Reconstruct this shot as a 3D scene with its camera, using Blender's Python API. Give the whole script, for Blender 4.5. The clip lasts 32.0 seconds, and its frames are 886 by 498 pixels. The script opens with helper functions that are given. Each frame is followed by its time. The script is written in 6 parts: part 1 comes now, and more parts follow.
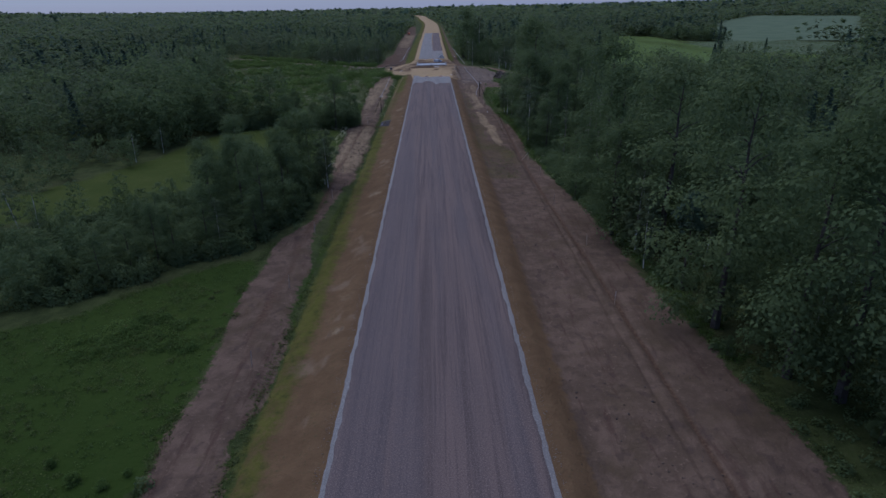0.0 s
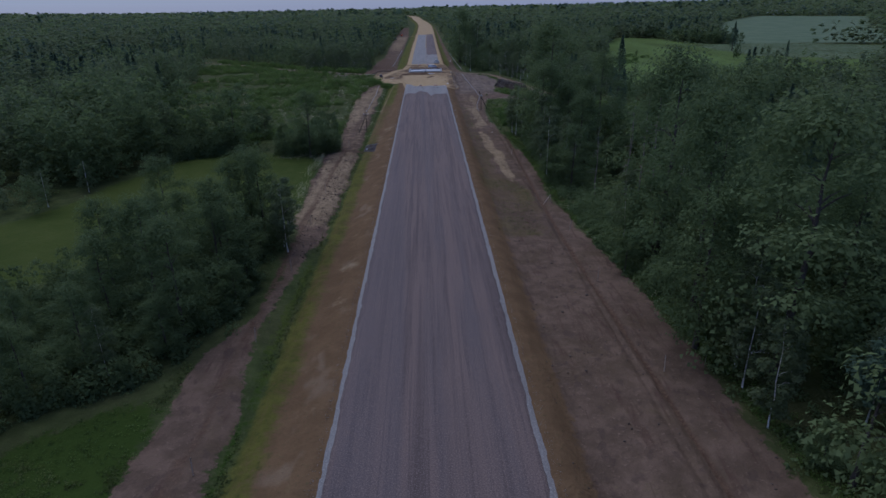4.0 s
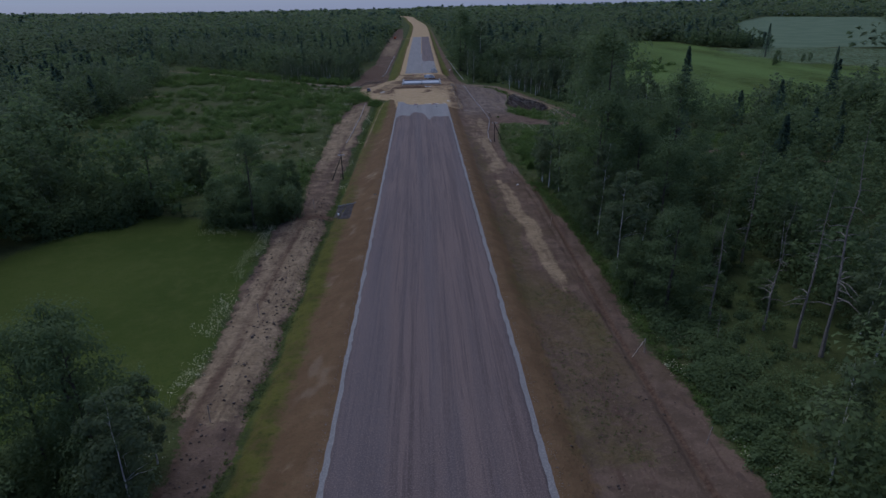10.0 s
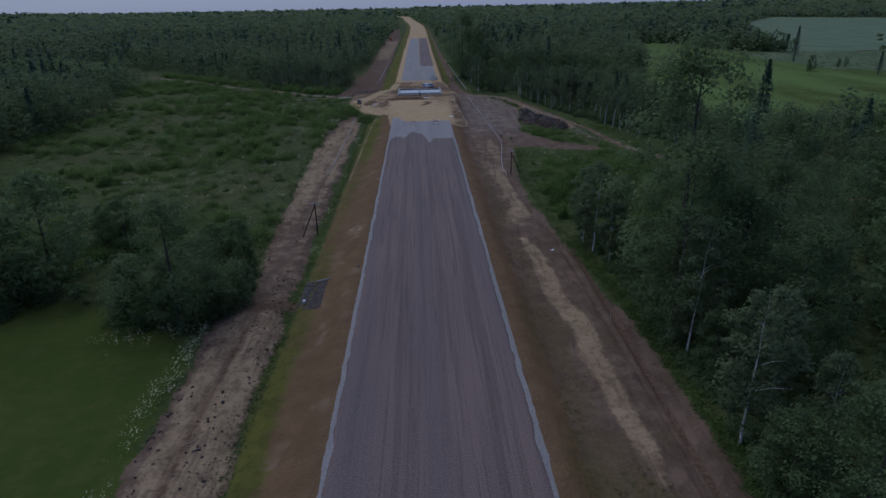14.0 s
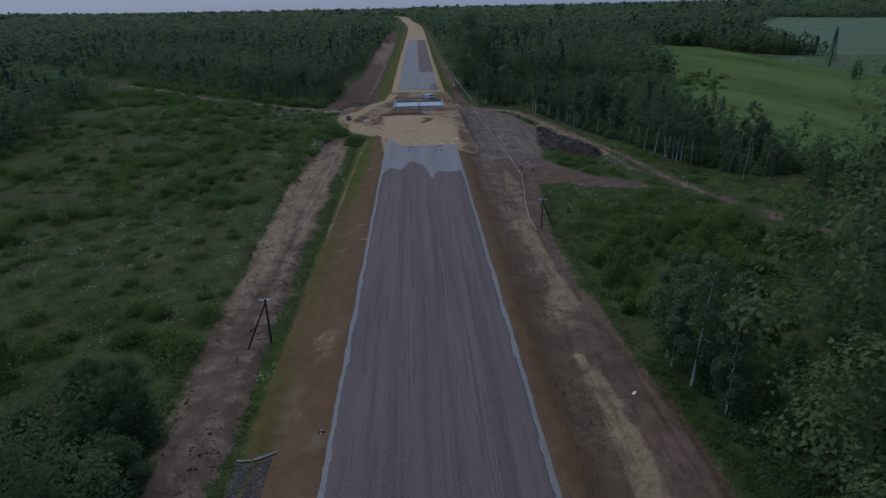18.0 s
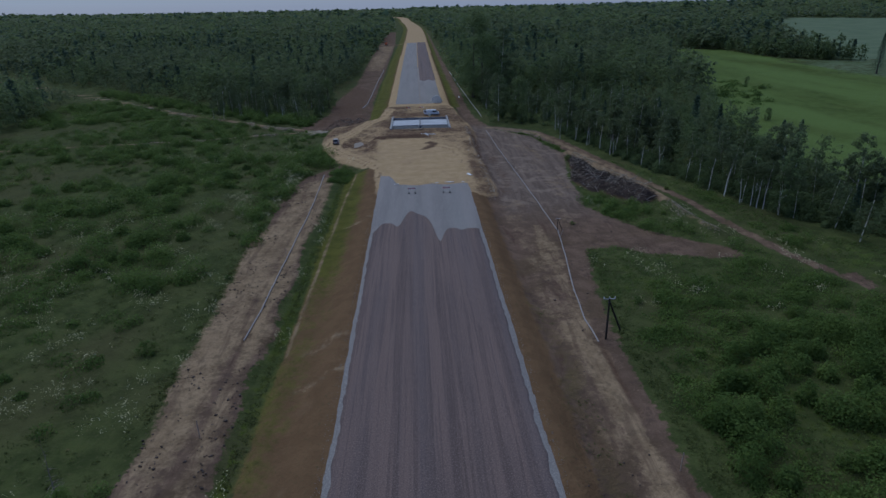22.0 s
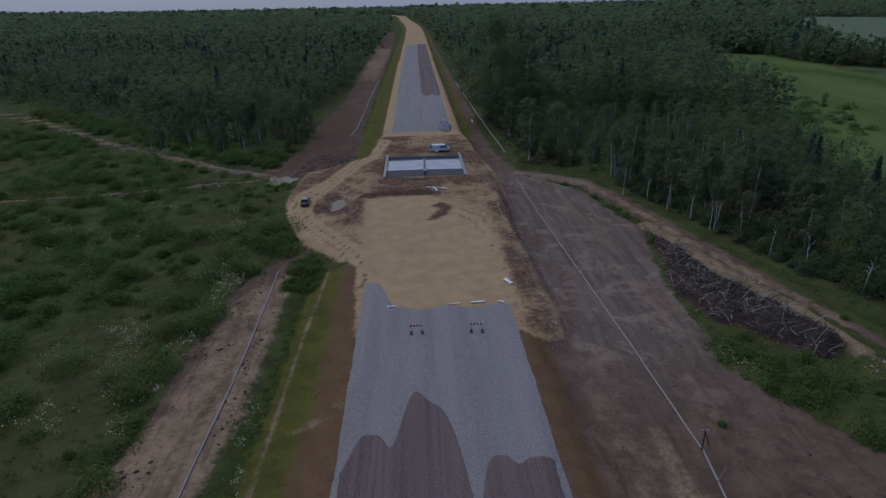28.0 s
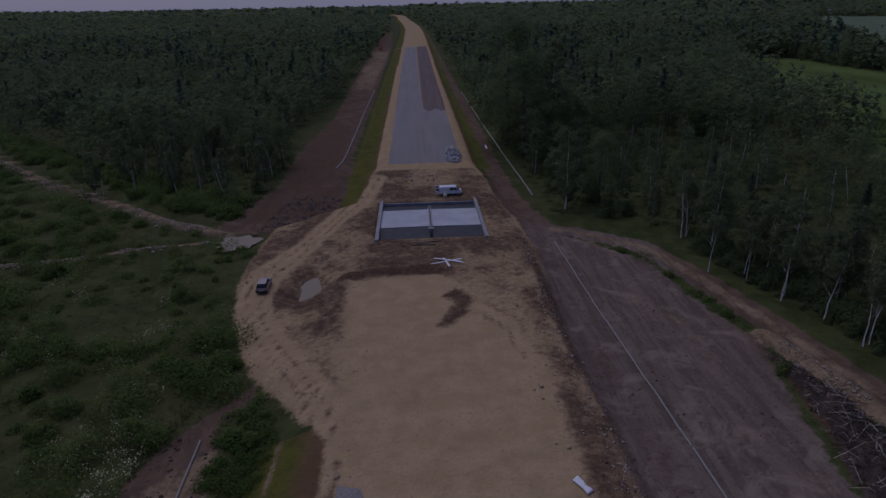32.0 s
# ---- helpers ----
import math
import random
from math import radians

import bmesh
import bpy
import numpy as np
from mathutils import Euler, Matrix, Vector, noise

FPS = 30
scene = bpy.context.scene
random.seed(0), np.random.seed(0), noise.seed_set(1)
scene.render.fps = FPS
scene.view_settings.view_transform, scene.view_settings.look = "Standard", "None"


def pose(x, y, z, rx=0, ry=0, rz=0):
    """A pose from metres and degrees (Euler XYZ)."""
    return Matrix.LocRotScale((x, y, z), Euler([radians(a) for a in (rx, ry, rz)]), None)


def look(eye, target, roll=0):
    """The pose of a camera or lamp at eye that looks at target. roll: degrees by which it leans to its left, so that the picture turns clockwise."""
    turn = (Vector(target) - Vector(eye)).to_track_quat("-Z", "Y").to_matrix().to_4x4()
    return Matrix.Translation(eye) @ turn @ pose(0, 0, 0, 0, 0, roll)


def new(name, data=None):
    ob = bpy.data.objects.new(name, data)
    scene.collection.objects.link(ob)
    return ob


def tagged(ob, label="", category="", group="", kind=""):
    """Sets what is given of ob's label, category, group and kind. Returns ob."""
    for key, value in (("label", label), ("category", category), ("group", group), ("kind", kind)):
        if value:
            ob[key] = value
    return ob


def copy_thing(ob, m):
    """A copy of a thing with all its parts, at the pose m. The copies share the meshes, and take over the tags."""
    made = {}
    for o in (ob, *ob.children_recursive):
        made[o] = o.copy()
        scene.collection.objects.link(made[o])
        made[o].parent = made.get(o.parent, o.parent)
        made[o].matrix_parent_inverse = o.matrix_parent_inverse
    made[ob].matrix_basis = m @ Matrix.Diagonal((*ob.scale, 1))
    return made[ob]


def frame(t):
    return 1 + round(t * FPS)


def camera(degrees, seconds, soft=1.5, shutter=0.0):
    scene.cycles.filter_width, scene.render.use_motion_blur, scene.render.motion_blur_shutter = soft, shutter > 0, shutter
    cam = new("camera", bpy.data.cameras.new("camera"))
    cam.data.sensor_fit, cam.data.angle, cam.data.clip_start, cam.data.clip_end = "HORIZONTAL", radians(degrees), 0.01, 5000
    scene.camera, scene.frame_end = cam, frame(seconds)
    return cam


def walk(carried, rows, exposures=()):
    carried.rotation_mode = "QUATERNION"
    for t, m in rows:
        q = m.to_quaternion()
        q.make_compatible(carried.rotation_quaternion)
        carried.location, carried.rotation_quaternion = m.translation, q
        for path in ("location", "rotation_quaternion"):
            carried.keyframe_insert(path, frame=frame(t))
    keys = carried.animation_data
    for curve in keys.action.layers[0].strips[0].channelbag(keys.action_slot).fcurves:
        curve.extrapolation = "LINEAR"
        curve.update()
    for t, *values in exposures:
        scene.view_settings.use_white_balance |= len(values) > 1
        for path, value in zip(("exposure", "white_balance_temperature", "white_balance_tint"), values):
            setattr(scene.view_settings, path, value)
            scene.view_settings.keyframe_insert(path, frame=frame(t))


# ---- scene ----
# ---- camera and its flight along the road ----
cam = camera(73.7, 32.0)
ROWS = [
    (0.0, 0.26, 0.00, 38.98, -1.126, -22.516, 1.17),
    (0.5, 0.24, 4.82, 38.99, -1.241, -22.509, 1.17),
    (1.0, 0.22, 10.06, 39.00, -1.348, -22.509, 1.18),
    (1.5, 0.22, 14.92, 39.03, -1.433, -22.509, 1.16),
    (2.0, 0.22, 20.16, 39.05, -1.491, -22.507, 1.17),
    (2.5, 0.21, 24.95, 39.05, -1.549, -22.510, 1.19),
    (3.0, 0.18, 30.16, 39.04, -1.612, -22.513, 1.19),
    (3.5, 0.16, 34.98, 39.04, -1.661, -22.512, 1.19),
    (5.5, 0.10, 55.16, 39.01, -1.846, -22.486, 1.17),
    (6.0, 0.05, 60.40, 39.05, -1.878, -22.486, 1.17),
    (6.5, 0.02, 65.16, 39.07, -1.911, -22.490, 1.16),
    (7.0, -0.02, 70.30, 39.06, -1.951, -22.490, 1.16),
    (7.5, -0.07, 75.09, 39.07, -1.979, -22.495, 1.15),
    (8.0, -0.11, 80.30, 39.08, -2.018, -22.491, 1.14),
    (8.5, -0.14, 85.06, 39.10, -2.065, -22.496, 1.15),
    (9.0, -0.18, 90.17, 39.12, -2.108, -22.501, 1.16),
    (9.5, -0.23, 94.85, 39.14, -2.146, -22.507, 1.15),
    (10.0, -0.24, 99.97, 39.14, -2.180, -22.509, 1.16),
    (10.5, -0.28, 104.72, 39.16, -2.222, -22.510, 1.16),
    (11.0, -0.32, 109.91, 39.19, -2.259, -22.508, 1.15),
    (11.5, -0.34, 114.59, 39.18, -2.296, -22.514, 1.16),
    (12.0, -0.35, 119.70, 39.16, -2.321, -22.520, 1.16),
    (12.5, -0.38, 124.52, 39.13, -2.342, -22.521, 1.16),
    (13.0, -0.42, 129.66, 39.14, -2.366, -22.527, 1.13),
    (13.5, -0.45, 134.42, 39.13, -2.398, -22.524, 1.13),
    (14.0, -0.49, 139.60, 39.12, -2.434, -22.525, 1.12),
    (14.5, -0.52, 144.39, 39.11, -2.465, -22.525, 1.12),
    (16.5, -0.65, 164.65, 39.00, -2.586, -22.523, 1.11),
    (17.0, -0.69, 169.86, 38.98, -2.613, -22.522, 1.11),
    (17.5, -0.72, 174.74, 38.94, -2.618, -22.520, 1.13),
    (18.0, -0.77, 180.02, 38.92, -2.639, -22.518, 1.14),
    (18.5, -0.80, 184.88, 38.91, -2.650, -22.511, 1.14),
    (19.0, -0.80, 190.18, 38.90, -2.649, -22.501, 1.17),
    (19.5, -0.84, 195.07, 38.93, -2.654, -22.499, 1.18),
    (20.0, -0.88, 200.38, 38.99, -2.674, -22.497, 1.18),
    (20.5, -0.91, 205.30, 39.02, -2.686, -22.496, 1.19),
    (21.0, -0.96, 210.56, 39.06, -2.697, -22.491, 1.20),
    (21.5, -1.02, 215.43, 39.10, -2.707, -22.495, 1.20),
    (22.0, -1.07, 220.69, 39.13, -2.709, -22.500, 1.21),
    (22.5, -1.10, 225.53, 39.16, -2.711, -22.506, 1.22),
    (23.0, -1.14, 230.74, 39.18, -2.717, -22.518, 1.21),
    (23.5, -1.20, 235.61, 39.19, -2.720, -22.509, 1.21),
    (24.0, -1.27, 240.87, 39.21, -2.723, -22.527, 1.21),
    (24.5, -1.32, 245.71, 39.22, -2.718, -22.538, 1.21),
    (25.0, -1.37, 251.02, 39.25, -2.723, -22.546, 1.20),
    (25.5, -1.45, 255.92, 39.28, -2.728, -22.551, 1.19),
    (27.5, -1.87, 276.01, 39.71, -2.823, -22.666, 1.13),
    (28.0, -1.91, 281.38, 39.76, -2.832, -22.689, 1.14),
    (28.5, -1.96, 286.36, 39.78, -2.845, -22.700, 1.15),
    (29.0, -2.00, 291.73, 39.84, -2.857, -22.721, 1.16),
    (29.5, -2.04, 296.74, 39.87, -2.868, -22.729, 1.18),
    (30.0, -2.09, 302.21, 39.93, -2.879, -22.740, 1.19),
    (30.5, -2.14, 307.16, 39.98, -2.889, -22.757, 1.21),
    (31.0, -2.20, 312.62, 40.03, -2.909, -22.761, 1.20),
    (31.5, -2.26, 317.53, 40.05, -2.918, -22.763, 1.19),
    (32.0, -2.33, 322.85, 40.05, -2.923, -22.773, 1.19),
]
EXPOSURES = [(0.0, -0.1, 5380, 9), (9.0, -0.22, 5380, 7), (14.0, -0.3, 5380, 6), (20.0, -0.24, 5430, -1), (24.0, -0.18, 5520, 1), (28.0, -0.34, 5720, 8), (29.0, -0.6, 5740, 12), (30.0, -0.84, 5760, 17), (32.0, -1.14, 5760, 25)]
walk(cam, [(t, pose(x, y, z, 90 + pitch, roll, yaw)) for t, x, y, z, yaw, pitch, roll in ROWS], EXPOSURES)

# ---- light: an overcast day ----
SUN_UP, SUN_ROUND = radians(58), radians(-35)
world = bpy.data.worlds.new("overcast_sky")
scene.world = world
world.use_nodes = True
wn = world.node_tree
sky = wn.nodes.new("ShaderNodeTexSky")
sky.sky_type, sky.sun_disc = "NISHITA", False
sky.sun_elevation, sky.sun_rotation = SUN_UP, SUN_ROUND
sky.air_density, sky.dust_density, sky.ozone_density = 1.0, 0.4, 3.0
cloud = wn.nodes.new("ShaderNodeMix")
cloud.data_type = "RGBA"
cloud.inputs[0].default_value = 0.7
cloud.inputs[7].default_value = (1.12, 1.42, 3.1, 1.0)
wn.links.new(sky.outputs[0], cloud.inputs[6])
wn.links.new(cloud.outputs[2], wn.nodes["Background"].inputs[0])
wn.nodes["Background"].inputs[1].default_value = 0.11
sun = new("sun", bpy.data.lights.new("sun", "SUN"))
sun.data.energy, sun.data.angle, sun.data.color = 1.65, radians(75), (1.0, 0.965, 0.93)
sun.matrix_world = look((0, 0, 100), (-100 * math.sin(SUN_ROUND) * math.cos(SUN_UP), -100 * math.cos(SUN_ROUND) * math.cos(SUN_UP), 100 - 100 * math.sin(SUN_UP)))

# ---- materials ----
def new_mat(name):
    m = bpy.data.materials.new(name)
    m.use_nodes = True
    return m, m.node_tree, m.node_tree.nodes["Principled BSDF"]


def node(nt, kind, **kw):
    n = nt.nodes.new(kind)
    for k, v in kw.items():
        if k == "op":
            n.operation = v
        elif k == "clamp":
            n.use_clamp = v
    return n


def plug(nt, sock, v):
    if isinstance(v, (int, float)):
        sock.default_value = v
    elif isinstance(v, tuple):
        sock.default_value = (*v, 1.0) if len(v) == 3 and sock.type == "RGBA" else v
    else:
        nt.links.new(v, sock)


def math_n(nt, op, a, b=0.0, clamp=False):
    n = node(nt, "ShaderNodeMath", op=op, clamp=clamp)
    plug(nt, n.inputs[0], a)
    plug(nt, n.inputs[1], b)
    return n.outputs[0]


def mix_c(nt, f, a, b, blend="MIX"):
    n = nt.nodes.new("ShaderNodeMix")
    n.data_type, n.blend_type = "RGBA", blend
    plug(nt, n.inputs[0], f)
    plug(nt, n.inputs[6], a)
    plug(nt, n.inputs[7], b)
    return n.outputs[2]


def coords(nt, scale=(1, 1, 1)):
    tc = nt.nodes.new("ShaderNodeTexCoord")
    mp = nt.nodes.new("ShaderNodeMapping")
    nt.links.new(tc.outputs["Object"], mp.inputs[0])
    mp.inputs["Scale"].default_value = scale
    return mp.outputs[0]


def noise_n(nt, vec, scale, detail=3.0, rough=0.55, distort=0.0):
    n = nt.nodes.new("ShaderNodeTexNoise")
    nt.links.new(vec, n.inputs["Vector"])
    n.inputs["Scale"].default_value, n.inputs["Detail"].default_value = scale, detail
    n.inputs["Roughness"].default_value, n.inputs["Distortion"].default_value = rough, distort
    return n.outputs[0]


def step_n(nt, v, lo, hi):
    n = nt.nodes.new("ShaderNodeMapRange")
    n.interpolation_type = "SMOOTHSTEP"
    plug(nt, n.inputs[0], v)
    n.inputs[1].default_value, n.inputs[2].default_value = lo, hi
    return n.outputs[0]


def bump_n(nt, bsdf, h, strength=0.4, dist=0.05):
    b = nt.nodes.new("ShaderNodeBump")
    plug(nt, b.inputs["Height"], h)
    b.inputs["Strength"].default_value, b.inputs["Distance"].default_value = strength, dist
    nt.links.new(b.outputs[0], bsdf.inputs["Normal"])


def grain(name, a, b, c, coarse=0.3, fine=6.0, rough=0.9, bump=0.3, dist=0.03, metal=0.0, spec=0.3):
    """A worn surface: two colours by a coarse noise, a third in fine specks."""
    m, nt, p = new_mat(name)
    v = coords(nt)
    n1, n2 = noise_n(nt, v, coarse, 4), noise_n(nt, v, fine, 3)
    col = mix_c(nt, step_n(nt, n1, 0.38, 0.64), a, b)
    col = mix_c(nt, step_n(nt, n2, 0.52, 0.72), col, c)
    plug(nt, p.inputs["Base Color"], col)
    p.inputs["Roughness"].default_value, p.inputs["Metallic"].default_value = rough, metal
    p.inputs["Specular IOR Level"].default_value = spec
    if bump:
        bump_n(nt, p, n2, bump, dist)
    return m


def leafy(name, dark, light, tint, rough=0.7, spread=0.36):
    """Foliage: each leaf clump takes a shade of its own, each plant another."""
    m, nt, p = new_mat(name)
    g = nt.nodes.new("ShaderNodeNewGeometry")
    oi = nt.nodes.new("ShaderNodeObjectInfo")
    v = coords(nt)
    col = mix_c(nt, math_n(nt, "ADD", math_n(nt, "MULTIPLY", g.outputs["Random Per Island"], spread), 0.45 - 0.5 * spread), dark, light)
    col = mix_c(nt, math_n(nt, "MULTIPLY", step_n(nt, oi.outputs["Random"], 0.4, 0.1), 0.55), col, dark)
    col = mix_c(nt, math_n(nt, "MULTIPLY", step_n(nt, oi.outputs["Random"], 0.6, 0.95), 0.7), col, light)
    col = mix_c(nt, math_n(nt, "MULTIPLY", step_n(nt, noise_n(nt, v, 0.16, 2), 0.42, 0.62), 0.6), col, dark)
    col = mix_c(nt, math_n(nt, "MULTIPLY", step_n(nt, noise_n(nt, coords(nt, (0.9, 1.1, 0.3)), 0.13, 2), 0.52, 0.68), 0.7), col, light)
    col = mix_c(nt, math_n(nt, "MULTIPLY", step_n(nt, noise_n(nt, v, 0.05, 2), 0.35, 0.7), 0.45), col, tint)
    plug(nt, p.inputs["Base Color"], col)
    p.inputs["Roughness"].default_value = rough
    p.inputs["Specular IOR Level"].default_value = 0.1
    tr, ms = nt.nodes.new("ShaderNodeBsdfTranslucent"), nt.nodes.new("ShaderNodeMixShader")
    plug(nt, tr.inputs[0], col)
    ms.inputs[0].default_value = 0.5
    nt.links.new(p.outputs[0], ms.inputs[1])
    nt.links.new(tr.outputs[0], ms.inputs[2])
    nt.links.new(ms.outputs[0], nt.nodes["Material Output"].inputs[0])
    return m


LEAF = leafy("leaves_broad", (0.098, 0.138, 0.058), (0.188, 0.236, 0.098), (0.142, 0.183, 0.078))
LEAF_LIGHT = leafy("leaves_birch", (0.118, 0.150, 0.074), (0.198, 0.232, 0.114), (0.156, 0.186, 0.094))
NEEDLE = leafy("needles", (0.062, 0.100, 0.066), (0.123, 0.167, 0.105), (0.089, 0.133, 0.085))
BUSH = leafy("bush_leaves", (0.070, 0.116, 0.028), (0.190, 0.262, 0.068), (0.140, 0.200, 0.052), spread=0.85)
HERB = leafy("tall_herbs", (0.084, 0.110, 0.034), (0.178, 0.204, 0.070), (0.150, 0.156, 0.058), spread=0.95)
GRASS = leafy("grass_blades", (0.080, 0.122, 0.034), (0.164, 0.222, 0.064), (0.134, 0.182, 0.052), spread=0.9)
BARK = grain("dark_bark", (0.07, 0.055, 0.045), (0.11, 0.095, 0.08), (0.04, 0.035, 0.03), 2, 14, 0.95, 0.6)
DEADWOOD = grain("grey_dead_wood", (0.23, 0.19, 0.155), (0.31, 0.265, 0.22), (0.12, 0.098, 0.078), 2, 12, 0.9, 0.4)
BROWNWOOD = grain("brown_branch_wood", (0.16, 0.115, 0.085), (0.26, 0.21, 0.17), (0.08, 0.06, 0.05), 1, 9, 0.95, 0.4)
FLOWER = grain("white_flowers", (0.62, 0.57, 0.34), (0.70, 0.65, 0.42), (0.46, 0.46, 0.26), 2, 9, 0.8, 0)


def birch_bark():
    m, nt, p = new_mat("birch_bark")
    v = coords(nt, (3, 3, 9))
    marks = step_n(nt, noise_n(nt, v, 0.9, 4, 0.6), 0.54, 0.62)
    plug(nt, p.inputs["Base Color"], mix_c(nt, marks, (0.74, 0.69, 0.61), (0.09, 0.075, 0.065)))
    p.inputs["Roughness"].default_value = 0.75
    return m


BIRCH = birch_bark()


def ground_mat():
    m, nt, p = new_mat("ground_cover")
    at, bt = nt.nodes.new("ShaderNodeAttribute"), nt.nodes.new("ShaderNodeAttribute")
    at.attribute_name, bt.attribute_name = "cover", "cover_more"
    sa, sb = nt.nodes.new("ShaderNodeSeparateColor"), nt.nodes.new("ShaderNodeSeparateColor")
    nt.links.new(at.outputs["Color"], sa.inputs[0])
    nt.links.new(bt.outputs["Color"], sb.inputs[0])
    v = coords(nt)
    sx = nt.nodes.new("ShaderNodeSeparateXYZ")
    nt.links.new(v, sx.inputs[0])
    vl = coords(nt, (1, 0.12, 1))
    big, mid, fine, tiny = noise_n(nt, v, 0.035, 3), noise_n(nt, v, 0.35, 4, 0.6), noise_n(nt, v, 2.2, 4, 0.65), noise_n(nt, v, 11, 2)
    streak = noise_n(nt, vl, 0.9, 4, 0.6, 0.4)
    crumb = noise_n(nt, v, 0.95, 5, 0.7)
    rag = math_n(nt, "ADD", math_n(nt, "MULTIPLY", math_n(nt, "SUBTRACT", mid, 0.5), 0.8), math_n(nt, "MULTIPLY", math_n(nt, "SUBTRACT", crumb, 0.5), 1.1))
    rag = math_n(nt, "ADD", rag, math_n(nt, "MULTIPLY", math_n(nt, "SUBTRACT", fine, 0.5), 0.5))

    def mask(s, lo=0.4, hi=0.6):
        return step_n(nt, math_n(nt, "ADD", s, rag), lo, hi)

    # rough grass and forest floor
    wild = mix_c(nt, step_n(nt, mid, 0.35, 0.65), (0.044, 0.056, 0.018), (0.074, 0.088, 0.029))
    wild = mix_c(nt, step_n(nt, fine, 0.5, 0.75), wild, (0.086, 0.088, 0.038))
    wild = mix_c(nt, math_n(nt, "MULTIPLY", step_n(nt, big, 0.45, 0.7), 0.5), wild, (0.086, 0.076, 0.036))
    # mown meadow
    mead = mix_c(nt, step_n(nt, big, 0.35, 0.65), (0.050, 0.068, 0.013), (0.070, 0.086, 0.018))
    mead = mix_c(nt, step_n(nt, fine, 0.48, 0.75), mead, (0.047, 0.068, 0.013))
    mead = mix_c(nt, math_n(nt, "MULTIPLY", step_n(nt, mid, 0.42, 0.7), 0.6), mead, (0.078, 0.091, 0.022))
    mead = mix_c(nt, math_n(nt, "MULTIPLY", step_n(nt, crumb, 0.55, 0.72), 0.5), mead, (0.034, 0.061, 0.011))
    mead = mix_c(nt, math_n(nt, "MULTIPLY", step_n(nt, sx.outputs[0], 60, 95), step_n(nt, math_n(nt, "ADD", noise_n(nt, coords(nt, (0.05, 0.008, 1)), 1.0, 3), math_n(nt, "MULTIPLY", mid, 0.3)), 0.35, 0.8)), mead, (0.112, 0.158, 0.042))
    mead = mix_c(nt, math_n(nt, "MULTIPLY", math_n(nt, "MULTIPLY", step_n(nt, sx.outputs[1], 108, 92), step_n(nt, sx.outputs[0], 0, -20)), math_n(nt, "ADD", math_n(nt, "MULTIPLY", mid, 0.5), 0.45)), mead, (0.028, 0.052, 0.009))
    # far pale crop
    crop = mix_c(nt, step_n(nt, big, 0.4, 0.6), (0.115, 0.15, 0.085), (0.14, 0.175, 0.1))
    # bare brown soil
    dirt = mix_c(nt, step_n(nt, mid, 0.35, 0.66), (0.112, 0.075, 0.052), (0.168, 0.111, 0.079))
    dirt = mix_c(nt, math_n(nt, "MULTIPLY", step_n(nt, streak, 0.54, 0.7), 0.7), dirt, (0.088, 0.051, 0.038))
    dirt = mix_c(nt, step_n(nt, fine, 0.56, 0.74), dirt, (0.200, 0.135, 0.096))
    dirt = mix_c(nt, math_n(nt, "MULTIPLY", step_n(nt, noise_n(nt, v, 0.09, 4, 0.6, 0.8), 0.48, 0.68), 0.55), dirt, (0.093, 0.064, 0.035))
    spots = noise_n(nt, coords(nt, (1, 0.7, 1)), 0.75, 3, 0.5)
    dirt = mix_c(nt, math_n(nt, "MULTIPLY", step_n(nt, spots, 0.57, 0.68), 0.6), dirt, (0.085, 0.057, 0.045))
    # crushed grey layer of the wide work yard
    yard = math_n(nt, "MULTIPLY", math_n(nt, "MULTIPLY", step_n(nt, sx.outputs[0], 14.5, 18), step_n(nt, sx.outputs[0], 42, 38)), math_n(nt, "MULTIPLY", step_n(nt, sx.outputs[1], 326, 350), step_n(nt, sx.outputs[1], 440, 424)))
    lane = noise_n(nt, coords(nt, (1, 0.09, 1)), 0.6, 5, 0.7, 0.9)
    grey = mix_c(nt, step_n(nt, lane, 0.38, 0.62), (0.127, 0.095, 0.077), (0.195, 0.147, 0.119))
    grey = mix_c(nt, math_n(nt, "MULTIPLY", step_n(nt, fine, 0.5, 0.7), 0.5), grey, (0.222, 0.170, 0.133))
    grey = mix_c(nt, math_n(nt, "MULTIPLY", step_n(nt, noise_n(nt, v, 0.22, 5, 0.65, 0.7), 0.5, 0.66), 0.7), grey, (0.305, 0.232, 0.182))
    grey = mix_c(nt, math_n(nt, "MULTIPLY", step_n(nt, crumb, 0.54, 0.68), 0.6), grey, (0.090, 0.069, 0.054))
    dirt = mix_c(nt, math_n(nt, "MULTIPLY", yard, 0.85), dirt, grey)
    # embankment loam with young grass
    loam = mix_c(nt, step_n(nt, mid, 0.35, 0.65), (0.134, 0.081, 0.043), (0.165, 0.101, 0.054))
    loam = mix_c(nt, step_n(nt, fine, 0.55, 0.75), loam, (0.106, 0.080, 0.040))
    # washed sand tongues across the embankment
    wash = noise_n(nt, coords(nt, (0.03, 0.22, 1)), 1.0, 2, 0.4, 0.1)
    upto = step_n(nt, sx.outputs[1], 300, 200)
    side = math_n(nt, "MULTIPLY", step_n(nt, sx.outputs[0], -10.6, -11.6), math_n(nt, "MULTIPLY", step_n(nt, sx.outputs[0], -19.0, -16.0), upto))
    loam = mix_c(nt, math_n(nt, "MULTIPLY", math_n(nt, "MULTIPLY", step_n(nt, wash, 0.58, 0.74), side), 0.3), loam, (0.300, 0.222, 0.155))
    moss = mix_c(nt, step_n(nt, mid, 0.3, 0.65), (0.076, 0.077, 0.017), (0.112, 0.106, 0.024))
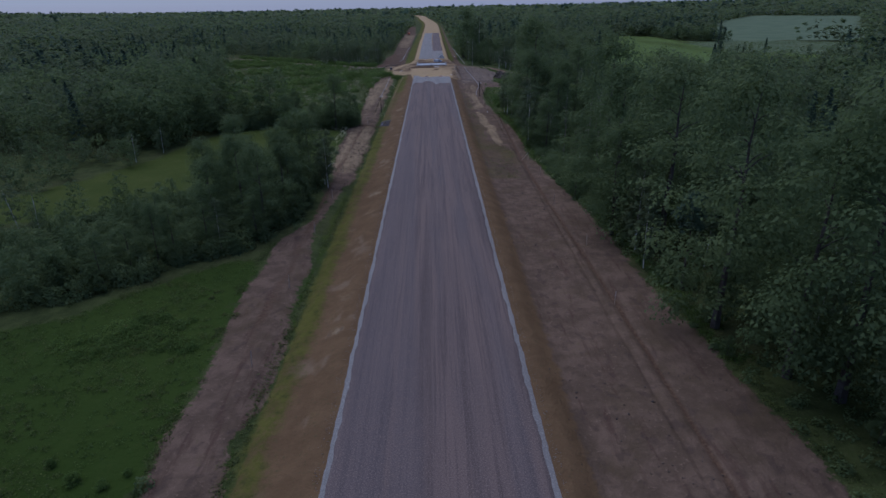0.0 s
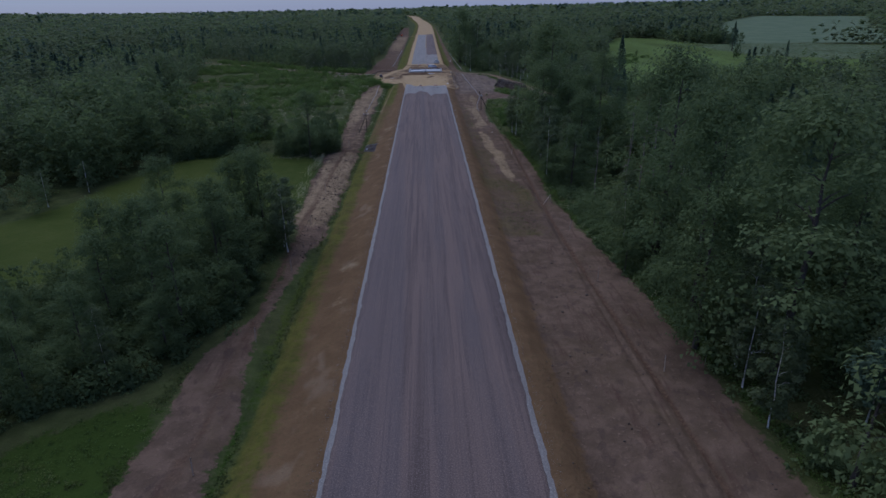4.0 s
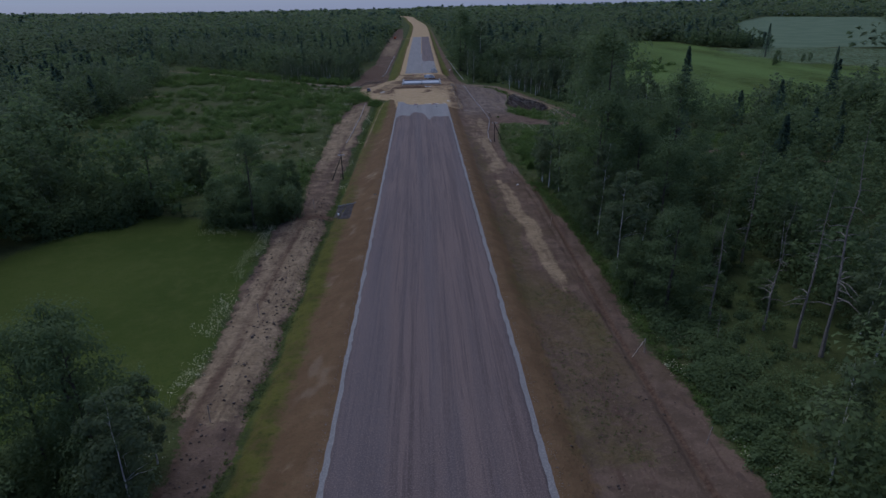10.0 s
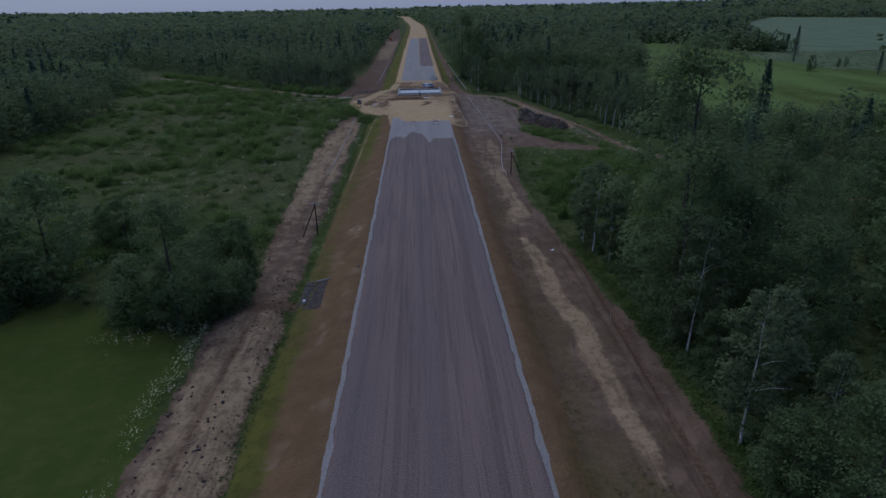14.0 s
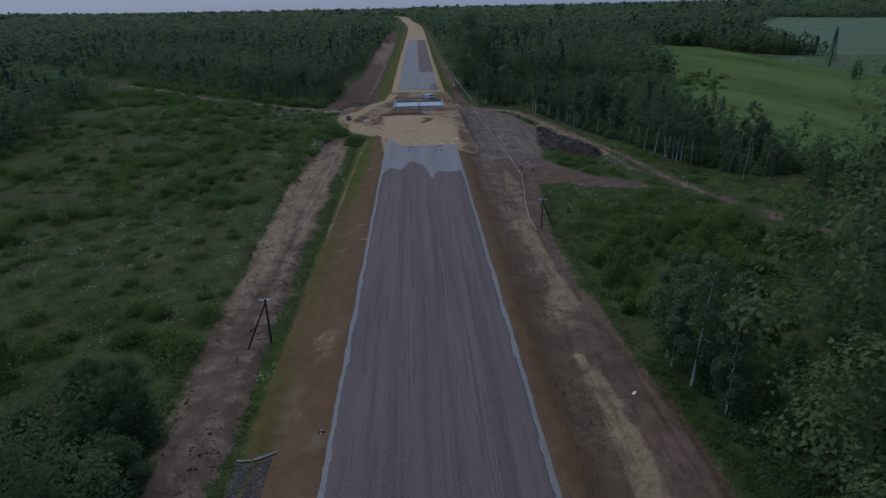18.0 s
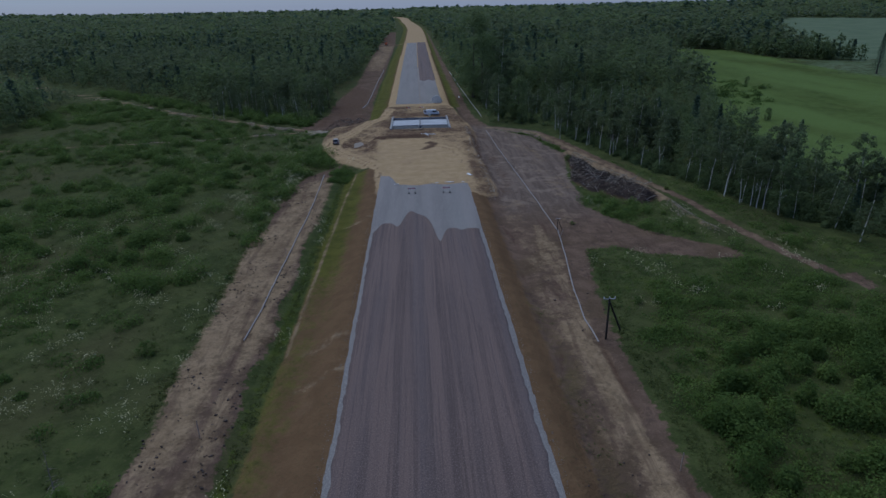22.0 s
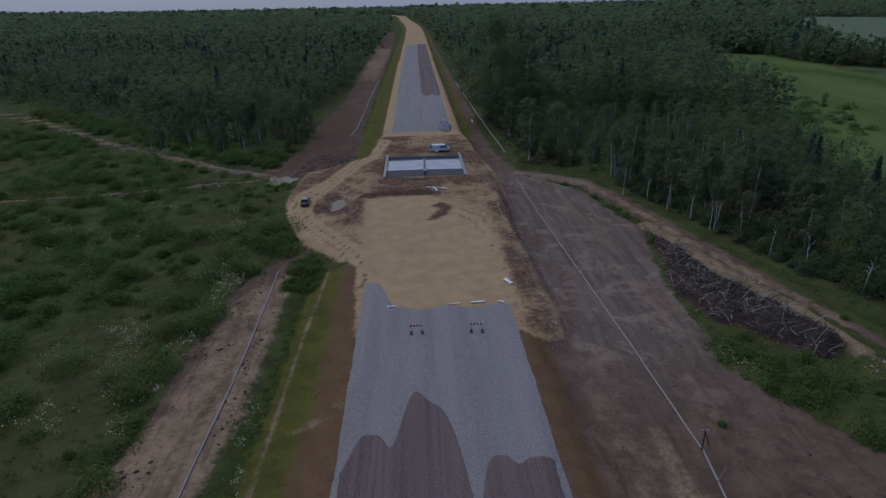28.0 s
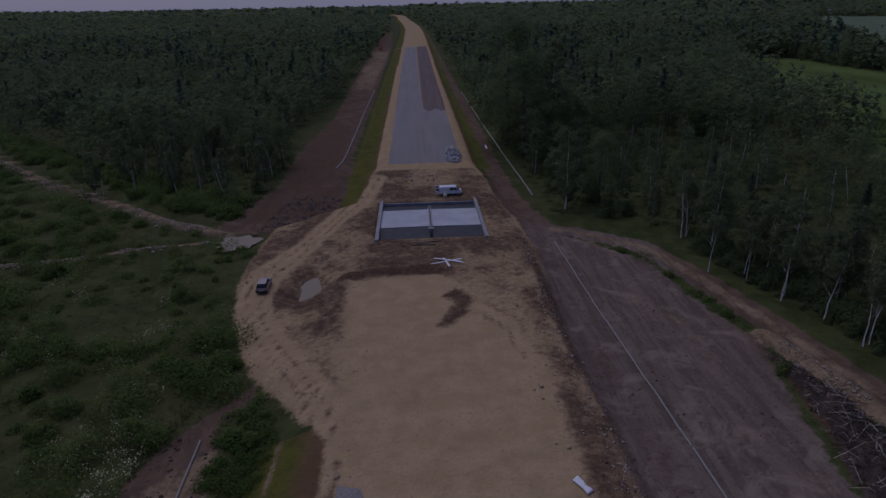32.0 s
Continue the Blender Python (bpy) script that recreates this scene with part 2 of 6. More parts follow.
    moss = mix_c(nt, math_n(nt, "MULTIPLY", step_n(nt, crumb, 0.52, 0.68), 0.6), moss, (0.055, 0.055, 0.020))
    sand = mix_c(nt, step_n(nt, mid, 0.35, 0.65), (0.385, 0.268, 0.144), (0.452, 0.318, 0.178))
    sand = mix_c(nt, step_n(nt, fine, 0.52, 0.75), sand, (0.330, 0.232, 0.126))
    damp = noise_n(nt, v, 0.11, 5, 0.6, 1.6)
    swirl = noise_n(nt, coords(nt, (0.35, 0.8, 1)), 0.5, 4, 0.6, 0.5)
    sand = mix_c(nt, math_n(nt, "MULTIPLY", step_n(nt, damp, 0.5, 0.72), 0.4), sand, (0.300, 0.200, 0.127))
    sand = mix_c(nt, math_n(nt, "MULTIPLY", step_n(nt, swirl, 0.5, 0.7), 0.2), sand, (0.273, 0.175, 0.117))
    sand = mix_c(nt, math_n(nt, "MULTIPLY", step_n(nt, swirl, 0.46, 0.32), 0.15), sand, (0.473, 0.332, 0.225))
    pale = mix_c(nt, step_n(nt, math_n(nt, "ADD", math_n(nt, "MULTIPLY", mid, 0.6), math_n(nt, "MULTIPLY", fine, 0.4)), 0.38, 0.62), (0.222, 0.154, 0.091), (0.312, 0.222, 0.136))
    pale = mix_c(nt, math_n(nt, "MULTIPLY", step_n(nt, streak, 0.5, 0.64), 0.65), pale, (0.138, 0.092, 0.062))
    pale = mix_c(nt, math_n(nt, "MULTIPLY", step_n(nt, crumb, 0.5, 0.62), 0.6), pale, (0.128, 0.092, 0.060))
    wet = mix_c(nt, step_n(nt, fine, 0.4, 0.65), (0.086, 0.052, 0.035), (0.138, 0.085, 0.056))
    col = wild
    col = mix_c(nt, mask(sb.outputs[0]), col, mead)
    col = mix_c(nt, mask(sb.outputs[1]), col, crop)
    col = mix_c(nt, mask(sa.outputs[0]), col, dirt)
    col = mix_c(nt, mask(sa.outputs[2], 0.3, 0.7), col, loam)
    col = mix_c(nt, mask(at.outputs["Alpha"], 0.1, 0.85), col, moss)
    col = mix_c(nt, mask(sa.outputs[1], 0.32, 0.78), col, sand)
    col = mix_c(nt, mask(sb.outputs[2], 0.3, 0.8), col, pale)
    col = mix_c(nt, mask(bt.outputs["Alpha"], 0.2, 0.9), col, wet)
    col = mix_c(nt, 0.25, col, mix_c(nt, tiny, (0, 0, 0), (1, 1, 1)), "OVERLAY")
    plug(nt, p.inputs["Base Color"], col)
    p.inputs["Roughness"].default_value = 0.95
    p.inputs["Specular IOR Level"].default_value = 0.05
    bump_n(nt, p, math_n(nt, "ADD", fine, math_n(nt, "MULTIPLY", mid, 1.5)), 0.7, 0.25)
    return m


def road_mat(name, a, b, c, speck, cool, streaky=1.0):
    """Loose stone layer with long wheel and grader streaks."""
    m, nt, p = new_mat(name)
    v = coords(nt)
    vs = coords(nt, (1.0, 0.011, 1))
    vt = coords(nt, (1.0, 0.05, 1))
    big = noise_n(nt, v, 0.04, 3)
    s1 = noise_n(nt, vs, 1.05, 2, 0.5, 0.5)
    s3 = noise_n(nt, coords(nt, (1.0, 0.02, 1)), 2.4, 2, 0.5, 0.8)
    s2 = noise_n(nt, vt, 0.45, 3, 0.5)
    stone, dust = noise_n(nt, v, 6.5, 4, 0.75), noise_n(nt, v, 1.1, 4, 0.6)
    col = mix_c(nt, step_n(nt, math_n(nt, "ADD", math_n(nt, "MULTIPLY", s2, 0.7), math_n(nt, "MULTIPLY", big, 0.3)), 0.38, 0.6), a, b)
    col = mix_c(nt, math_n(nt, "MULTIPLY", step_n(nt, s1, 0.49, 0.63), 0.52 * streaky), col, c)
    col = mix_c(nt, math_n(nt, "MULTIPLY", step_n(nt, s3, 0.53, 0.64), 0.52 * streaky), col, c)
    col = mix_c(nt, math_n(nt, "MULTIPLY", step_n(nt, s3, 0.46, 0.34), 0.45 * streaky), col, b)
    col = mix_c(nt, math_n(nt, "MULTIPLY", step_n(nt, noise_n(nt, coords(nt, (1.0, 0.03, 1)), 0.22, 3, 0.5, 0.6), 0.45, 0.62), 0.5), col, cool)
    col = mix_c(nt, math_n(nt, "MULTIPLY", step_n(nt, dust, 0.45, 0.7), 0.3), col, b)
    col = mix_c(nt, math_n(nt, "MULTIPLY", step_n(nt, stone, 0.5, 0.64), 0.62), col, speck)
    col = mix_c(nt, math_n(nt, "MULTIPLY", step_n(nt, stone, 0.48, 0.36), 0.55), col, c)
    plug(nt, p.inputs["Base Color"], col)
    p.inputs["Roughness"].default_value = 0.85
    p.inputs["Specular IOR Level"].default_value = 0.14
    bump_n(nt, p, stone, 0.9, 0.07)
    return m


GROUND = ground_mat()
ROADTOP = road_mat("dark_crushed_stone", (0.139, 0.102, 0.093), (0.180, 0.127, 0.110), (0.086, 0.063, 0.059), (0.260, 0.196, 0.178), (0.126, 0.104, 0.106))
GRAVEL = road_mat("blue_grey_gravel", (0.213, 0.191, 0.180), (0.262, 0.234, 0.219), (0.168, 0.153, 0.146), (0.395, 0.355, 0.331), (0.214, 0.204, 0.193), 0.14)
CONCRETE = grain("pale_concrete", (0.42, 0.42, 0.44), (0.5, 0.5, 0.52), (0.35, 0.35, 0.37), 0.25, 5, 0.85, 0.15)
CONCRETE_DARK = grain("weathered_concrete", (0.3, 0.29, 0.29), (0.38, 0.37, 0.37), (0.22, 0.21, 0.21), 0.5, 5, 0.9, 0.2)
BITUMEN = grain("black_membrane", (0.03, 0.03, 0.035), (0.045, 0.045, 0.05), (0.025, 0.025, 0.028), 0.6, 6, 0.6, 0.1)
WATER, _nt, _p = new_mat("muddy_water")
_p.inputs["Base Color"].default_value = (0.25, 0.195, 0.135, 1)
_p.inputs["Specular IOR Level"].default_value = 0.12
_p.inputs["Roughness"].default_value = 0.35
bump_n(_nt, _p, noise_n(_nt, coords(_nt), 2.0, 2), 0.05, 0.02)

# ---- helpers for shapes and zones ----


def vnoise(x, y, size, seed=0):
    """Smooth value noise in 0..1 over the plan, with cells of that size."""
    u, v = np.asarray(x, float) / size + 1000.37 * seed, np.asarray(y, float) / size + 517.7 * seed
    i, j = np.floor(u), np.floor(v)
    f, g = u - i, v - j
    f, g = f * f * (3 - 2 * f), g * g * (3 - 2 * g)

    def h(a, b):
        s = np.sin(a * 127.1 + b * 311.7 + seed * 74.7) * 43758.5453
        return s - np.floor(s)

    return (h(i, j) * (1 - f) + h(i + 1, j) * f) * (1 - g) + (h(i, j + 1) * (1 - f) + h(i + 1, j + 1) * f) * g


def sstep(v, lo, hi):
    t = np.clip((np.asarray(v, float) - lo) / (hi - lo), 0, 1)
    return t * t * (3 - 2 * t)


def band(v, lo, hi, soft=1.0):
    return sstep(v, lo - soft, lo + soft) * (1 - sstep(v, hi - soft, hi + soft))


def inside(x, y, poly):
    """Which of the points lie in the polygon."""
    x, y = np.asarray(x, float), np.asarray(y, float)
    r = np.zeros(x.shape, bool)
    for (ax, ay), (bx, by) in zip(poly, poly[1:] + poly[:1]):
        if ay != by:
            r ^= ((ay > y) != (by > y)) & (x < (bx - ax) * (y - ay) / (by - ay) + ax)
    return r


def to_line(x, y, line):
    """Distance from a broken line."""
    x, y = np.asarray(x, float), np.asarray(y, float)
    d = np.full(x.shape, 1e9)
    for (ax, ay), (bx, by) in zip(line, line[1:]):
        ux, uy = bx - ax, by - ay
        k = np.clip(((x - ax) * ux + (y - ay) * uy) / (ux * ux + uy * uy), 0, 1)
        d = np.minimum(d, np.hypot(x - ax - k * ux, y - ay - k * uy))
    return d


def blob(x, y, poly, soft=1.5):
    """A soft mask of a polygon: one inside, falling to nought over its edge."""
    d = to_line(x, y, poly + poly[:1])
    return sstep(np.where(inside(x, y, poly), d, -d), -soft, soft)


def axis(y):
    """The road's centre line: straight, then swinging away far ahead."""
    y = np.asarray(y, float)
    return -28.0 * sstep(y, 1250, 2200) + 1.5 * sstep(y, 600, 1100) - 2200 * sstep(y, 1900, 4500) ** 2


# the plan's large zones
MEADOW_L = [(-31, 206), (-28.5, 168), (-28, 155), (-40, 155), (-46, 147), (-51, 139), (-62, 129), (-80, 120), (-115, 112), (-102, 135), (-84, 168), (-74, 208), (-62, 224), (-45, 219)]
MEADOW_NEAR = [(-27, 20), (-28, 64), (-30, 96), (-34, 96), (-42, 91), (-48, 84), (-53, 77), (-64, 72), (-78, 56), (-82, 20)]
SCRUB_L = [(-28, 222), (-46, 222), (-62, 228), (-80, 236), (-112, 270), (-132, 317), (-131, 390), (-166, 500), (-166, 535), (-124, 505), (-77, 465), (-43, 436), (-30, 434), (-24, 400), (-22, 372), (-27, 372)]
SCRUB_R = [(27, 246), (44, 240), (62, 246), (96, 262), (96, 292), (74, 318), (63, 350), (56, 368), (46, 395), (40, 424), (28, 424), (27, 330)]
FIELD_R = [(122, 470), (112, 440), (98, 395), (96, 345), (112, 322), (190, 312), (300, 360), (300, 440), (245, 500), (238, 560), (250, 610), (262, 735), (230, 775), (165, 620), (148, 540)]
FALLOW_R = [(245, 500), (300, 440), (420, 560), (330, 640), (300, 640), (280, 628), (262, 660), (250, 610), (238, 560)]
CROP_R = [(300, 640), (330, 630), (430, 600), (470, 640), (620, 900), (900, 1300), (760, 1480), (560, 1200), (500, 1085), (345, 780)]
HAUL_L = [(-20.2, -60), (-20.2, 60), (-20.7, 76), (-21.6, 92), (-22.6, 106), (-23, 118), (-22.2, 132), (-20.6, 150), (-20.3, 181), (-20.8, 214), (-21.8, 240), (-21.8, 290), (-22.8, 335), (-23.6, 368), (-21, 384), (-27, 376), (-30.8, 372), (-33, 340), (-31.2, 300), (-30.6, 262), (-29.2, 240), (-27, 224), (-30.2, 214), (-29.4, 185), (-27.6, 160), (-25.9, 144), (-24.3, 130), (-24.8, 114), (-29.2, 105), (-30, 89), (-29, 70), (-28, 55), (-27.2, 46), (-26.5, -60)]
WORK_R = [(12.5, -60), (12.5, 380), (14, 424), (23.5, 427), (30, 422), (35.8, 415), (39.6, 397), (41.5, 384), (38, 374), (36, 358.5), (36, 347), (34.4, 340), (38, 333), (44, 323), (50, 318), (55, 314), (54, 310.5), (49, 311), (38, 314), (33, 318), (28, 316.5), (26, 306), (23.6, 285), (23.6, 262), (24.6, 244), (25.8, 230), (27.2, 215), (27.6, 180), (27, 165), (28.6, 152), (30.2, 136), (31.6, 122), (32.8, 106), (32.8, 80), (34.6, 58), (36.2, 46), (37.5, -60)]
SAND_PAD = [(-11.0, 348), (11.0, 348), (13.2, 346), (16.4, 347), (16.8, 357), (16.6, 371), (16.0, 384), (16.4, 398), (18.2, 418), (16.8, 437), (13, 478), (10, 476), (-10, 477), (-13, 474), (-16, 448), (-23, 443), (-31.5, 435), (-32.4, 415), (-29.6, 399), (-23.4, 384), (-17.1, 376.3), (-12.5, 370)]
NORTH_L = [(-21, 447), (-36, 445), (-38, 500), (-34, 560), (-37, 700), (-39, 930), (-42, 1250), (-30, 1250), (-22, 900), (-21, 600)]
NORTH_R = [(14, 424), (25, 427), (23, 440), (21, 452), (20.5, 470), (21, 560), (20.5, 700), (20.5, 1200), (17, 1200), (17, 700), (16.5, 500)]
PILE = [(40.9, 385), (43, 377), (45, 361.5), (48.8, 351.5), (51.5, 343), (47.3, 340.6), (41.6, 346.6), (38, 351.5), (36.2, 358.6), (38.2, 368), (39.6, 376)]
SPOIL_LINE = [(42.6, 388), (45, 375), (47.4, 363), (50.6, 352), (52.2, 342), (52.6, 331), (54.4, 321)]
TRACK_NE = [(24, 430), (31, 426), (37.8, 420.5), (42.6, 405), (45.6, 390), (47.8, 378), (51.2, 364), (55, 351), (57.8, 341), (59.5, 326), (61.8, 311), (66.5, 299), (72, 284), (84, 264), (120, 240)]
BANK_L = [(-40, 433.5), (-45.4, 436.9), (-54, 441.6), (-62.5, 448.5), (-78.5, 461.3), (-94.2, 473), (-116.7, 493), (-142.5, 517), (-172, 544), (-300, 655)]
BANK_W = [(-43, 429), (-47, 428.3), (-57, 426.3), (-67.4, 422.8), (-76.7, 422), (-94, 419.5), (-150, 413)]
DITCH_L = [(x + 1.6, y + 2.4) for x, y in BANK_L]
DITCH_W = [(x, y + 2.4) for x, y in BANK_W]
GROOVE = [(21.2, 286), (21.7, 274), (22.0, 263.4), (22.6, 257.5), (23.2, 250), (24.6, 240), (25.6, 232)]
LOOP = [(-12.8, 465), (-14.7, 449.7), (-19.5, 434), (-24, 420), (-27.3, 412), (-28, 405), (-26.2, 397.4), (-22.4, 389.7), (-17.6, 382), (-14.2, 376), (-12.4, 370.2), (-11.7, 363.3)]
BRIDGE = (-10.2, 10.4, 424.0, 444.5)


def height(x, y):
    x, y = np.asarray(x, float), np.asarray(y, float)
    cx = x - axis(y)
    far = np.hypot(x, y)
    low = -1.7 + 0.5 * (vnoise(x, y, 23, 1) - 0.5) + 0.22 * (vnoise(x, y, 5, 2) - 0.5)
    low = low + sstep(far, 700, 3000) * 5 * (vnoise(x, y, 700, 3) - 0.45) + 26 * np.exp(-((x + 2700) / 900) ** 2 - ((y - 3600) / 900) ** 2)
    low = low - 0.55 * band(cx, -21.6, -18.8, 0.9) * (1 - band(y, 372, 446, 3))
    low = low - 0.4 * np.exp(-((x - 25.6 - 0.8 * np.sin(y * 0.03)) / 0.5) ** 2) * (y < 236) - 0.25 * np.exp(-((x - 24.3) / 0.35) ** 2) * (y < 240)
    low = low - 0.3 * np.exp(-(to_line(x, y, GROOVE) / 0.45) ** 2)
    edge = to_line(x, y, PILE + PILE[:1])
    low = low + 1.9 * sstep(np.where(inside(x, y, PILE), edge, -edge), -0.6, 3.0) * (0.65 + 0.6 * vnoise(x, y, 2.7, 5))
    low = low + 1.2 * np.exp(-(to_line(x, y, SPOIL_LINE) / 1.6) ** 2)
    low = low - 0.9 * np.exp(-(to_line(x, y, DITCH_L) / 1.3) ** 2) - 0.7 * np.exp(-(to_line(x, y, DITCH_W) / 1.1) ** 2) + 0.5 * np.exp(-(to_line(x, y, BANK_L) / 1.5) ** 2) + 0.35 * np.exp(-(to_line(x, y, BANK_W) / 1.0) ** 2)
    low = low + 0.35 * (vnoise(x, y, 1.7, 9) - 0.4) * blob(x, y, HAUL_L, 1) * (1 - band(x, -27.5, -24.5, 0.7)) + 0.2 * (vnoise(x, y, 2.3, 10) - 0.5) * blob(x, y, WORK_R, 1)
    wide = 11.2 + 2.2 * band(y, 358, 470, 6)
    up = (1 - sstep(cx, wide, wide + 4.0)) * sstep(cx, -wide - 5.4, -wide)
    loop = blob(x, y, SAND_PAD, 2.5) * (0.55 + 0.45 * sstep(x, -26, -14))
    up = np.maximum(up, loop)
    z = low * (1 - up)
    flat = (np.abs(cx) < wide - 0.2)
    z = np.where(flat, -0.02, z)
    # banks and hollows of the sand pad
    z = z + 0.9 * np.exp(-(to_line(x, y, [(-14, 408.5), (1, 410.5)]) / 0.9) ** 2) + 0.35 * np.exp(-(to_line(x, y, [(-13, 377), (-14.5, 400)]) / 0.8) ** 2)
    z = z - (1.3 + 0.6 * vnoise(x, y, 2.2, 57)) * np.exp(-((x + 19.6) / 2.9) ** 2 - ((y - 407.5) / 6.5) ** 2) + 0.7 * (vnoise(x, y, 2.6, 58) - 0.5) * blob(x, y, [(-24, 398), (-23, 420), (-13, 424), (-13, 396)], 2.5)
    z = z + 0.6 * np.exp(-((x + 11.5) / 2.2) ** 2 - ((y - 414) / 3.0) ** 2)
    z = z + 0.12 * (vnoise(x, y, 3.0, 59) - 0.5) * (blob(x, y, SAND_PAD, 2)) * (np.abs(cx) > 11)
    z = z + 0.5 * np.exp(-(to_line(x, y, [(15, 420), (16, 395), (16.5, 372)]) / 0.7) ** 2) * (vnoise(x, y, 2.5, 11) + 0.3)
    bx0, bx1, by0, by1 = BRIDGE
    z = np.where((x > bx0 - 0.2) & (x < bx1 + 0.2) & (y > by0 - 0.3) & (y < by1 + 0.3), -2.2, z)
    return z


def cover(x, y):
    """How much of each ground cover lies at a place: two sets of four."""
    cx = x - axis(y)
    wob = (vnoise(x, y, 9, 21) - 0.5) * 2.2
    along = (y < 372) | (y > 446)
    dirt = np.maximum.reduce([blob(x + wob, y, HAUL_L, 1.6), blob(x + 0.6 * wob, y, WORK_R, 1.8), blob(x, y, NORTH_L, 2.5), blob(x, y, NORTH_R, 2), 0.9 * (1 - sstep(to_line(x, y, TRACK_NE), 0.5 + 1.4 * sstep(y, 350, 375), 1.7 + 1.8 * sstep(y, 350, 375))), 0.62 * (1 - sstep(to_line(x, y, BANK_L), 1.2, 3.0)), 0.5 * (1 - sstep(to_line(x, y, BANK_W), 0.6, 1.8))])
    dirt = np.maximum(dirt, blob(x, y, [(-45, 436), (-22, 432), (-15, 470), (-22, 500), (-36, 470)], 3))
    loam = np.maximum(band(cx, -19.3, -8.0, 0.8) * along, band(cx, 8.0, 14.2, 1.4) * (y < 350)) + band(cx, 10.6, 14, 0.6) * (y > 478)
    moss = sstep(cx + 0.3 * wob, -20.4, -19.2) * (1 - sstep(cx + 0.4 * wob, -17.8, -15.2 + 3.0 * sstep(y, 230, 310))) * along * (0.34 + 0.5 * vnoise(x, y, 22, 22) + 0.14 * band(y, 20, 235, 20) + 0.6 * sstep(y, 290, 325)) * (1 - 0.25 * band(y, 238, 312, 16))
    moss = np.maximum(moss, (band(cx, -19.5, -13.5, 1) + band(cx, 13.6, 17.5, 1)) * (y > 476) * (0.5 + 0.5 * vnoise(x, y, 12, 27)))
    weedy = blob(x + wob, y, [(13.2, 143), (23.5, 143), (24, 172), (21.5, 180), (18.2, 190), (17.6, 240), (17.2, 292), (14.6, 300), (13.4, 240)], 1.6)
    moss = np.maximum(moss, 0.5 * weedy * (0.3 + 0.9 * vnoise(x, 0.5 * y, 5, 66)))
    sand = np.maximum(blob(x + 0.5 * wob, y, SAND_PAD, 1.2), (np.abs(cx) < 11.5) * (y > 900))
    sand = np.maximum(sand, (np.abs(cx) < 13.0) * (y > 470))
    sand = np.maximum(sand, 0.56 * blob(x + 0.6 * wob, y, [(17.2, 243), (19.2, 243), (20.9, 217), (21.8, 201), (22.1, 182), (21, 178.5), (20.2, 188), (19.5, 203), (18.3, 222)], 0.7) * (0.75 + 0.4 * vnoise(x, y, 4, 68)))
    mead = np.maximum.reduce([blob(x, y, MEADOW_L, 3), 0.8 * blob(x, y, MEADOW_NEAR, 3), blob(x, y, FIELD_R, 4), 0.5 * blob(x, y, FALLOW_R, 5), 0.56 * band(cx + 0.4 * wob, -21.6, -19.6, 0.7) * along * (0.6 + 0.7 * vnoise(x, y, 11, 29))])
    mead = np.maximum(mead, 0.36 * blob(x, y, SCRUB_R, 5) * (0.6 + 0.7 * vnoise(x, y, 13, 28)))
    crop = blob(x, y, CROP_R, 5) + 0.5 * blob(x, y, FALLOW_R, 5) + blob(x, y, [(420, 1500), (700, 1750), (1500, 2300), (1300, 2600), (700, 2000)], 20)
    pale = np.maximum(1.0 * blob(x + wob, y, [(-20.8, 152), (-20.6, 212), (-22.2, 240), (-23, 372), (-30, 366), (-33, 323), (-30.6, 262), (-29.6, 212), (-27.6, 152)], 1.5) * (0.7 + 0.4 * vnoise(x, y, 6, 24)) * (1 - 0.3 * band(x, -26.9, -25.6, 0.5)) * (1 - 0.5 * band(y, 214, 262, 14)),
                      0.85 * (1 - sstep(to_line(x, y, SPOIL_LINE[:5]), 1.2, 2.4)) + 0.5 * (1 - sstep(to_line(x, y, SPOIL_LINE[4:]) + 0.6 * wob, 0.6, 1.7)))
    pale = np.maximum(pale, 0.68 * (1 - sstep(to_line(x, y, [(21.6, 330), (21.4, 312), (20.4, 290), (19.5, 262), (18, 250), (16.5, 249)]) + 0.9 * wob, 0.4, 2.8)))
    pale = np.maximum(pale, 0.95 * blob(x + 0.5 * wob, y, [(17.4, 240), (19.8, 240), (21.2, 217), (22.0, 201), (22.2, 184), (21, 178.5), (19.7, 187), (18.9, 203), (17.7, 222)], 0.9) + 0.25 * blob(x + 0.5 * wob, y, [(17.8, 236), (19.4, 236), (20.8, 215), (21.6, 200), (21.6, 186), (20.3, 188), (19.3, 204), (18.2, 222)], 0.6))
    pale = np.maximum(pale, 0.5 * band(x + 0.5 * wob, 15.5, 21.5, 1.8) * band(y, 245, 350, 12) * (0.5 + 0.7 * vnoise(x, y, 9, 55)))
    pale = np.maximum(pale, 0.6 * (1 - sstep(to_line(x, y, [(-17.3, 372), (-18.3, 350), (-18.6, 318), (-18.9, 285)]), 0.15, 0.75)))
    ridge = blob(x + 0.4 * wob, y, [(17.3, 291), (20.8, 290), (21.2, 279), (21.6, 268), (22.0, 261), (22.0, 255), (20.4, 253), (18.6, 255), (18.9, 260), (19.2, 266), (18.4, 273), (17.6, 281)], 0.8)
    sand = np.maximum(sand, 0.5 * ridge * (0.75 + 0.4 * vnoise(x, y, 4, 69)))
    pale = np.maximum(pale, 0.85 * ridge)
    for wx, wy, wl in ((-17.6, 285.4, 287.9), (-18.3, 277, 279.8), (-17.4, 331, 333.5)):
        pale = np.maximum(pale, 0.62 * (1 - sstep(to_line(x, y, [(wx, wy), (-11.2, wl)]) + 0.5 * wob, 0.3, 1.5)) * sstep(x, -19, -15.5))
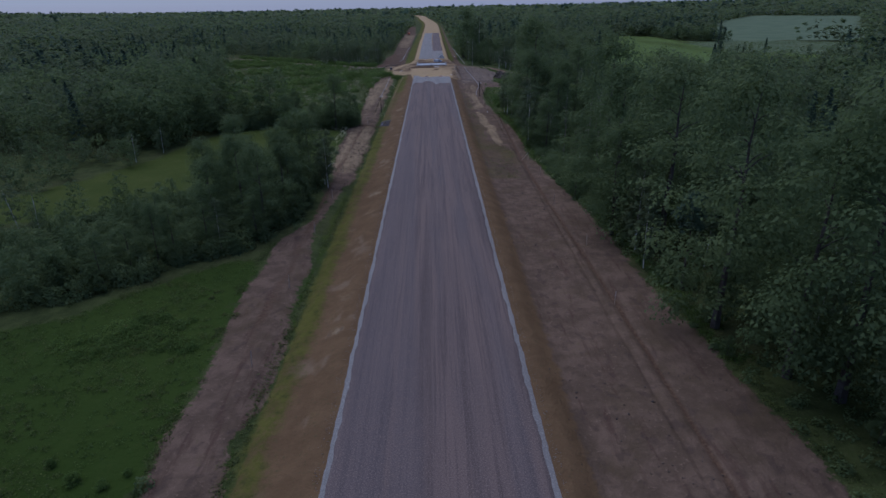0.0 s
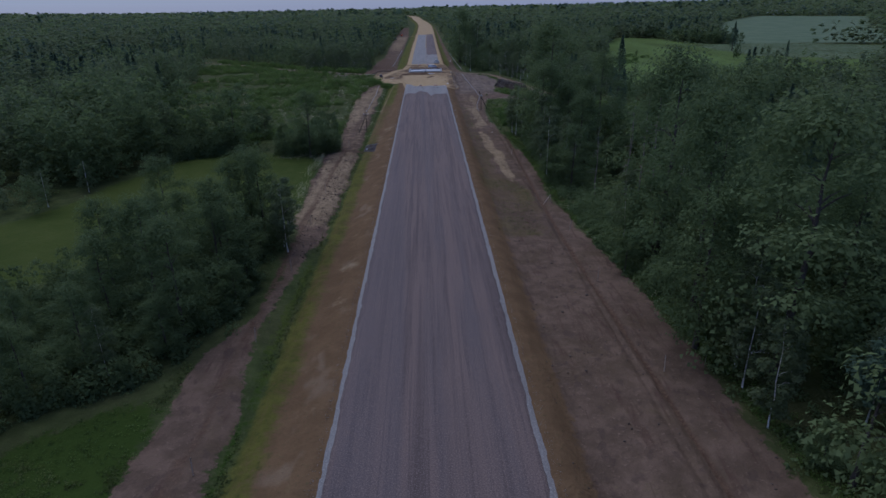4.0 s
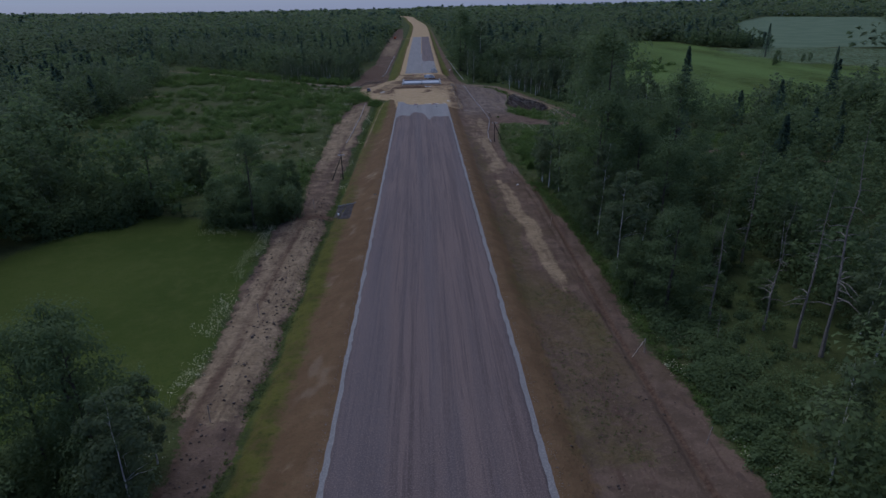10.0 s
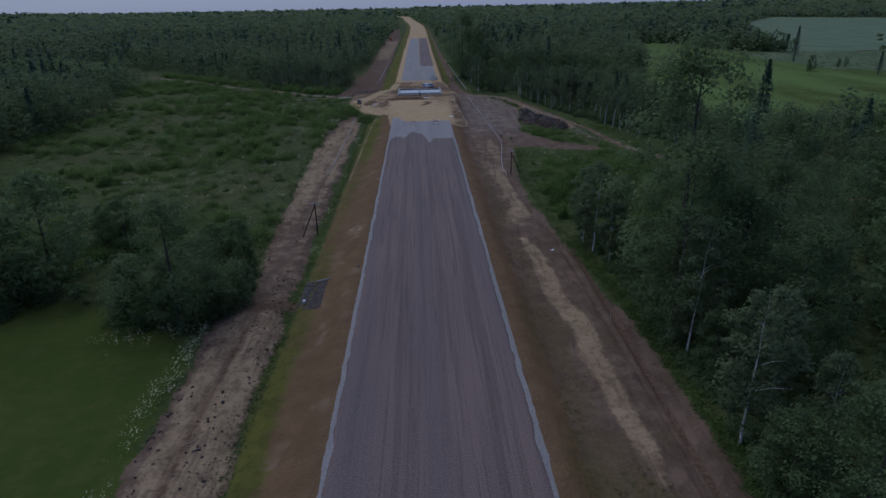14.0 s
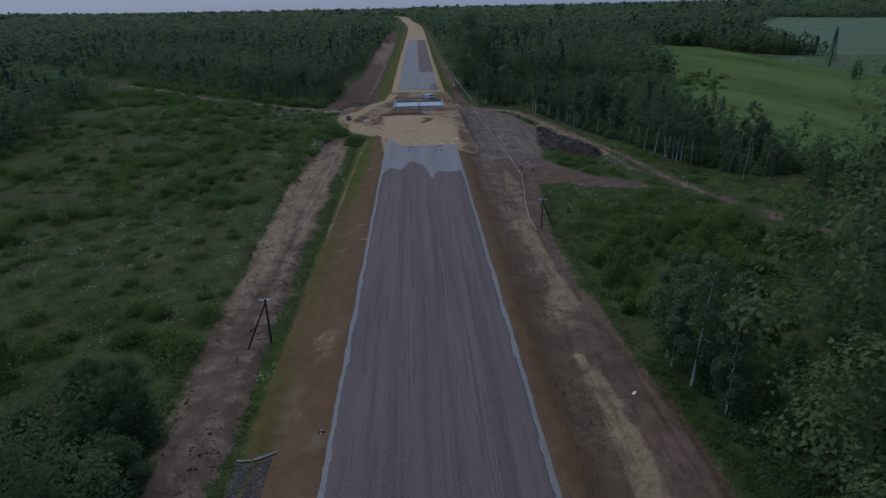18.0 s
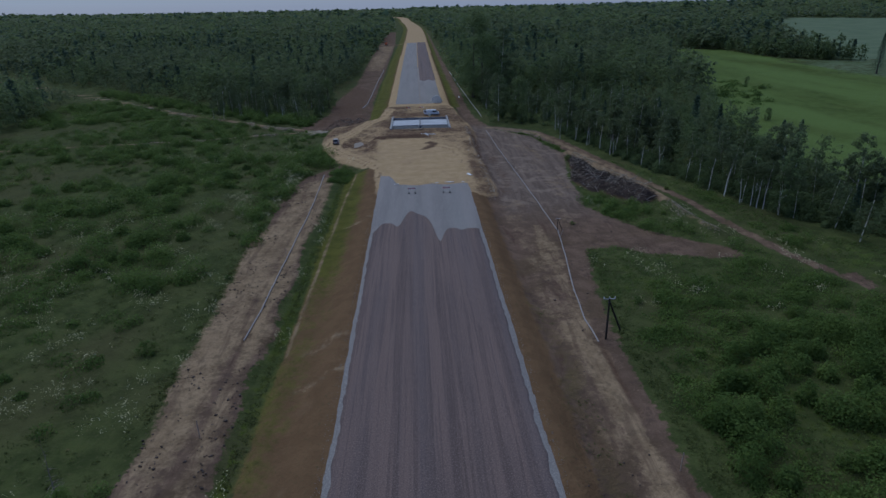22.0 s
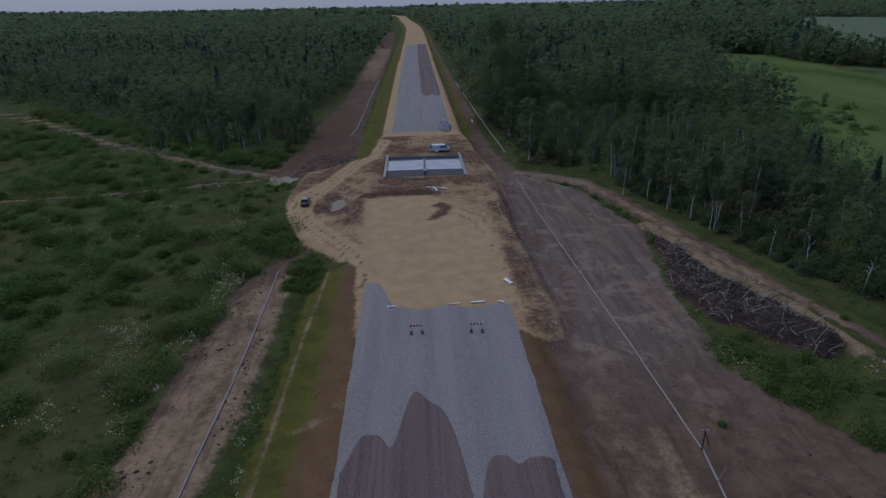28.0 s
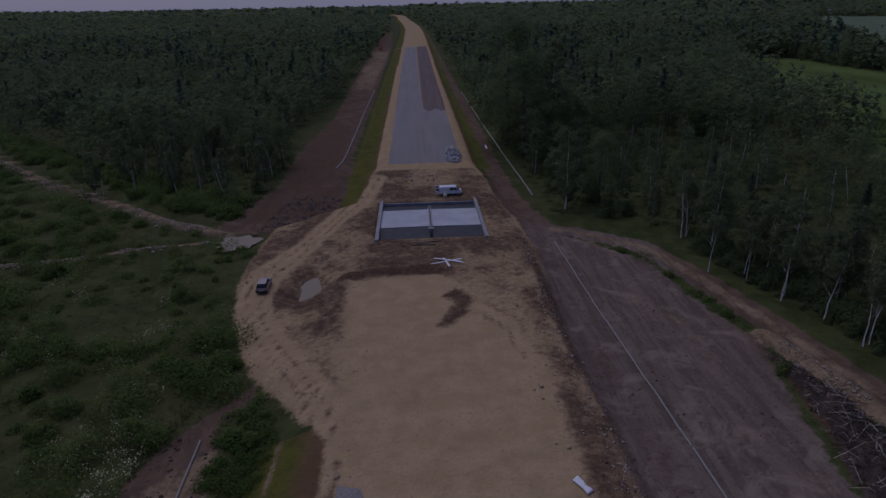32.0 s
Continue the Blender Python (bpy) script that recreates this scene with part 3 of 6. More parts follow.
    comb = sstep(vnoise(0 * x + 3, y + 0.35 * x, 2.6, 71), 0.56, 0.78) * band(cx, -15.6, -11.6, 1.3) * band(y, 40, 262, 8)
    pale = np.maximum(pale, 0.6 * comb * (0.6 + 0.5 * vnoise(x, y, 9, 72)))
    pale = pale * (1 - 0.6 * (1 - sstep(np.abs(x + 25.2 + 0.2 * wob), 0.3, 0.9)) * band(y, 235, 292, 6))
    wet = np.maximum.reduce([1 - sstep(np.abs(x - 25.6 - 0.8 * np.sin(y * 0.03)), 0.1, 0.6) + 2 * (y > 236), 0.0 * x])
    wet = np.where(wet > 1.5, 0.0, wet)
    wet = np.maximum(wet, 0.8 * (1 - sstep(to_line(x, y, GROOVE), 0.1, 0.5)))
    wet = np.maximum(wet, weedy * (0.3 + 0.3 * vnoise(x, 0.4 * y, 4, 67)))
    wet = np.maximum(wet, 0.95 * (1 - sstep(np.abs(x + 25.6 + 0.35 * wob - 0.9 * sstep(y, 150, 110)), 0.25, 1.2)) * band(y, 60, 225, 16) * (0.45 + 0.6 * vnoise(x, y, 7, 60)))
    wet = np.maximum(wet, blob(x, y, PILE, 0.9))
    wet = np.maximum(wet, 0.62 * blob(x, y, [(-40, 440), (-24, 440), (-19, 452), (-22, 474), (-38, 470)], 3) * (0.5 + 0.7 * vnoise(x, y, 4, 52)))
    rough = vnoise(x, y, 4.2, 51) * 0.6 + vnoise(x, y, 1.6, 53) * 0.4
    churn = np.maximum(blob(x, y, [(-24.7, 409), (-22.5, 420), (-16, 421), (-9.5, 423), (-12.5, 412), (-13.2, 406.7), (-12.6, 390), (-13.7, 384), (-18.9, 394), (-23.2, 402)], 2.0), blob(x, y, [(-19.3, 424.4), (-16.3, 437.8), (-11.2, 443), (-11, 427), (-15.4, 425)], 2.0))
    churn = np.maximum(churn, blob(x, y, [(10.5, 422), (17.5, 419), (16.5, 444), (11, 460), (10.6, 446)], 2.0))
    wet = np.maximum(wet, churn * (0.34 + 0.42 * sstep(rough, 0.3, 0.7)))
    pale = np.maximum(pale, 0.42 * (1 - sstep(to_line(x, y, [(30, 424), (31, 400), (32.5, 375), (33, 352), (30, 330)]), 1.5, 5.5)) * (0.5 + 0.8 * vnoise(x, 0.35 * y, 3, 64)))
    wet = np.maximum(wet, 0.6 * blob(x + 0.8 * wob, y, [(14.2, 346), (17.8, 346), (18.2, 372), (17.6, 398), (19, 420), (16, 420), (15, 398), (14.8, 372)], 1.2) * (0.5 + 0.6 * vnoise(x, y, 3, 73)))
    panel = blob(x, y, [(-13.6, 406.3), (0.3, 408), (4.1, 403), (9, 396), (11.4, 387.7), (11.2, 372.9), (11.4, 356), (-9, 356), (-10, 370.3), (-12.6, 382.7)], 1.4)
    away = to_line(x, y, LOOP)
    track = 1 - sstep(away + 0.5 * wob, 2.0, 3.4)
    bare = blob(x, y, SAND_PAD, 1.5) * (1 - panel) * (1 - 0.85 * track) * (y < 472)
    wet = np.maximum(wet, bare * (0.44 + 0.32 * sstep(0.5 * rough + 0.5 * vnoise(x, y, 8, 62), 0.3, 0.65)) * (0.55 + 0.45 * (sstep(y, 396, 412) + sstep(x, -9, -13) + 0.9 * sstep(x, 11, 13.5)).clip(0, 1)))
    wet = np.maximum(wet, 0.62 * (1 - sstep(np.abs(away - 1.0 + 0.2 * wob), 0.15, 0.6)) * (0.6 + 0.5 * rough))
    pale = np.maximum(pale, 0.6 * churn * sstep(rough, 0.42, 0.25))
    wet = np.maximum(wet, 0.85 * blob(x, y, [(-0.8, 391.2), (1.4, 396.6), (2.6, 398.2), (0.4, 400.1), (2.9, 403.3), (5.2, 400.2), (4.4, 395.4), (1.2, 391.2)], 0.7))
    wet = np.maximum(wet, 0.9 * (1 - sstep(to_line(x, y, [(-14.2, 407.8), (-9, 409), (0.8, 409.3)]) + 0.8 * (rough - 0.5), 0.6, 1.6)))
    for arc in ([(13, 362), (14.6, 380), (15, 404)], [(9, 452), (13, 440), (13.5, 420)], [(11.5, 384), (10.6, 392), (7, 398), (3, 400)], [(9.6, 383), (8.8, 390), (5.6, 395)]):
        wet = np.maximum(wet, 0.5 * (1 - sstep(to_line(x, y, arc) + 0.8 * (rough - 0.5), 0.3, 1.0)))
    for px, py, pr in ((-7.7, 418, 1.9), (3.6, 416.4, 2.6), (9.1, 403, 3.0), (-3.4, 452.9, 2.2), (0.4, 456.5, 1.8), (-12, 417.4, 1.5)):
        wet = np.maximum(wet, 0.5 * (1 - sstep(np.hypot((x - px) * 0.8, (y - py) * 0.6), 0.4 * pr, pr)))
    wet = np.maximum(wet, 0.4 * band(x, 16.5, 22, 1.5) * band(y, 345, 424, 8) * (0.6 + 0.6 * vnoise(x, 0.3 * y, 3, 65)))
    wet = np.maximum(wet, 0.85 * (1 - sstep(to_line(x, y, [(16.5, 412), (16.3, 396), (15.9, 381)]) + 1.2 * (rough - 0.5), 0.3, 1.0)))
    wet = np.maximum(wet, 0.8 * blob(x, y, [(-34, 428), (-30, 454), (-21, 455), (-20.8, 444.8), (-28.6, 436)], 1.5) * sstep(rough, 0.25, 0.55))
    pale = np.maximum(pale, 0.95 * (1 - sstep(to_line(x, y, BANK_L) + 0.4 * wob, 0.7, 2.3)) * (0.55 + 0.6 * vnoise(x, y, 5, 54)))
    pale = np.maximum(pale, 0.8 * (1 - sstep(to_line(x, y, BANK_W) + 0.3 * wob, 0.3, 1.3)) * (0.45 + 0.7 * vnoise(x, y, 5, 56)))
    wet = np.maximum(wet, 0.6 * band(y, 905, 925, 3) * band(cx, -36, -18, 2) + 0.6 * blob(x, y, [(-23, 470), (-36, 462), (-38, 520), (-35, 560), (-24, 540)], 3))
    pale = np.maximum(pale, 1.0 * (1 - sstep(to_line(x, y, [(-43, 908), (-11, 925)]), 1.5, 4.5)))
    pale = np.maximum(pale, 0.75 * blob(x, y, [(-36, 640), (-23, 640), (-22, 900), (-38, 895)], 3) * (0.6 + 0.5 * vnoise(x, y, 30, 63)))
    wet = np.maximum(wet, 0.6 * blob(x, y, [(-40, 935), (-22, 935), (-30, 1250), (-42, 1250)], 3))
    pale = np.maximum(pale, 0.68 * (1 - sstep(to_line(x, y, TRACK_NE), 0.7, 1.9)) * (1 - 0.45 * sstep(y, 360, 345)))
    wet = np.maximum(wet, 0.95 * band(y, 216.4, 220.2, 0.9) * band(x, -31, -19.5, 1))
    return (dirt, sand, loam, moss), (mead, crop, pale, wet)


def ground_lines():
    near = np.arange(-64, 66.1, 0.9)
    out = [66.0]
    while out[-1] < 4900:
        out.append(out[-1] + max(4.0, 0.06 * out[-1]))
    xs = np.unique(np.round(np.concatenate([-np.array(out[::-1]), near[1:-1], np.arange(23.6, 27.6, 0.4), np.arange(-19.6, -16.6, 0.4), np.array(out)]), 3))
    ys = list(np.concatenate([np.arange(-60, 340, 2.0), np.arange(340, 470, 0.9), np.arange(470, 500, 1.6)]))
    while ys[-1] < 4900:
        ys.append(ys[-1] + max(1.6, 0.02 * (ys[-1] - 420)))
    ys = sorted(ys + list(np.arange(896, 936, 2.2)))
    back = [-60.0]
    while back[-1] > -4900:
        back.append(back[-1] - max(8, -0.3 * back[-1]))
    return xs, np.concatenate([np.array(back[:0:-1]), np.array(ys)])


def grid_mesh(name, xs, ys, zf, material, attrs=None):
    X, Y = np.meshgrid(xs, ys)
    Z = zf(X, Y)
    w, n = len(xs), len(xs) * len(ys)
    me = bpy.data.meshes.new(name)
    idx = np.arange(n).reshape(len(ys), w)
    quads = np.stack([idx[:-1, :-1], idx[:-1, 1:], idx[1:, 1:], idx[1:, :-1]], -1).reshape(-1, 4)
    raw_mesh(me, np.stack([X, Y, Z], -1).reshape(-1, 3), quads)
    me.polygons.foreach_set("use_smooth", np.ones(len(quads), bool))
    if attrs:
        for key, chans in zip(("cover", "cover_more"), attrs(X, Y)):
            a = me.attributes.new(key, "FLOAT_COLOR", "POINT")
            a.data.foreach_set("color", np.stack([np.clip(c * np.ones_like(X), 0, 1) for c in chans], -1).reshape(-1).astype(np.float32))
    me.materials.append(material)
    return new(name, me)


def raw_mesh(me, verts, quads):
    k = quads.shape[1]
    me.vertices.add(len(verts))
    me.vertices.foreach_set("co", np.asarray(verts, np.float32).reshape(-1))
    me.loops.add(quads.size)
    me.loops.foreach_set("vertex_index", quads.reshape(-1).astype(np.int32))
    me.polygons.add(len(quads))
    me.polygons.foreach_set("loop_start", np.arange(0, quads.size, k, dtype=np.int32))
    me.update(calc_edges=True)
    me.validate()


GX, GY = ground_lines()
ground = grid_mesh("ground", GX, GY, height, GROUND, cover)
tagged(ground, "grassy land with bare soil, sand and embankments", "ground", kind="structure")


def layer(name, x0, x1, y0, y1, thick, material, label, ragged=0.12, step=1.0, far_step=None, south=None, north=None, seed=1, cols=25):
    """A spread layer of stone with ragged sides and sloping edges; south and north give the ends as functions of x."""
    ys = np.arange(0, 1.0001, 1.0 / max(2, int((y1 - y0) / step)))
    xs = np.linspace(0, 1, cols)
    U, V = np.meshgrid(xs, ys)
    X = x0 + (x1 - x0) * U
    lo = y0 + (south(X) if south else 0 * X)
    hi = y1 + (north(X) if north else 0 * X)
    Y = lo + (hi - lo) * V
    side = (U - 0.5) * 2
    X = X + np.sign(side) * (np.abs(side) > 0.93) * ragged * 2 * (vnoise(X * 0 + seed * 9, Y, 2.3, seed) - 0.5 + vnoise(X * 0 + seed * 5, Y, 0.9, seed + 3) - 0.5) + axis(Y)
    edge = np.minimum.reduce([(1 - np.abs(side)) * (x1 - x0) / 2, (V * (hi - lo)), ((1 - V) * (hi - lo))])
    X = X * (1 + 0.014 * sstep(Y, 60, 320) * (y1 < 400))
    Z = -0.25 + (thick + 0.25) * sstep(edge, -0.05, 0.45) + 0.02 * (vnoise(X, Y, 1.3, seed) - 0.5)
    me = bpy.data.meshes.new(name)
    idx = np.arange(X.size).reshape(X.shape)
    quads = np.stack([idx[:-1, :-1], idx[:-1, 1:], idx[1:, 1:], idx[1:, :-1]], -1).reshape(-1, 4)
    raw_mesh(me, np.stack([X, Y, Z], -1).reshape(-1, 3), quads)
    me.polygons.foreach_set("use_smooth", np.ones(len(quads), bool))
    me.materials.append(material)
    return tagged(new(name, me), label, "road", kind="structure")


def lobes(x):
    """The uneven end of the stone layer, load by load."""
    x = np.asarray(x, float)
    return 5.2 * np.exp(-((x + 7.2) / 1.75) ** 4) + 9.5 * np.exp(-((x + 1.9) / 3.0) ** 4) + 2.6 * np.exp(-((x + 2.9) / 1.2) ** 2) - 5.5 * np.exp(-((x - 2.1) / 0.75) ** 2) + 1.4 * np.exp(-((x - 4.6) / 1.2) ** 4) + 1.0 * np.exp(-((x - 8.0) / 1.4) ** 4)


layer("gravel_base", -11.15, 10.98, -80, 356, 0.06, GRAVEL, "blue-grey crushed gravel base of the unfinished road", 0.26, 1.0, seed=1, north=lambda x: 0.5 * np.sin(x * 0.9) + 9.0 * (1 - sstep(x, -8.6, -5.6)))
layer("road", -10.25, 10.0, -80, 324.4, 0.16, ROADTOP, "dark crushed stone road layer with long wheel streaks", 0.13, 0.8, seed=2, north=lambda x: lobes(x / 1.04), cols=61)
layer("gravel_base", -10.3, 0.9, 476, 922, 0.06, GRAVEL, "blue-grey gravel base beyond the bridge", 0.2, 3.0, seed=3)
layer("gravel_base", 0.3, 10.2, 476, 640, 0.045, GRAVEL, "pale grey gravel base beyond the bridge", 0.2, 3.0, seed=4)
layer("road", 0.9, 10.4, 560, 925, 0.2, ROADTOP, "dark crushed stone strip being spread beyond the bridge", 0.4, 3.0, seed=5, south=lambda x: 3 * np.sin(x * 1.3))

# ---- trees ----
def quad_cloud(c, n, size, rng, flat=0.28):
    """Small leaf sprays: three-cornered blades at the centres c, facing roughly along n."""
    k = len(c)
    n = n + flat * rng.normal(size=(k, 3))
    n /= np.linalg.norm(n, axis=1)[:, None] + 1e-9
    a = np.cross(n, rng.normal(size=(k, 3)))
    a /= np.linalg.norm(a, axis=1)[:, None] + 1e-9
    b = np.cross(n, a)
    s = (size * rng.uniform(0.6, 1.35, k))[:, None]
    droop = -0.25 * s * np.array([0, 0, 1.0])
    v = np.stack([c + a * s + droop, c - a * s * 0.6 + b * s * 0.7, c - a * s * 0.6 - b * s * 0.7], 1).reshape(-1, 3)
    return v, np.arange(3 * k).reshape(-1, 3)


def crown_points(kind, h, w, count, rng, base=None):
    """Places and facings of the leaf sprays of one crown."""
    if kind == "spruce":
        t = rng.uniform(0.0, 1, count) ** 0.75
        t = np.floor(t * 24 + rng.uniform(0, 0.95, count)) / 24 + rng.normal(0, 0.012, count)
        t = np.clip(t, 0.02, 1)
        az = rng.uniform(0, 6.283, count)
        az = np.round(az * 4 + t * 17) / 4 + rng.normal(0, 0.16, count)
        limb = np.sin(np.round(az * 4) * 12.9 + np.floor(t * 24) * 78.2) * 43758.5
        limb = 0.55 + 0.65 * (limb - np.floor(limb))
        r = (1 - np.clip(t, 0, 1)) ** 0.8 * w * limb * rng.uniform(0.1, 1.0, count) ** 0.6 + np.abs(rng.normal(0, 0.1, count))
        c = np.stack([r * np.cos(az), r * np.sin(az), h * (0.1 + 0.9 * t) - 0.42 * r + 0.05 * r * r], 1)
        n = np.stack([np.cos(az) * 0.6, np.sin(az) * 0.6, np.ones(count)], 1) + rng.normal(0, 0.6, (count, 3))
        return c, n
    base = base or {"broad": 0.1, "birch": 0.2, "bush": 0.0, "pine": 0.6}[kind]
    full = count > 300
    m = int(rng.integers(34, 46)) if full else int(np.clip(count / 7, 4, 20))
    t = (np.arange(m) + rng.uniform(0, 1, m)) / m
    prof = np.sqrt(np.clip(1 - ((t - 0.42) / 0.62) ** 2, 0.05, 1))
    az, rr = np.arange(m) * 2.4 + rng.normal(0, 0.4, m), rng.uniform(0.35, 1, m) ** 0.7
    reach = rr * prof * w * rng.uniform(0.6, 0.95, m)
    bc = np.stack([np.cos(az) * reach, np.sin(az) * reach, h * (base + (0.95 - base) * t) - (0.25 if kind == "birch" else 0.1) * reach], 1)
    br = w * rng.uniform(0.17, 0.34, m) * (1.0 if full else 1.35)
    i = rng.choice(m, count, p=br ** 2 / np.sum(br ** 2))
    d = rng.normal(size=(count, 3))
    d[:, 2] = d[:, 2] * 0.85 + 0.2
    d /= np.linalg.norm(d, axis=1)[:, None]
    c = bc[i] + d * (br[i] * rng.uniform(0.35, 1.15, count))[:, None] * np.array([1, 1, 0.75])
    # a share of the sprays hangs along the limbs
    k = rng.uniform(0, 1, count) < 0.16
    f = rng.uniform(0.35, 1.0, count)[:, None]
    c = np.where(k[:, None], bc[i] * np.concatenate([f, f, np.ones_like(f)], 1) + rng.normal(0, 0.2, (count, 3)), c)
    c[:, 2] = np.maximum(c[:, 2], 0.12)
    return c, d + np.array([0, 0, 0.8])


def tube(bm, pts, radii, sides=6):
    """A bent tapered stem through the points."""
    rings = []
    for i, (p, r) in enumerate(zip(pts, radii)):
        d = (Vector(pts[min(i + 1, len(pts) - 1)]) - Vector(pts[max(i - 1, 0)])).normalized()
        a = d.orthogonal().normalized()
        b = d.cross(a)
        rings.append([bm.verts.new(Vector(p) + (a * math.cos(6.28318 * k / sides) + b * math.sin(6.28318 * k / sides)) * r) for k in range(sides)])
    for r0, r1 in zip(rings, rings[1:]):
        for k in range(sides):
            bm.faces.new((r0[k], r0[(k + 1) % sides], r1[(k + 1) % sides], r1[k]))
    bm.faces.new(rings[-1])
    bm.faces.new(rings[0][::-1])


def part(name, bm, material, parent, label=""):
    me = bpy.data.meshes.new(name)
    bm.to_mesh(me)
    bm.free()
    me.materials.append(material)
    ob = new(name, me)
    ob.parent = parent
    return tagged(ob, label)


def trunk_bm(kind, h, rng, bare=False, thick=None):
    bm = bmesh.new()
    lean = rng.normal(0, 0.035 if kind != "birch" else 0.06, 2) * h
    n = 7
    base = thick * h if thick else (0.009 if bare else 0.018) * h if kind != "birch" else 0.0075 * h
    lean = lean * (2.0 if thick else 1.0)
    pts = [(lean[0] * (i / n) ** 1.5 + 0.06 * rng.normal() * (i > 0), lean[1] * (i / n) ** 1.5 + 0.06 * rng.normal() * (i > 0), -0.25 + (h * 0.97 + 0.25) * i / n) for i in range(n + 1)]
    tube(bm, pts, [base * (1.25 if i == 0 else (1 - 0.93 * i / n) ** 1.3) for i in range(n + 1)])
    for k in range(26 if bare else 9):
        t = rng.uniform(0.25 if bare else 0.35, 0.92)
        i = int(t * n)
        p = Vector(pts[i]).lerp(Vector(pts[i + 1]), t * n - i)
        az, ln = rng.uniform(0, 6.283), (0.13 if bare else 0.2) * h * (1.1 - t) * rng.uniform(0.6, 1.2)
        up = -0.1 if bare else rng.uniform(0.4, 1.0)
        q = p + Vector((math.cos(az) * ln, math.sin(az) * ln, up * ln))
        mid = p.lerp(q, 0.5) + Vector((0, 0, 0.1 * ln))
        tube(bm, [p, mid, q], [base * 0.4 * (1.1 - t), base * 0.28 * (1.1 - t), base * 0.1 * (1.1 - t)], 4)
    return bm


def cloud_mesh(name, v, q, material):
    me = bpy.data.meshes.new(name)
    raw_mesh(me, v, q)
    me.materials.append(material)
    return me


LEAVES = {"broad": LEAF, "birch": LEAF_LIGHT, "spruce": NEEDLE, "pine": NEEDLE, "bush": BUSH}
TREE_NAMES = {"broad": ("deciduous_tree", "leafy deciduous tree with a dense dark green crown"), "birch": ("birch_tree", "slender birch with white bark and light crown"),
              "spruce": ("spruce_tree", "dark green pointed spruce with drooping branches"), "pine": ("pine_tree", "tall pine with a bare stem and high crown"),
              "bush": ("bush", "low rounded green willow bush")}


def tree(kind, h, w, count, size, rng, base=None, thick=None):
    """One tree at the origin: an Empty with trunk and crown."""
    name, label = TREE_NAMES[kind]
    root = tagged(new(name), label, "bush" if kind == "bush" else "tree", "trees beside the road" if kind != "bush" else "bushes beside the road")
    part("trunk", trunk_bm(kind, h * (0.6 if kind == "bush" else 1), rng, False, thick), BIRCH if kind == "birch" else BARK, root)
    c, n = crown_points(kind, h, w, count, rng, base)
    v, q = quad_cloud(c, n, size, rng)
    crown = new("crown", cloud_mesh("crown", v, q, LEAVES[kind]))
    crown.parent = root
    return root


def dead_tree(h, rng):
    root = tagged(new("dead_tree"), "bare grey dead tree with broken twigs", "tree", "dead trees in the wood")
    bm = trunk_bm("broad", h, rng, True)
    part("trunk", bm, DEADWOOD, root)
    return root


PROTOS = {}
for kind, specs in {"broad": [(15, 5.4), (13, 5.0), (18, 6.6), (11, 4.8), (14, 4.8)], "birch": [(16, 3.5), (14, 3.1), (18, 3.9)], "spruce": [(17, 2.9), (14, 2.5), (12, 2.3)], "pine": [(18, 3.0)], "bush": [(3.4, 2.2), (2.6, 2.0), (4.4, 2.5)]}.items():
    n_leaf = {"broad": 10500, "birch": 4600, "spruce": 3200, "pine": 2000, "bush": 1900}[kind]
    s_leaf = {"broad": 0.152, "birch": 0.175, "spruce": 0.16, "pine": 0.24, "bush": 0.12}[kind]
    PROTOS[kind] = [tree(kind, h, w, n_leaf, s_leaf, np.random.default_rng(50 + i)) for i, (h, w) in enumerate(specs)]
PROTOS["bare_birch"] = [tree("birch", h, 2.6, 2000, 0.145, np.random.default_rng(70 + i), 0.68, 0.0095) for i, h in enumerate((15, 13, 16))]
PROTOS["dead"] = [dead_tree(h, np.random.default_rng(80 + h)) for h in (13, 10, 15)]
PLACED = set()


def plant(kind, x, y, scale=1.0, turn=0.0, which=0, tall=1.0):
    """Sets one tree of that kind on the ground; the first use takes the model itself."""
    p = PROTOS[kind][which % len(PROTOS[kind])]
    m = Matrix.LocRotScale((x, y, float(height(x, y))), Euler((0, 0, turn)), (scale, scale, scale * tall))
    if p not in PLACED:
        PLACED.add(p)
        p.matrix_basis = m
        return p
    return copy_thing(p, m)


# ---- where trees stand ----
BELT_A = [(-27.5, 153), (-26.5, 140), (-26.5, 116), (-31, 102), (-35, 96), (-50, 82), (-66, 75), (-84, 56), (-140, 56), (-140, 108), (-80, 118), (-62, 127), (-51, 137), (-46, 145), (-40, 152)]
CLEARS = [MEADOW_L, MEADOW_NEAR, SCRUB_L, SCRUB_R, FIELD_R, FALLOW_R, CROP_R, HAUL_L, WORK_R, SAND_PAD, NORTH_L, NORTH_R, [(420, 1500), (700, 1750), (1500, 2300), (1300, 2600), (700, 2000)]]


def wooded(x, y):
    ok = np.ones(np.shape(x), bool)
    for poly in CLEARS:
        ok &= ~inside(x, y, poly)
    cx = x - axis(y)
    ok &= ~((cx > -38 - 2 * vnoise(x, y, 14, 31)) & (cx < 24 + 3 * vnoise(x, y, 12, 32)) & (y > 428))
    ok &= ~((cx > -27) & (cx < 29.5) & (y < 440))
    ok &= ~((x < -28) & (x > -86) & (y > 50) & (y < np.interp(x, [-86, -64, -52, -48, -42, -34, -31, -28], [66, 77, 81, 88, 94, 98, 103, 118])))
    ok &= ~((cx > -33.5) & (cx < 0) & (y > 152) & (y < 440))
    ok &= (to_line(x, y, TRACK_NE) > 5.0 + 5.5 * sstep(y, 325, 345)) & (to_line(x, y, DITCH_L) > 9 + 5 * vnoise(x, y, 11, 33)) & (to_line(x, y, DITCH_W) > 4)
    return ok


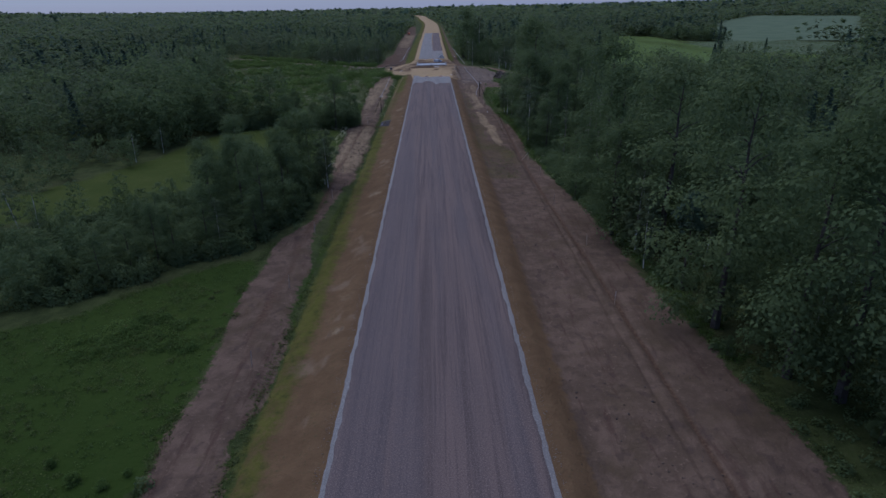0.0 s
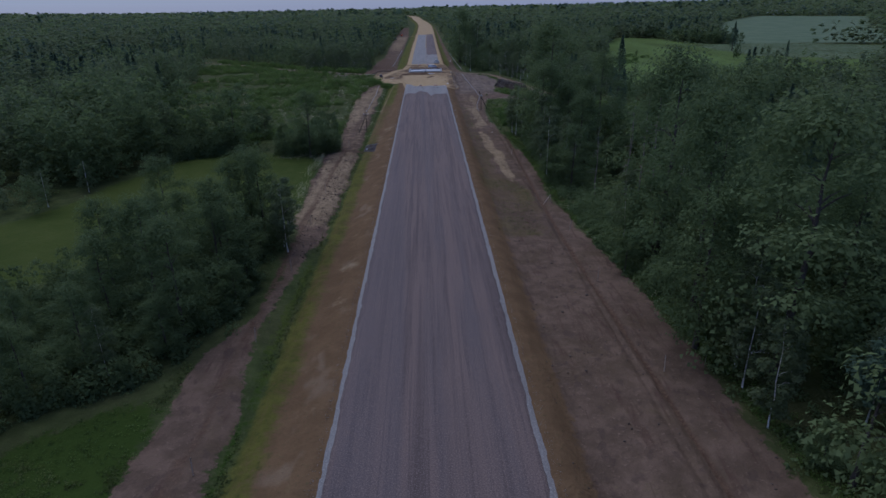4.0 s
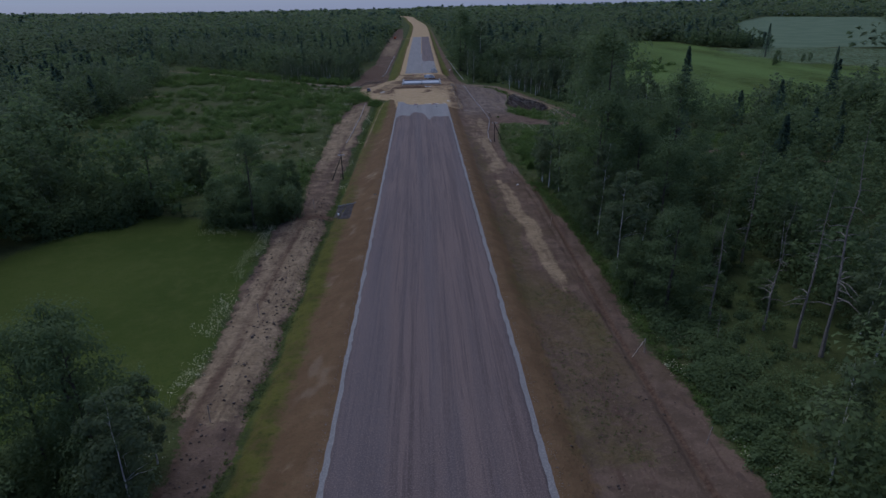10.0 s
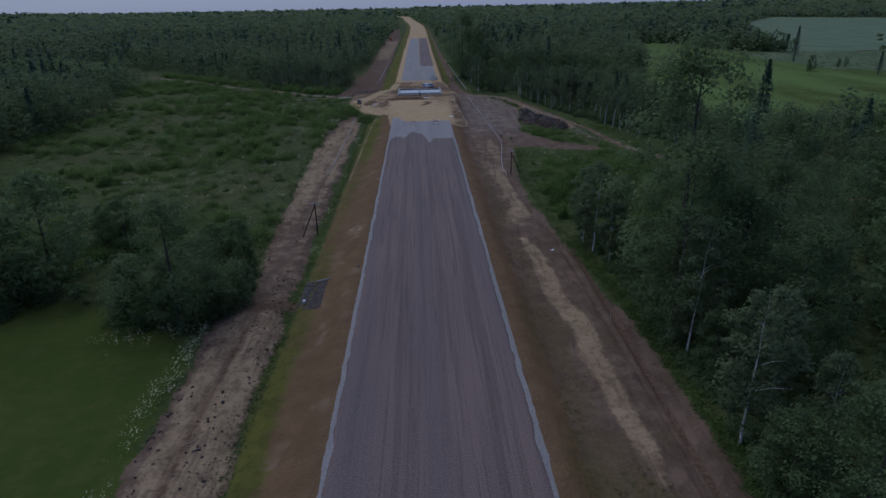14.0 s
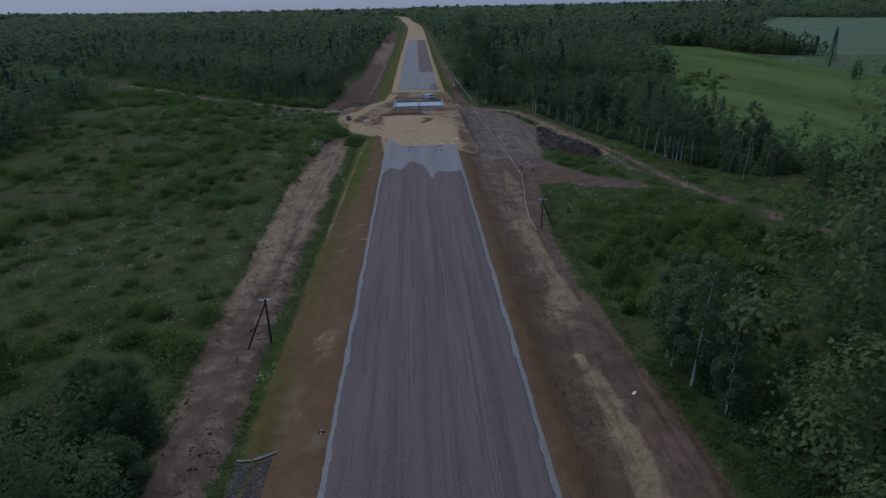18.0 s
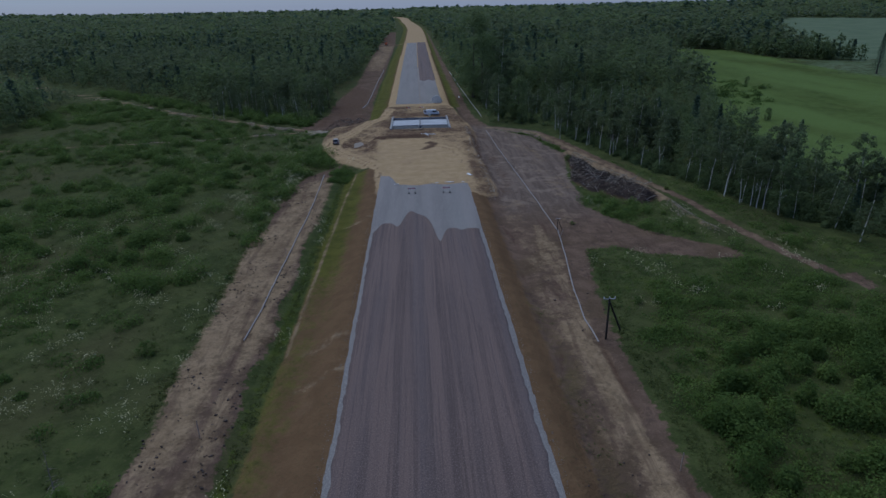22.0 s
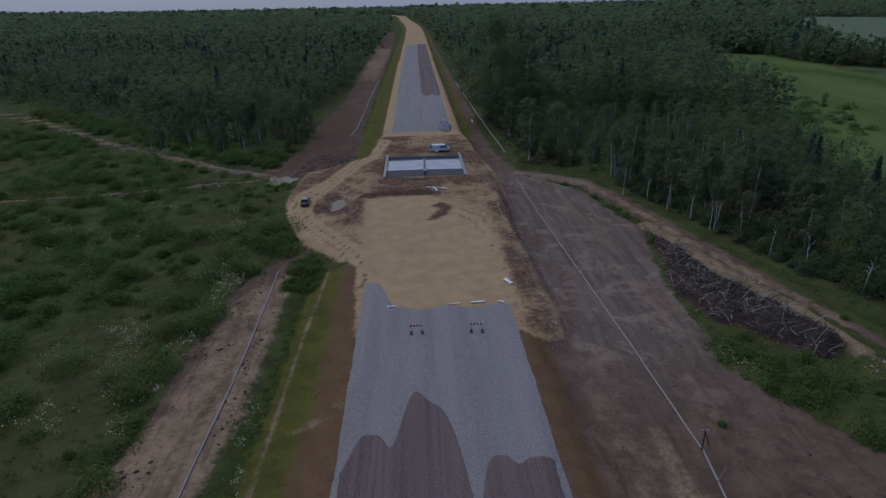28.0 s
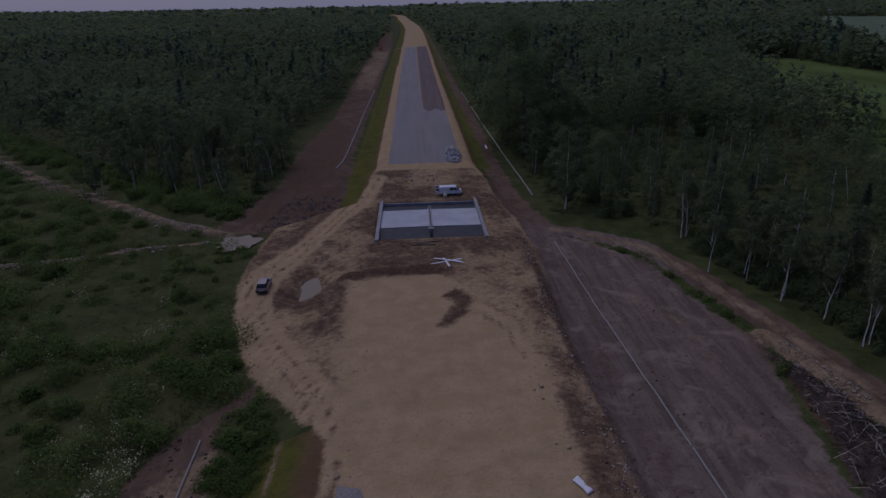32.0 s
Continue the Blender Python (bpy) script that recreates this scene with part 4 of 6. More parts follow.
def scatter(x0, x1, y0, y1, gap, rng):
    xs, ys = np.meshgrid(np.arange(x0, x1, gap), np.arange(y0, y1, gap))
    x = (xs + rng.uniform(-0.46, 0.46, xs.shape) * gap).ravel()
    y = (ys + rng.uniform(-0.46, 0.46, xs.shape) * gap).ravel()
    k = wooded(x, y)
    return x[k], y[k]


def kind_at(x, y, rng):
    """Spruce stands, birch edges and mixed wood."""
    s, b, r = vnoise(x, y, 60, 41), vnoise(x, y, 45, 42), rng.uniform(0, 1, np.shape(x))
    out = np.where(r < 0.05 + 0.3 * sstep(s, 0.55, 0.8), 2, np.where(r < 0.35 + 0.6 * sstep(b, 0.45, 0.75), 1, 0))
    out = np.where((x > 20) & (x < 112) & (y < 310), np.where(r < 0.12 * sstep(x, 58, 72), 2, np.where(r < 0.2, 1, 0)), out)
    out = np.where((x > 38) & (x < 135) & (y >= 310) & (y < 530), np.where(r < 0.04, 2, np.where(r < 0.5, 1, 0)), out)
    out = np.where((x < -50) & (y < 330), np.where(r < 0.03, 2, np.where(r < 0.2, 1, 0)), out)
    return np.where((x < -20) & (y < 240) & (x > -70), np.where(r < 0.03, 1, 0), out)


def stature(x, y):
    """How tall the wood grows from place to place."""
    s = np.where((x < 0) & (y < 185), np.where(x < -40, 0.46, 0.56), np.where((x < -50) & (x > -130) & (y < 300), 1.25, 1.0))
    s = np.where(inside(x, y, BELT_A) & (to_line(x, y, MEADOW_L) < 9), 0.42, s)
    s = np.where((x < -24) & (x > -52) & (y > 185) & (y < 262), 0.72, s)
    s = np.where((x > 30) & (x < 125) & (y > 312) & (y < 500), np.where((x > 62) & (y < 420), 0.6, 0.54), s)
    s = np.where((x < 0) & (y > 420), 0.85, s)
    s = np.where((x > 20) & (x < 125) & (y < 312), np.where(y < 130, 1.0, np.where(y < 225, 0.9, 0.78)), s)
    s = np.where((x < -40) & (y > 425) & (to_line(x, y, DITCH_L) < 26), 0.5, s)
    return s * (0.8 + 0.5 * vnoise(x, y, 24, 44))


KINDS = ["broad", "birch", "spruce"]
rng = np.random.default_rng(11)
tx, ty = scatter(-110, 110, 20, 520, 6.6, rng)
# the bushy belt between the near meadows stands closer
bx, by = np.meshgrid(np.arange(-62, -26, 3.6), np.arange(84, 156, 3.6))
bx, by = (bx + rng.uniform(-1.5, 1.5, bx.shape)).ravel(), (by + rng.uniform(-1.5, 1.5, by.shape)).ravel()
k = inside(bx, by, BELT_A) & wooded(bx, by) & (to_line(bx, by, BELT_A) > 2.0)
tx, ty = np.concatenate([tx, bx[k]]), np.concatenate([ty, by[k]])
kd = kind_at(tx, ty, rng)
# a green rim without tall stems, and views on to the dead trees
rim = (tx > 20) & (tx < 35) & (ty > 128) & (ty < 172) & (rng.uniform(0, 1, len(tx)) > 0.15)
for sx, sy in ((44.2, 167), (38.1, 169.6), (47.6, 160.1), (36.9, 164.8), (38.5, 160.1)):
    rim |= (np.abs(tx - sx + 1.5) < 4.5) & (ty < sy + 1.5) & (ty > sy - 15)
tx, ty, kd = tx[~rim], ty[~rim], kd[~rim]
# the trees nearest to the cleared strip are things of their own
reach = np.abs(tx - np.where(tx < 0, -26, 27)) + 12 * (ty > 440) + np.where(ty < 35, 8, 0)
order = np.argsort(reach + rng.uniform(0, 5, len(tx)))
NEAR = order[:285]
for i in NEAR:
    k = KINDS[kd[i]]
    s = (rng.uniform(1.05, 1.4) if rng.uniform() < 0.35 else rng.uniform(0.62, 1.0)) * float(stature(tx[i], ty[i]))
    s = min(s, 0.68) if tx[i] < -20 and ty[i] < 185 else s
    plant(k, tx[i], ty[i], s, rng.uniform(0, 6.28), int(rng.integers(0, 9)), rng.uniform(0.9, 1.12))


def wood(name, x, y, kinds, count, size, rng, label, stems=False, low=1.0, wide=1.0, up=0.0):
    """Many trees joined into one mesh of leaf sprays, one for each kind of leaf."""
    for code, kind in enumerate(KINDS):
        sel = np.nonzero(kinds == code)[0]
        if len(sel) == 0:
            continue
        vs = []
        bank = []
        for j in range(9):
            h = {"broad": 14, "birch": 15.5, "spruce": 15.5}[kind] * rng.uniform(0.75, 1.15)
            w = {"broad": 4.6, "birch": 3.7, "spruce": 2.9}[kind] * rng.uniform(0.85, 1.2) * wide
            c, n = crown_points(kind, h, w, count, rng)
            bank.append(quad_cloud(c, n + np.array([0, 0, up]), size, rng, 0.5 if up == 0 else 0.3)[0])
        z, tall = height(x[sel], y[sel]), stature(x[sel], y[sel])
        for j, i in enumerate(sel):
            a, s = rng.uniform(0, 6.283), rng.uniform(0.68, 1.28) * low * tall[j]
            ca, sa = math.cos(a) * s, math.sin(a) * s
            b = bank[j % 9]
            vs.append(np.stack([b[:, 0] * ca - b[:, 1] * sa + x[i], b[:, 0] * sa + b[:, 1] * ca + y[i], b[:, 2] * s + z[j]], 1))
        v = np.concatenate(vs)
        ob = new(name, cloud_mesh(name, v, np.arange(len(v)).reshape(-1, 3), LEAVES[kind]))
        tagged(ob, label, "woodland", kind="stuff")
    if stems:
        sel = np.nonzero(kinds == 1)[0]
        bm = bmesh.new()
        for i in sel:
            z0 = float(height(x[i], y[i]))
            l = rng.normal(0, 0.6, 2)
            tube(bm, [(x[i], y[i], z0 - 0.2), (x[i] + l[0] * 0.5, y[i] + l[1] * 0.5, z0 + 4), (x[i] + l[0], y[i] + l[1], z0 + 8)], [0.1, 0.07, 0.03], 4)
        me = bpy.data.meshes.new("birch_stems")
        bm.to_mesh(me)
        bm.free()
        me.materials.append(BIRCH)
        tagged(new("birch_stems", me), "white birch stems inside the wood", "woodland", kind="stuff")


rest = np.setdiff1d(np.arange(len(tx)), NEAR)
rest = rest[(np.abs(tx[rest]) < 0.8 * ty[rest] + 28) & (np.abs(tx[rest]) < 90)]
wood("near_wood", tx[rest], ty[rest], kd[rest], 900, 0.34, rng, "dense mixed wood of birch, spruce and alder", True)
qx, qy = scatter(-230, 230, 40, 720, 6.0, rng)
k = ~((np.abs(qx) < 90) & (qy < 520)) & (np.abs(qx) < 0.8 * qy + 30)
qx, qy = qx[k], qy[k]
kq = kind_at(qx, qy, rng)
k = (np.abs(qx) < 150) & (qy < 460) & (qy > 150)
wood("side_wood", qx[k], qy[k], kq[k], 380, 0.46, rng, "mixed wood of birch and alder beside the clearings", False, wide=1.15, up=0.3)
k = ~k
wood("middle_wood", qx[k], qy[k], kq[k], 120, 0.75, rng, "mixed forest of birch and spruce stands", False, wide=1.2, up=0.5)
# the woods go on beside and behind the flight
ox, oy = scatter(-235, 235, -70, 330, 7.4, rng)
k = (np.abs(ox) > np.maximum(0.8 * oy + 28, 38))
ox, oy = ox[k], oy[k]
wood("outer_wood", ox, oy, kind_at(ox, oy, rng), 60, 1.1, rng, "mixed forest of birch and spruce beside the road", False, wide=1.2)
mx, my = scatter(-440, 440, 60, 1080, 7.6, rng)
k = ~((np.abs(mx) < 230) & (my < 720)) & (np.abs(mx) < 0.8 * my + 40)
mx, my = mx[k], my[k]
wood("mid_wood", mx, my, kind_at(mx, my, rng), 34, 1.6, rng, "mixed forest with birch and spruce stands", False, wide=1.25, up=0.8)
fx, fy = scatter(-1900, 1900, 100, 2200, 12, rng)
k = ~((np.abs(fx) < 440) & (fy < 1080)) & (np.abs(fx) < 0.85 * fy + 60)
fx, fy = fx[k], fy[k]
wood("far_forest", fx, fy, kind_at(fx, fy, rng), 12, 3.4, rng, "wide dark forest reaching to the horizon", False, wide=2.0, up=1.2)
hx, hy = scatter(-3900, 3900, 2200, 4700, 34, rng)
k = np.abs(hx) < 0.85 * hy + 60
hx, hy = hx[k], hy[k]
wood("horizon_forest", hx, hy, kind_at(hx, hy, rng), 8, 7.5, rng, "dark forest along the horizon", False, low=1.5, wide=4.0, up=1.5)

# ---- built things ----
def paint(name, col, rough=0.45, metal=0.0, worn=0.12):
    """Painted or moulded surface with a little dust and wear."""
    m, nt, p = new_mat(name)
    v = coords(nt)
    d = step_n(nt, noise_n(nt, v, 3.0, 4, 0.6), 0.45, 0.75)
    plug(nt, p.inputs["Base Color"], mix_c(nt, math_n(nt, "MULTIPLY", d, worn), col, (0.28, 0.22, 0.17)))
    plug(nt, p.inputs["Roughness"], math_n(nt, "ADD", math_n(nt, "MULTIPLY", d, 0.3), rough))
    p.inputs["Metallic"].default_value = metal
    return m


WHITE_PAINT = paint("white_car_paint", (0.78, 0.78, 0.79), 0.3)
SILVER_PAINT = paint("brown_grey_car_paint", (0.3, 0.265, 0.245), 0.35, 0.2, 0.25)
GLASS = paint("tinted_glass", (0.015, 0.018, 0.02), 0.08, 0.0, 0.05)
RUBBER = paint("black_rubber", (0.025, 0.025, 0.025), 0.8)
STEEL = paint("zinc_steel", (0.45, 0.45, 0.46), 0.4, 0.9)
RED = paint("red_paint", (0.55, 0.05, 0.04), 0.5)
ORANGE = paint("orange_machine_paint", (0.6, 0.13, 0.04), 0.5)
WHITE_PLASTIC = paint("white_plastic", (0.74, 0.74, 0.76), 0.5)
PIPE_MAT = paint("dull_plastic_pipe", (0.29, 0.255, 0.24), 0.5, 0, 0.25)
LAMP_RED = paint("red_lamp_glass", (0.35, 0.02, 0.02), 0.2)
LAMP_CLEAR = paint("clear_lamp_glass", (0.6, 0.6, 0.6), 0.15)
TARRED = grain("tarred_pole_wood", (0.035, 0.028, 0.024), (0.06, 0.05, 0.042), (0.025, 0.02, 0.018), 1.5, 9, 0.9, 0.3)
STAKE = grain("pale_stake_wood", (0.42, 0.33, 0.25), (0.52, 0.43, 0.34), (0.3, 0.23, 0.18), 1.5, 9, 0.9, 0.2)
PLANK = grain("sawn_plank", (0.2, 0.13, 0.085), (0.28, 0.2, 0.13), (0.13, 0.09, 0.06), 1.5, 9, 0.9, 0.2)
ROCK = grain("pale_rubble", (0.42, 0.41, 0.41), (0.55, 0.53, 0.51), (0.28, 0.27, 0.27), 0.9, 5, 0.9, 0.4)
RIPRAP = grain("grey_stone", (0.135, 0.112, 0.105), (0.215, 0.182, 0.170), (0.08, 0.066, 0.062), 1.2, 6, 0.9, 0.3)
CLOD = grain("dark_soil_clods", (0.075, 0.055, 0.045), (0.11, 0.085, 0.07), (0.05, 0.038, 0.032), 0.8, 5, 0.95, 0.4)
BAG = paint("pale_sack_cloth", (0.68, 0.65, 0.52), 0.85)


def box(bm, x0, y0, z0, x1, y1, z1, bevel=0.0):
    r = bmesh.ops.create_cube(bm, size=1.0, matrix=Matrix.Translation(((x0 + x1) / 2, (y0 + y1) / 2, (z0 + z1) / 2)) @ Matrix.Diagonal((x1 - x0, y1 - y0, z1 - z0, 1)))
    if bevel:
        es = list({e for v in r["verts"] for e in v.link_edges})
        bmesh.ops.bevel(bm, geom=es, offset=bevel, segments=2, affect="EDGES", profile=0.6)
    return bm


def prism(bm, outline, y0, y1, taper=None):
    """An outline in x and z pulled from y0 to y1; taper(x, z) gives how far each side draws in."""
    a = [bm.verts.new((x, y0 + (taper(x, z) if taper else 0), z)) for x, z in outline]
    b = [bm.verts.new((x, y1 - (taper(x, z) if taper else 0), z)) for x, z in outline]
    n = len(outline)
    bm.faces.new(a)
    bm.faces.new(b[::-1])
    for i in range(n):
        bm.faces.new((a[i], b[i], b[(i + 1) % n], a[(i + 1) % n]))
    bmesh.ops.recalc_face_normals(bm, faces=bm.faces)
    return bm


def rod(a, b, r, sides=8, r2=None):
    bm = bmesh.new()
    tube(bm, [a, b], [r, r if r2 is None else r2], sides)
    return bm


def wheel_set(root, xs, half, r=0.33, w=0.22):
    for x in xs:
        for s in (-1, 1):
            bm = bmesh.new()
            bmesh.ops.create_cone(bm, cap_ends=True, segments=18, radius1=r, radius2=r, depth=w, matrix=Matrix.Translation((x, s * (half - w / 2), r)) @ Matrix.Rotation(radians(90), 4, "X"))
            bmesh.ops.bevel(bm, geom=[e for e in bm.edges if e.calc_face_angle(0) > 1], offset=0.04, segments=2, affect="EDGES")
            wh = part("wheel", bm, RUBBER, root, "black rubber tyre")
            bm = bmesh.new()
            bmesh.ops.create_cone(bm, cap_ends=True, segments=14, radius1=r * 0.62, radius2=r * 0.5, depth=0.05, matrix=Matrix.Translation((x, s * (half + 0.012), r)) @ Matrix.Rotation(radians(-90 * s), 4, "X"))
            part("rim", bm, STEEL, wh, "grey metal rim")


def van():
    """White panel van; front towards +x, wheels on z = 0."""
    root = tagged(new("van"), "white panel van parked on sand with rear doors open", "van")
    half = 0.97
    line = [(-2.45, 0.42), (-2.5, 1.1), (-2.42, 1.86), (-2.2, 1.96), (1.0, 1.98), (1.28, 1.9), (2.02, 1.22), (2.42, 1.06), (2.52, 0.8), (2.5, 0.4)]
    bm = prism(bmesh.new(), line, -half, half, lambda x, z: 0.14 * max(0, (z - 1.05) / 0.9))
    bmesh.ops.bevel(bm, geom=list(bm.edges), offset=0.05, segments=2, affect="EDGES")
    body = part("body", bm, WHITE_PAINT, root)
    bm = bmesh.new()
    vs = [bm.verts.new(p) for p in ((1.34, -0.78, 1.85), (1.34, 0.78, 1.85), (1.99, 0.86, 1.27), (1.99, -0.86, 1.27))]
    bm.faces.new(vs)
    bmesh.ops.solidify(bm, geom=bm.faces[:], thickness=0.03)
    part("windscreen", bm, GLASS, body, "dark windscreen")
    for s in (-1, 1):
        for x0, x1, cut in ((0.75, 1.62, 0.45), (-0.15, 0.66, 0.0)):
            bm = bmesh.new()
            out = [(x0, 1.27), (x0, 1.72), (x1 - cut, 1.72), (x1, 1.27)]
            vs = [bm.verts.new((x, s * (half - 0.14 * max(0, (z - 1.05) / 0.9) + 0.012), z)) for x, z in out]
            bm.faces.new(vs)
            bmesh.ops.solidify(bm, geom=bm.faces[:], thickness=0.02)
            part("side_window", bm, GLASS, body, "dark side window")
        part("mirror", box(bmesh.new(), 1.5, s * 1.0 - 0.1, 1.2, 1.62, s * 1.0 + 0.1, 1.44, 0.03), RUBBER, body, "black wing mirror")
        part("headlight", box(bmesh.new(), 2.34, s * 0.72 - 0.14, 0.78, 2.5, s * 0.72 + 0.14, 0.98, 0.03), LAMP_CLEAR, body)
        part("tail_light", box(bmesh.new(), -2.53, s * 0.88 - 0.06, 0.9, -2.4, s * 0.88 + 0.06, 1.3, 0.02), LAMP_RED, body)
        part("sill", box(bmesh.new(), -1.2, s * 0.95 - 0.04, 0.3, 1.2, s * 0.95 + 0.04, 0.46, 0.02), RUBBER, body)
        m = Matrix.Translation((-2.47, s * 0.9, 0)) @ Matrix.Rotation(s * radians(-80), 4, "Z")
        bm = box(bmesh.new(), -0.03, -0.86 if s > 0 else 0.0, 0.45, 0.03, 0.0 if s > 0 else 0.86, 1.88, 0.02)
        bm.transform(m)
        door = part("rear_door", bm, WHITE_PAINT, root, "open white rear door")
        bm = box(bmesh.new(), -0.045, -0.72 if s > 0 else 0.14, 1.22, 0.045, -0.14 if s > 0 else 0.72, 1.7, 0.01)
        bm.transform(m)
        part("door_window", bm, GLASS, door, "dark rear window")
    # Black panel across the closed rear paints the shade of an open load space.
    part("load_bay", box(bmesh.new(), -2.56, -0.74, 0.5, -2.44, 0.74, 1.76), RUBBER, root, "black panel painted as the shade inside the load space")
    part("bumper", box(bmesh.new(), 2.4, -0.93, 0.3, 2.6, 0.93, 0.56, 0.05), RUBBER, root)
    wheel_set(root, (-1.55, 1.6), half)
    return root


def car():
    root = tagged(new("car"), "brown-grey dusty estate car on the sandy detour track", "car")
    half = 0.9
    line = [(-2.2, 0.38), (-2.28, 0.62), (-2.2, 0.98), (2.0 - 0.95, 1.0), (1.9, 0.86), (2.2, 0.7), (2.24, 0.36)]
    bm = prism(bmesh.new(), line, -half, half, lambda x, z: 0.07 if z > 0.8 else 0.0)
    bmesh.ops.bevel(bm, geom=list(bm.edges), offset=0.06, segments=2, affect="EDGES")
    body = part("body", bm, SILVER_PAINT, root)
    cab = [(-2.1, 0.96), (-1.78, 1.44), (-1.5, 1.5), (0.05, 1.52), (0.32, 1.46), (1.08, 0.96)]
    bm = prism(bmesh.new(), cab, -0.8, 0.8, lambda x, z: 0.2 * (z - 0.96) / 0.56)
    bmesh.ops.bevel(bm, geom=list(bm.edges), offset=0.03, segments=2, affect="EDGES")
    part("window_band", bm, GLASS, body, "dark car windows")
    part("roof", box(bmesh.new(), -1.66, -0.63, 1.47, 0.22, 0.63, 1.545, 0.03), SILVER_PAINT, body, "pale reflecting car roof")
    for s in (-1, 1):
        part("roof_rail", rod((-1.5, s * 0.58, 1.58), (0.1, s * 0.58, 1.58), 0.025, 6), STEEL, body)
        part("pillar", rod((-0.65, s * 0.815, 0.97), (-0.65, s * 0.63, 1.5), 0.04, 6), SILVER_PAINT, body)
        part("tail_light", box(bmesh.new(), -2.3, s * 0.72 - 0.12, 0.72, -2.18, s * 0.72 + 0.12, 0.94, 0.02), LAMP_RED, body, "red tail light")
        part("headlight", box(bmesh.new(), 2.0, s * 0.66 - 0.16, 0.62, 2.2, s * 0.66 + 0.16, 0.76, 0.02), LAMP_CLEAR, body)
        part("mirror", box(bmesh.new(), 0.75, s * 0.96 - 0.08, 0.96, 0.87, s * 0.96 + 0.08, 1.1, 0.02), RUBBER, body)
    part("bumper", box(bmesh.new(), -2.32, -0.84, 0.34, -2.2, 0.84, 0.58, 0.03), RUBBER, root)
    part("plate", box(bmesh.new(), -2.335, -0.26, 0.6, -2.315, 0.26, 0.71), WHITE_PLASTIC, body, "pale blank number plate")
    wheel_set(root, (-1.35, 1.35), half)
    return root


v = van()
v.matrix_basis = pose(4.95, 449.7, float(height(4.95, 449.7)) + 0.02, 0, 0, 1)
c = car()
c.matrix_basis = pose(-26.8, 406.9, float(height(-26.8, 406.9)) + 0.03, 0, 0, 93)


def bridge():
    """Deck slab of a small bridge, with kerb beams, membrane strips and a median."""
    root = tagged(new("bridge_deck"), "pale concrete bridge deck with black membrane strips, kerb beams", "bridge")
    x0, x1, y0, y1 = -9.75, 9.65, 424.3, 444.3
    for a, b in ((x0, -0.3), (0.25, x1)):
        bm = bmesh.new()
        prof = [(a, 0.02), (b, 0.1)] if b < 0 else [(a, 0.1), (b, 0.02)]
        out = [(prof[0][0], -0.5), (prof[1][0], -0.5), (prof[1][0], prof[1][1]), (prof[0][0], prof[0][1])]
        prism(bm, out, 429.7, 439.6)
        part("slab", bm, CONCRETE, root, "pale grey protective concrete slab")
        for ya, yb, drop in ((y0, 429.55, -0.55), (439.75, y1, -0.55)):
            bm = bmesh.new()
            lo, hi = (drop, -0.05) if ya == y0 else (-0.05, drop)
            vs = [(a, ya, lo), (b, ya, lo), (b, yb, hi), (a, yb, hi)]
            top = [bm.verts.new(p) for p in vs]
            bot = [bm.verts.new((p[0], p[1], -1.4)) for p in vs]
            bm.faces.new(top)
            bm.faces.new(bot[::-1])
            for i in range(4):
                bm.faces.new((top[i], bot[i], bot[(i + 1) % 4], top[(i + 1) % 4]))
            bmesh.ops.recalc_face_normals(bm, faces=bm.faces)
            part("membrane_strip", bm, BITUMEN, root, "black bitumen membrane on the approach slab")
    for x in (x0 - 0.45, x1 + 0.05):
        kerb = part("kerb_beam", box(bmesh.new(), x, 422.6, -1.2, x + 0.4, 445.6, 0.45, 0.04), CONCRETE_DARK, root, "grey concrete kerb beam")
        xr = x - 0.32 if x < 0 else x + 0.45
        part("ledge", box(bmesh.new(), xr, 423.0, -1.3, xr + 0.27, 445.2, 0.2, 0.03), CONCRETE_DARK, kerb)
        for k in range(8):
            yy = 423.4 + k * 3.1
            part("rebar_loop", rod((x + 0.2, yy, 0.4), (x + 0.2, yy, 0.62), 0.03, 5), STEEL, kerb)
    for x in (-0.28, 0.05):
        part("median_kerb", box(bmesh.new(), x, 428.6, -0.5, x + 0.17, 441.4, 0.32, 0.03), CONCRETE_DARK, root, "grey median kerb")
    part("median_block", box(bmesh.new(), -0.55, 427.9, -0.9, 0.5, 428.55, 0.25, 0.05), CONCRETE_DARK, root)
    part("end_wall", box(bmesh.new(), x0, y1 + 0.02, -1.4, x1, y1 + 0.3, 0.02, 0.02), CONCRETE_DARK, root)
    part("end_wall", box(bmesh.new(), x0, y0 - 0.3, -1.4, x1, y0 - 0.02, -0.3, 0.02), BITUMEN, root)
    part("underside", box(bmesh.new(), x0, y0, -2.3, x1, y1, -1.42), CONCRETE_DARK, root)
    return root


bridge()


def barrier():
    root = tagged(new("road_barrier"), "red and white striped road barrier on rubber feet", "barrier", "road barriers closing the road")
    for k in range(8):
        a = -0.85 + k * 0.2125
        for z in (0.98,):
            part("board_stripe", box(bmesh.new(), a, -0.02, z, a + 0.2125, 0.02, z + 0.3), RED if k % 2 == 0 else WHITE_PLASTIC, root)
    for s in (-0.72, 0.72):
        part("post", box(bmesh.new(), s - 0.025, 0.022, 0.1, s + 0.025, 0.06, 1.3), STEEL, root)
        part("foot", box(bmesh.new(), s - 0.17, -0.45, 0.0, s + 0.17, 0.4, 0.14, 0.03), RUBBER, root, "black rubber foot")
    return root


b = barrier()
b.matrix_basis = pose(-2.8, 348.3, 0.06, 0, 0, 3)
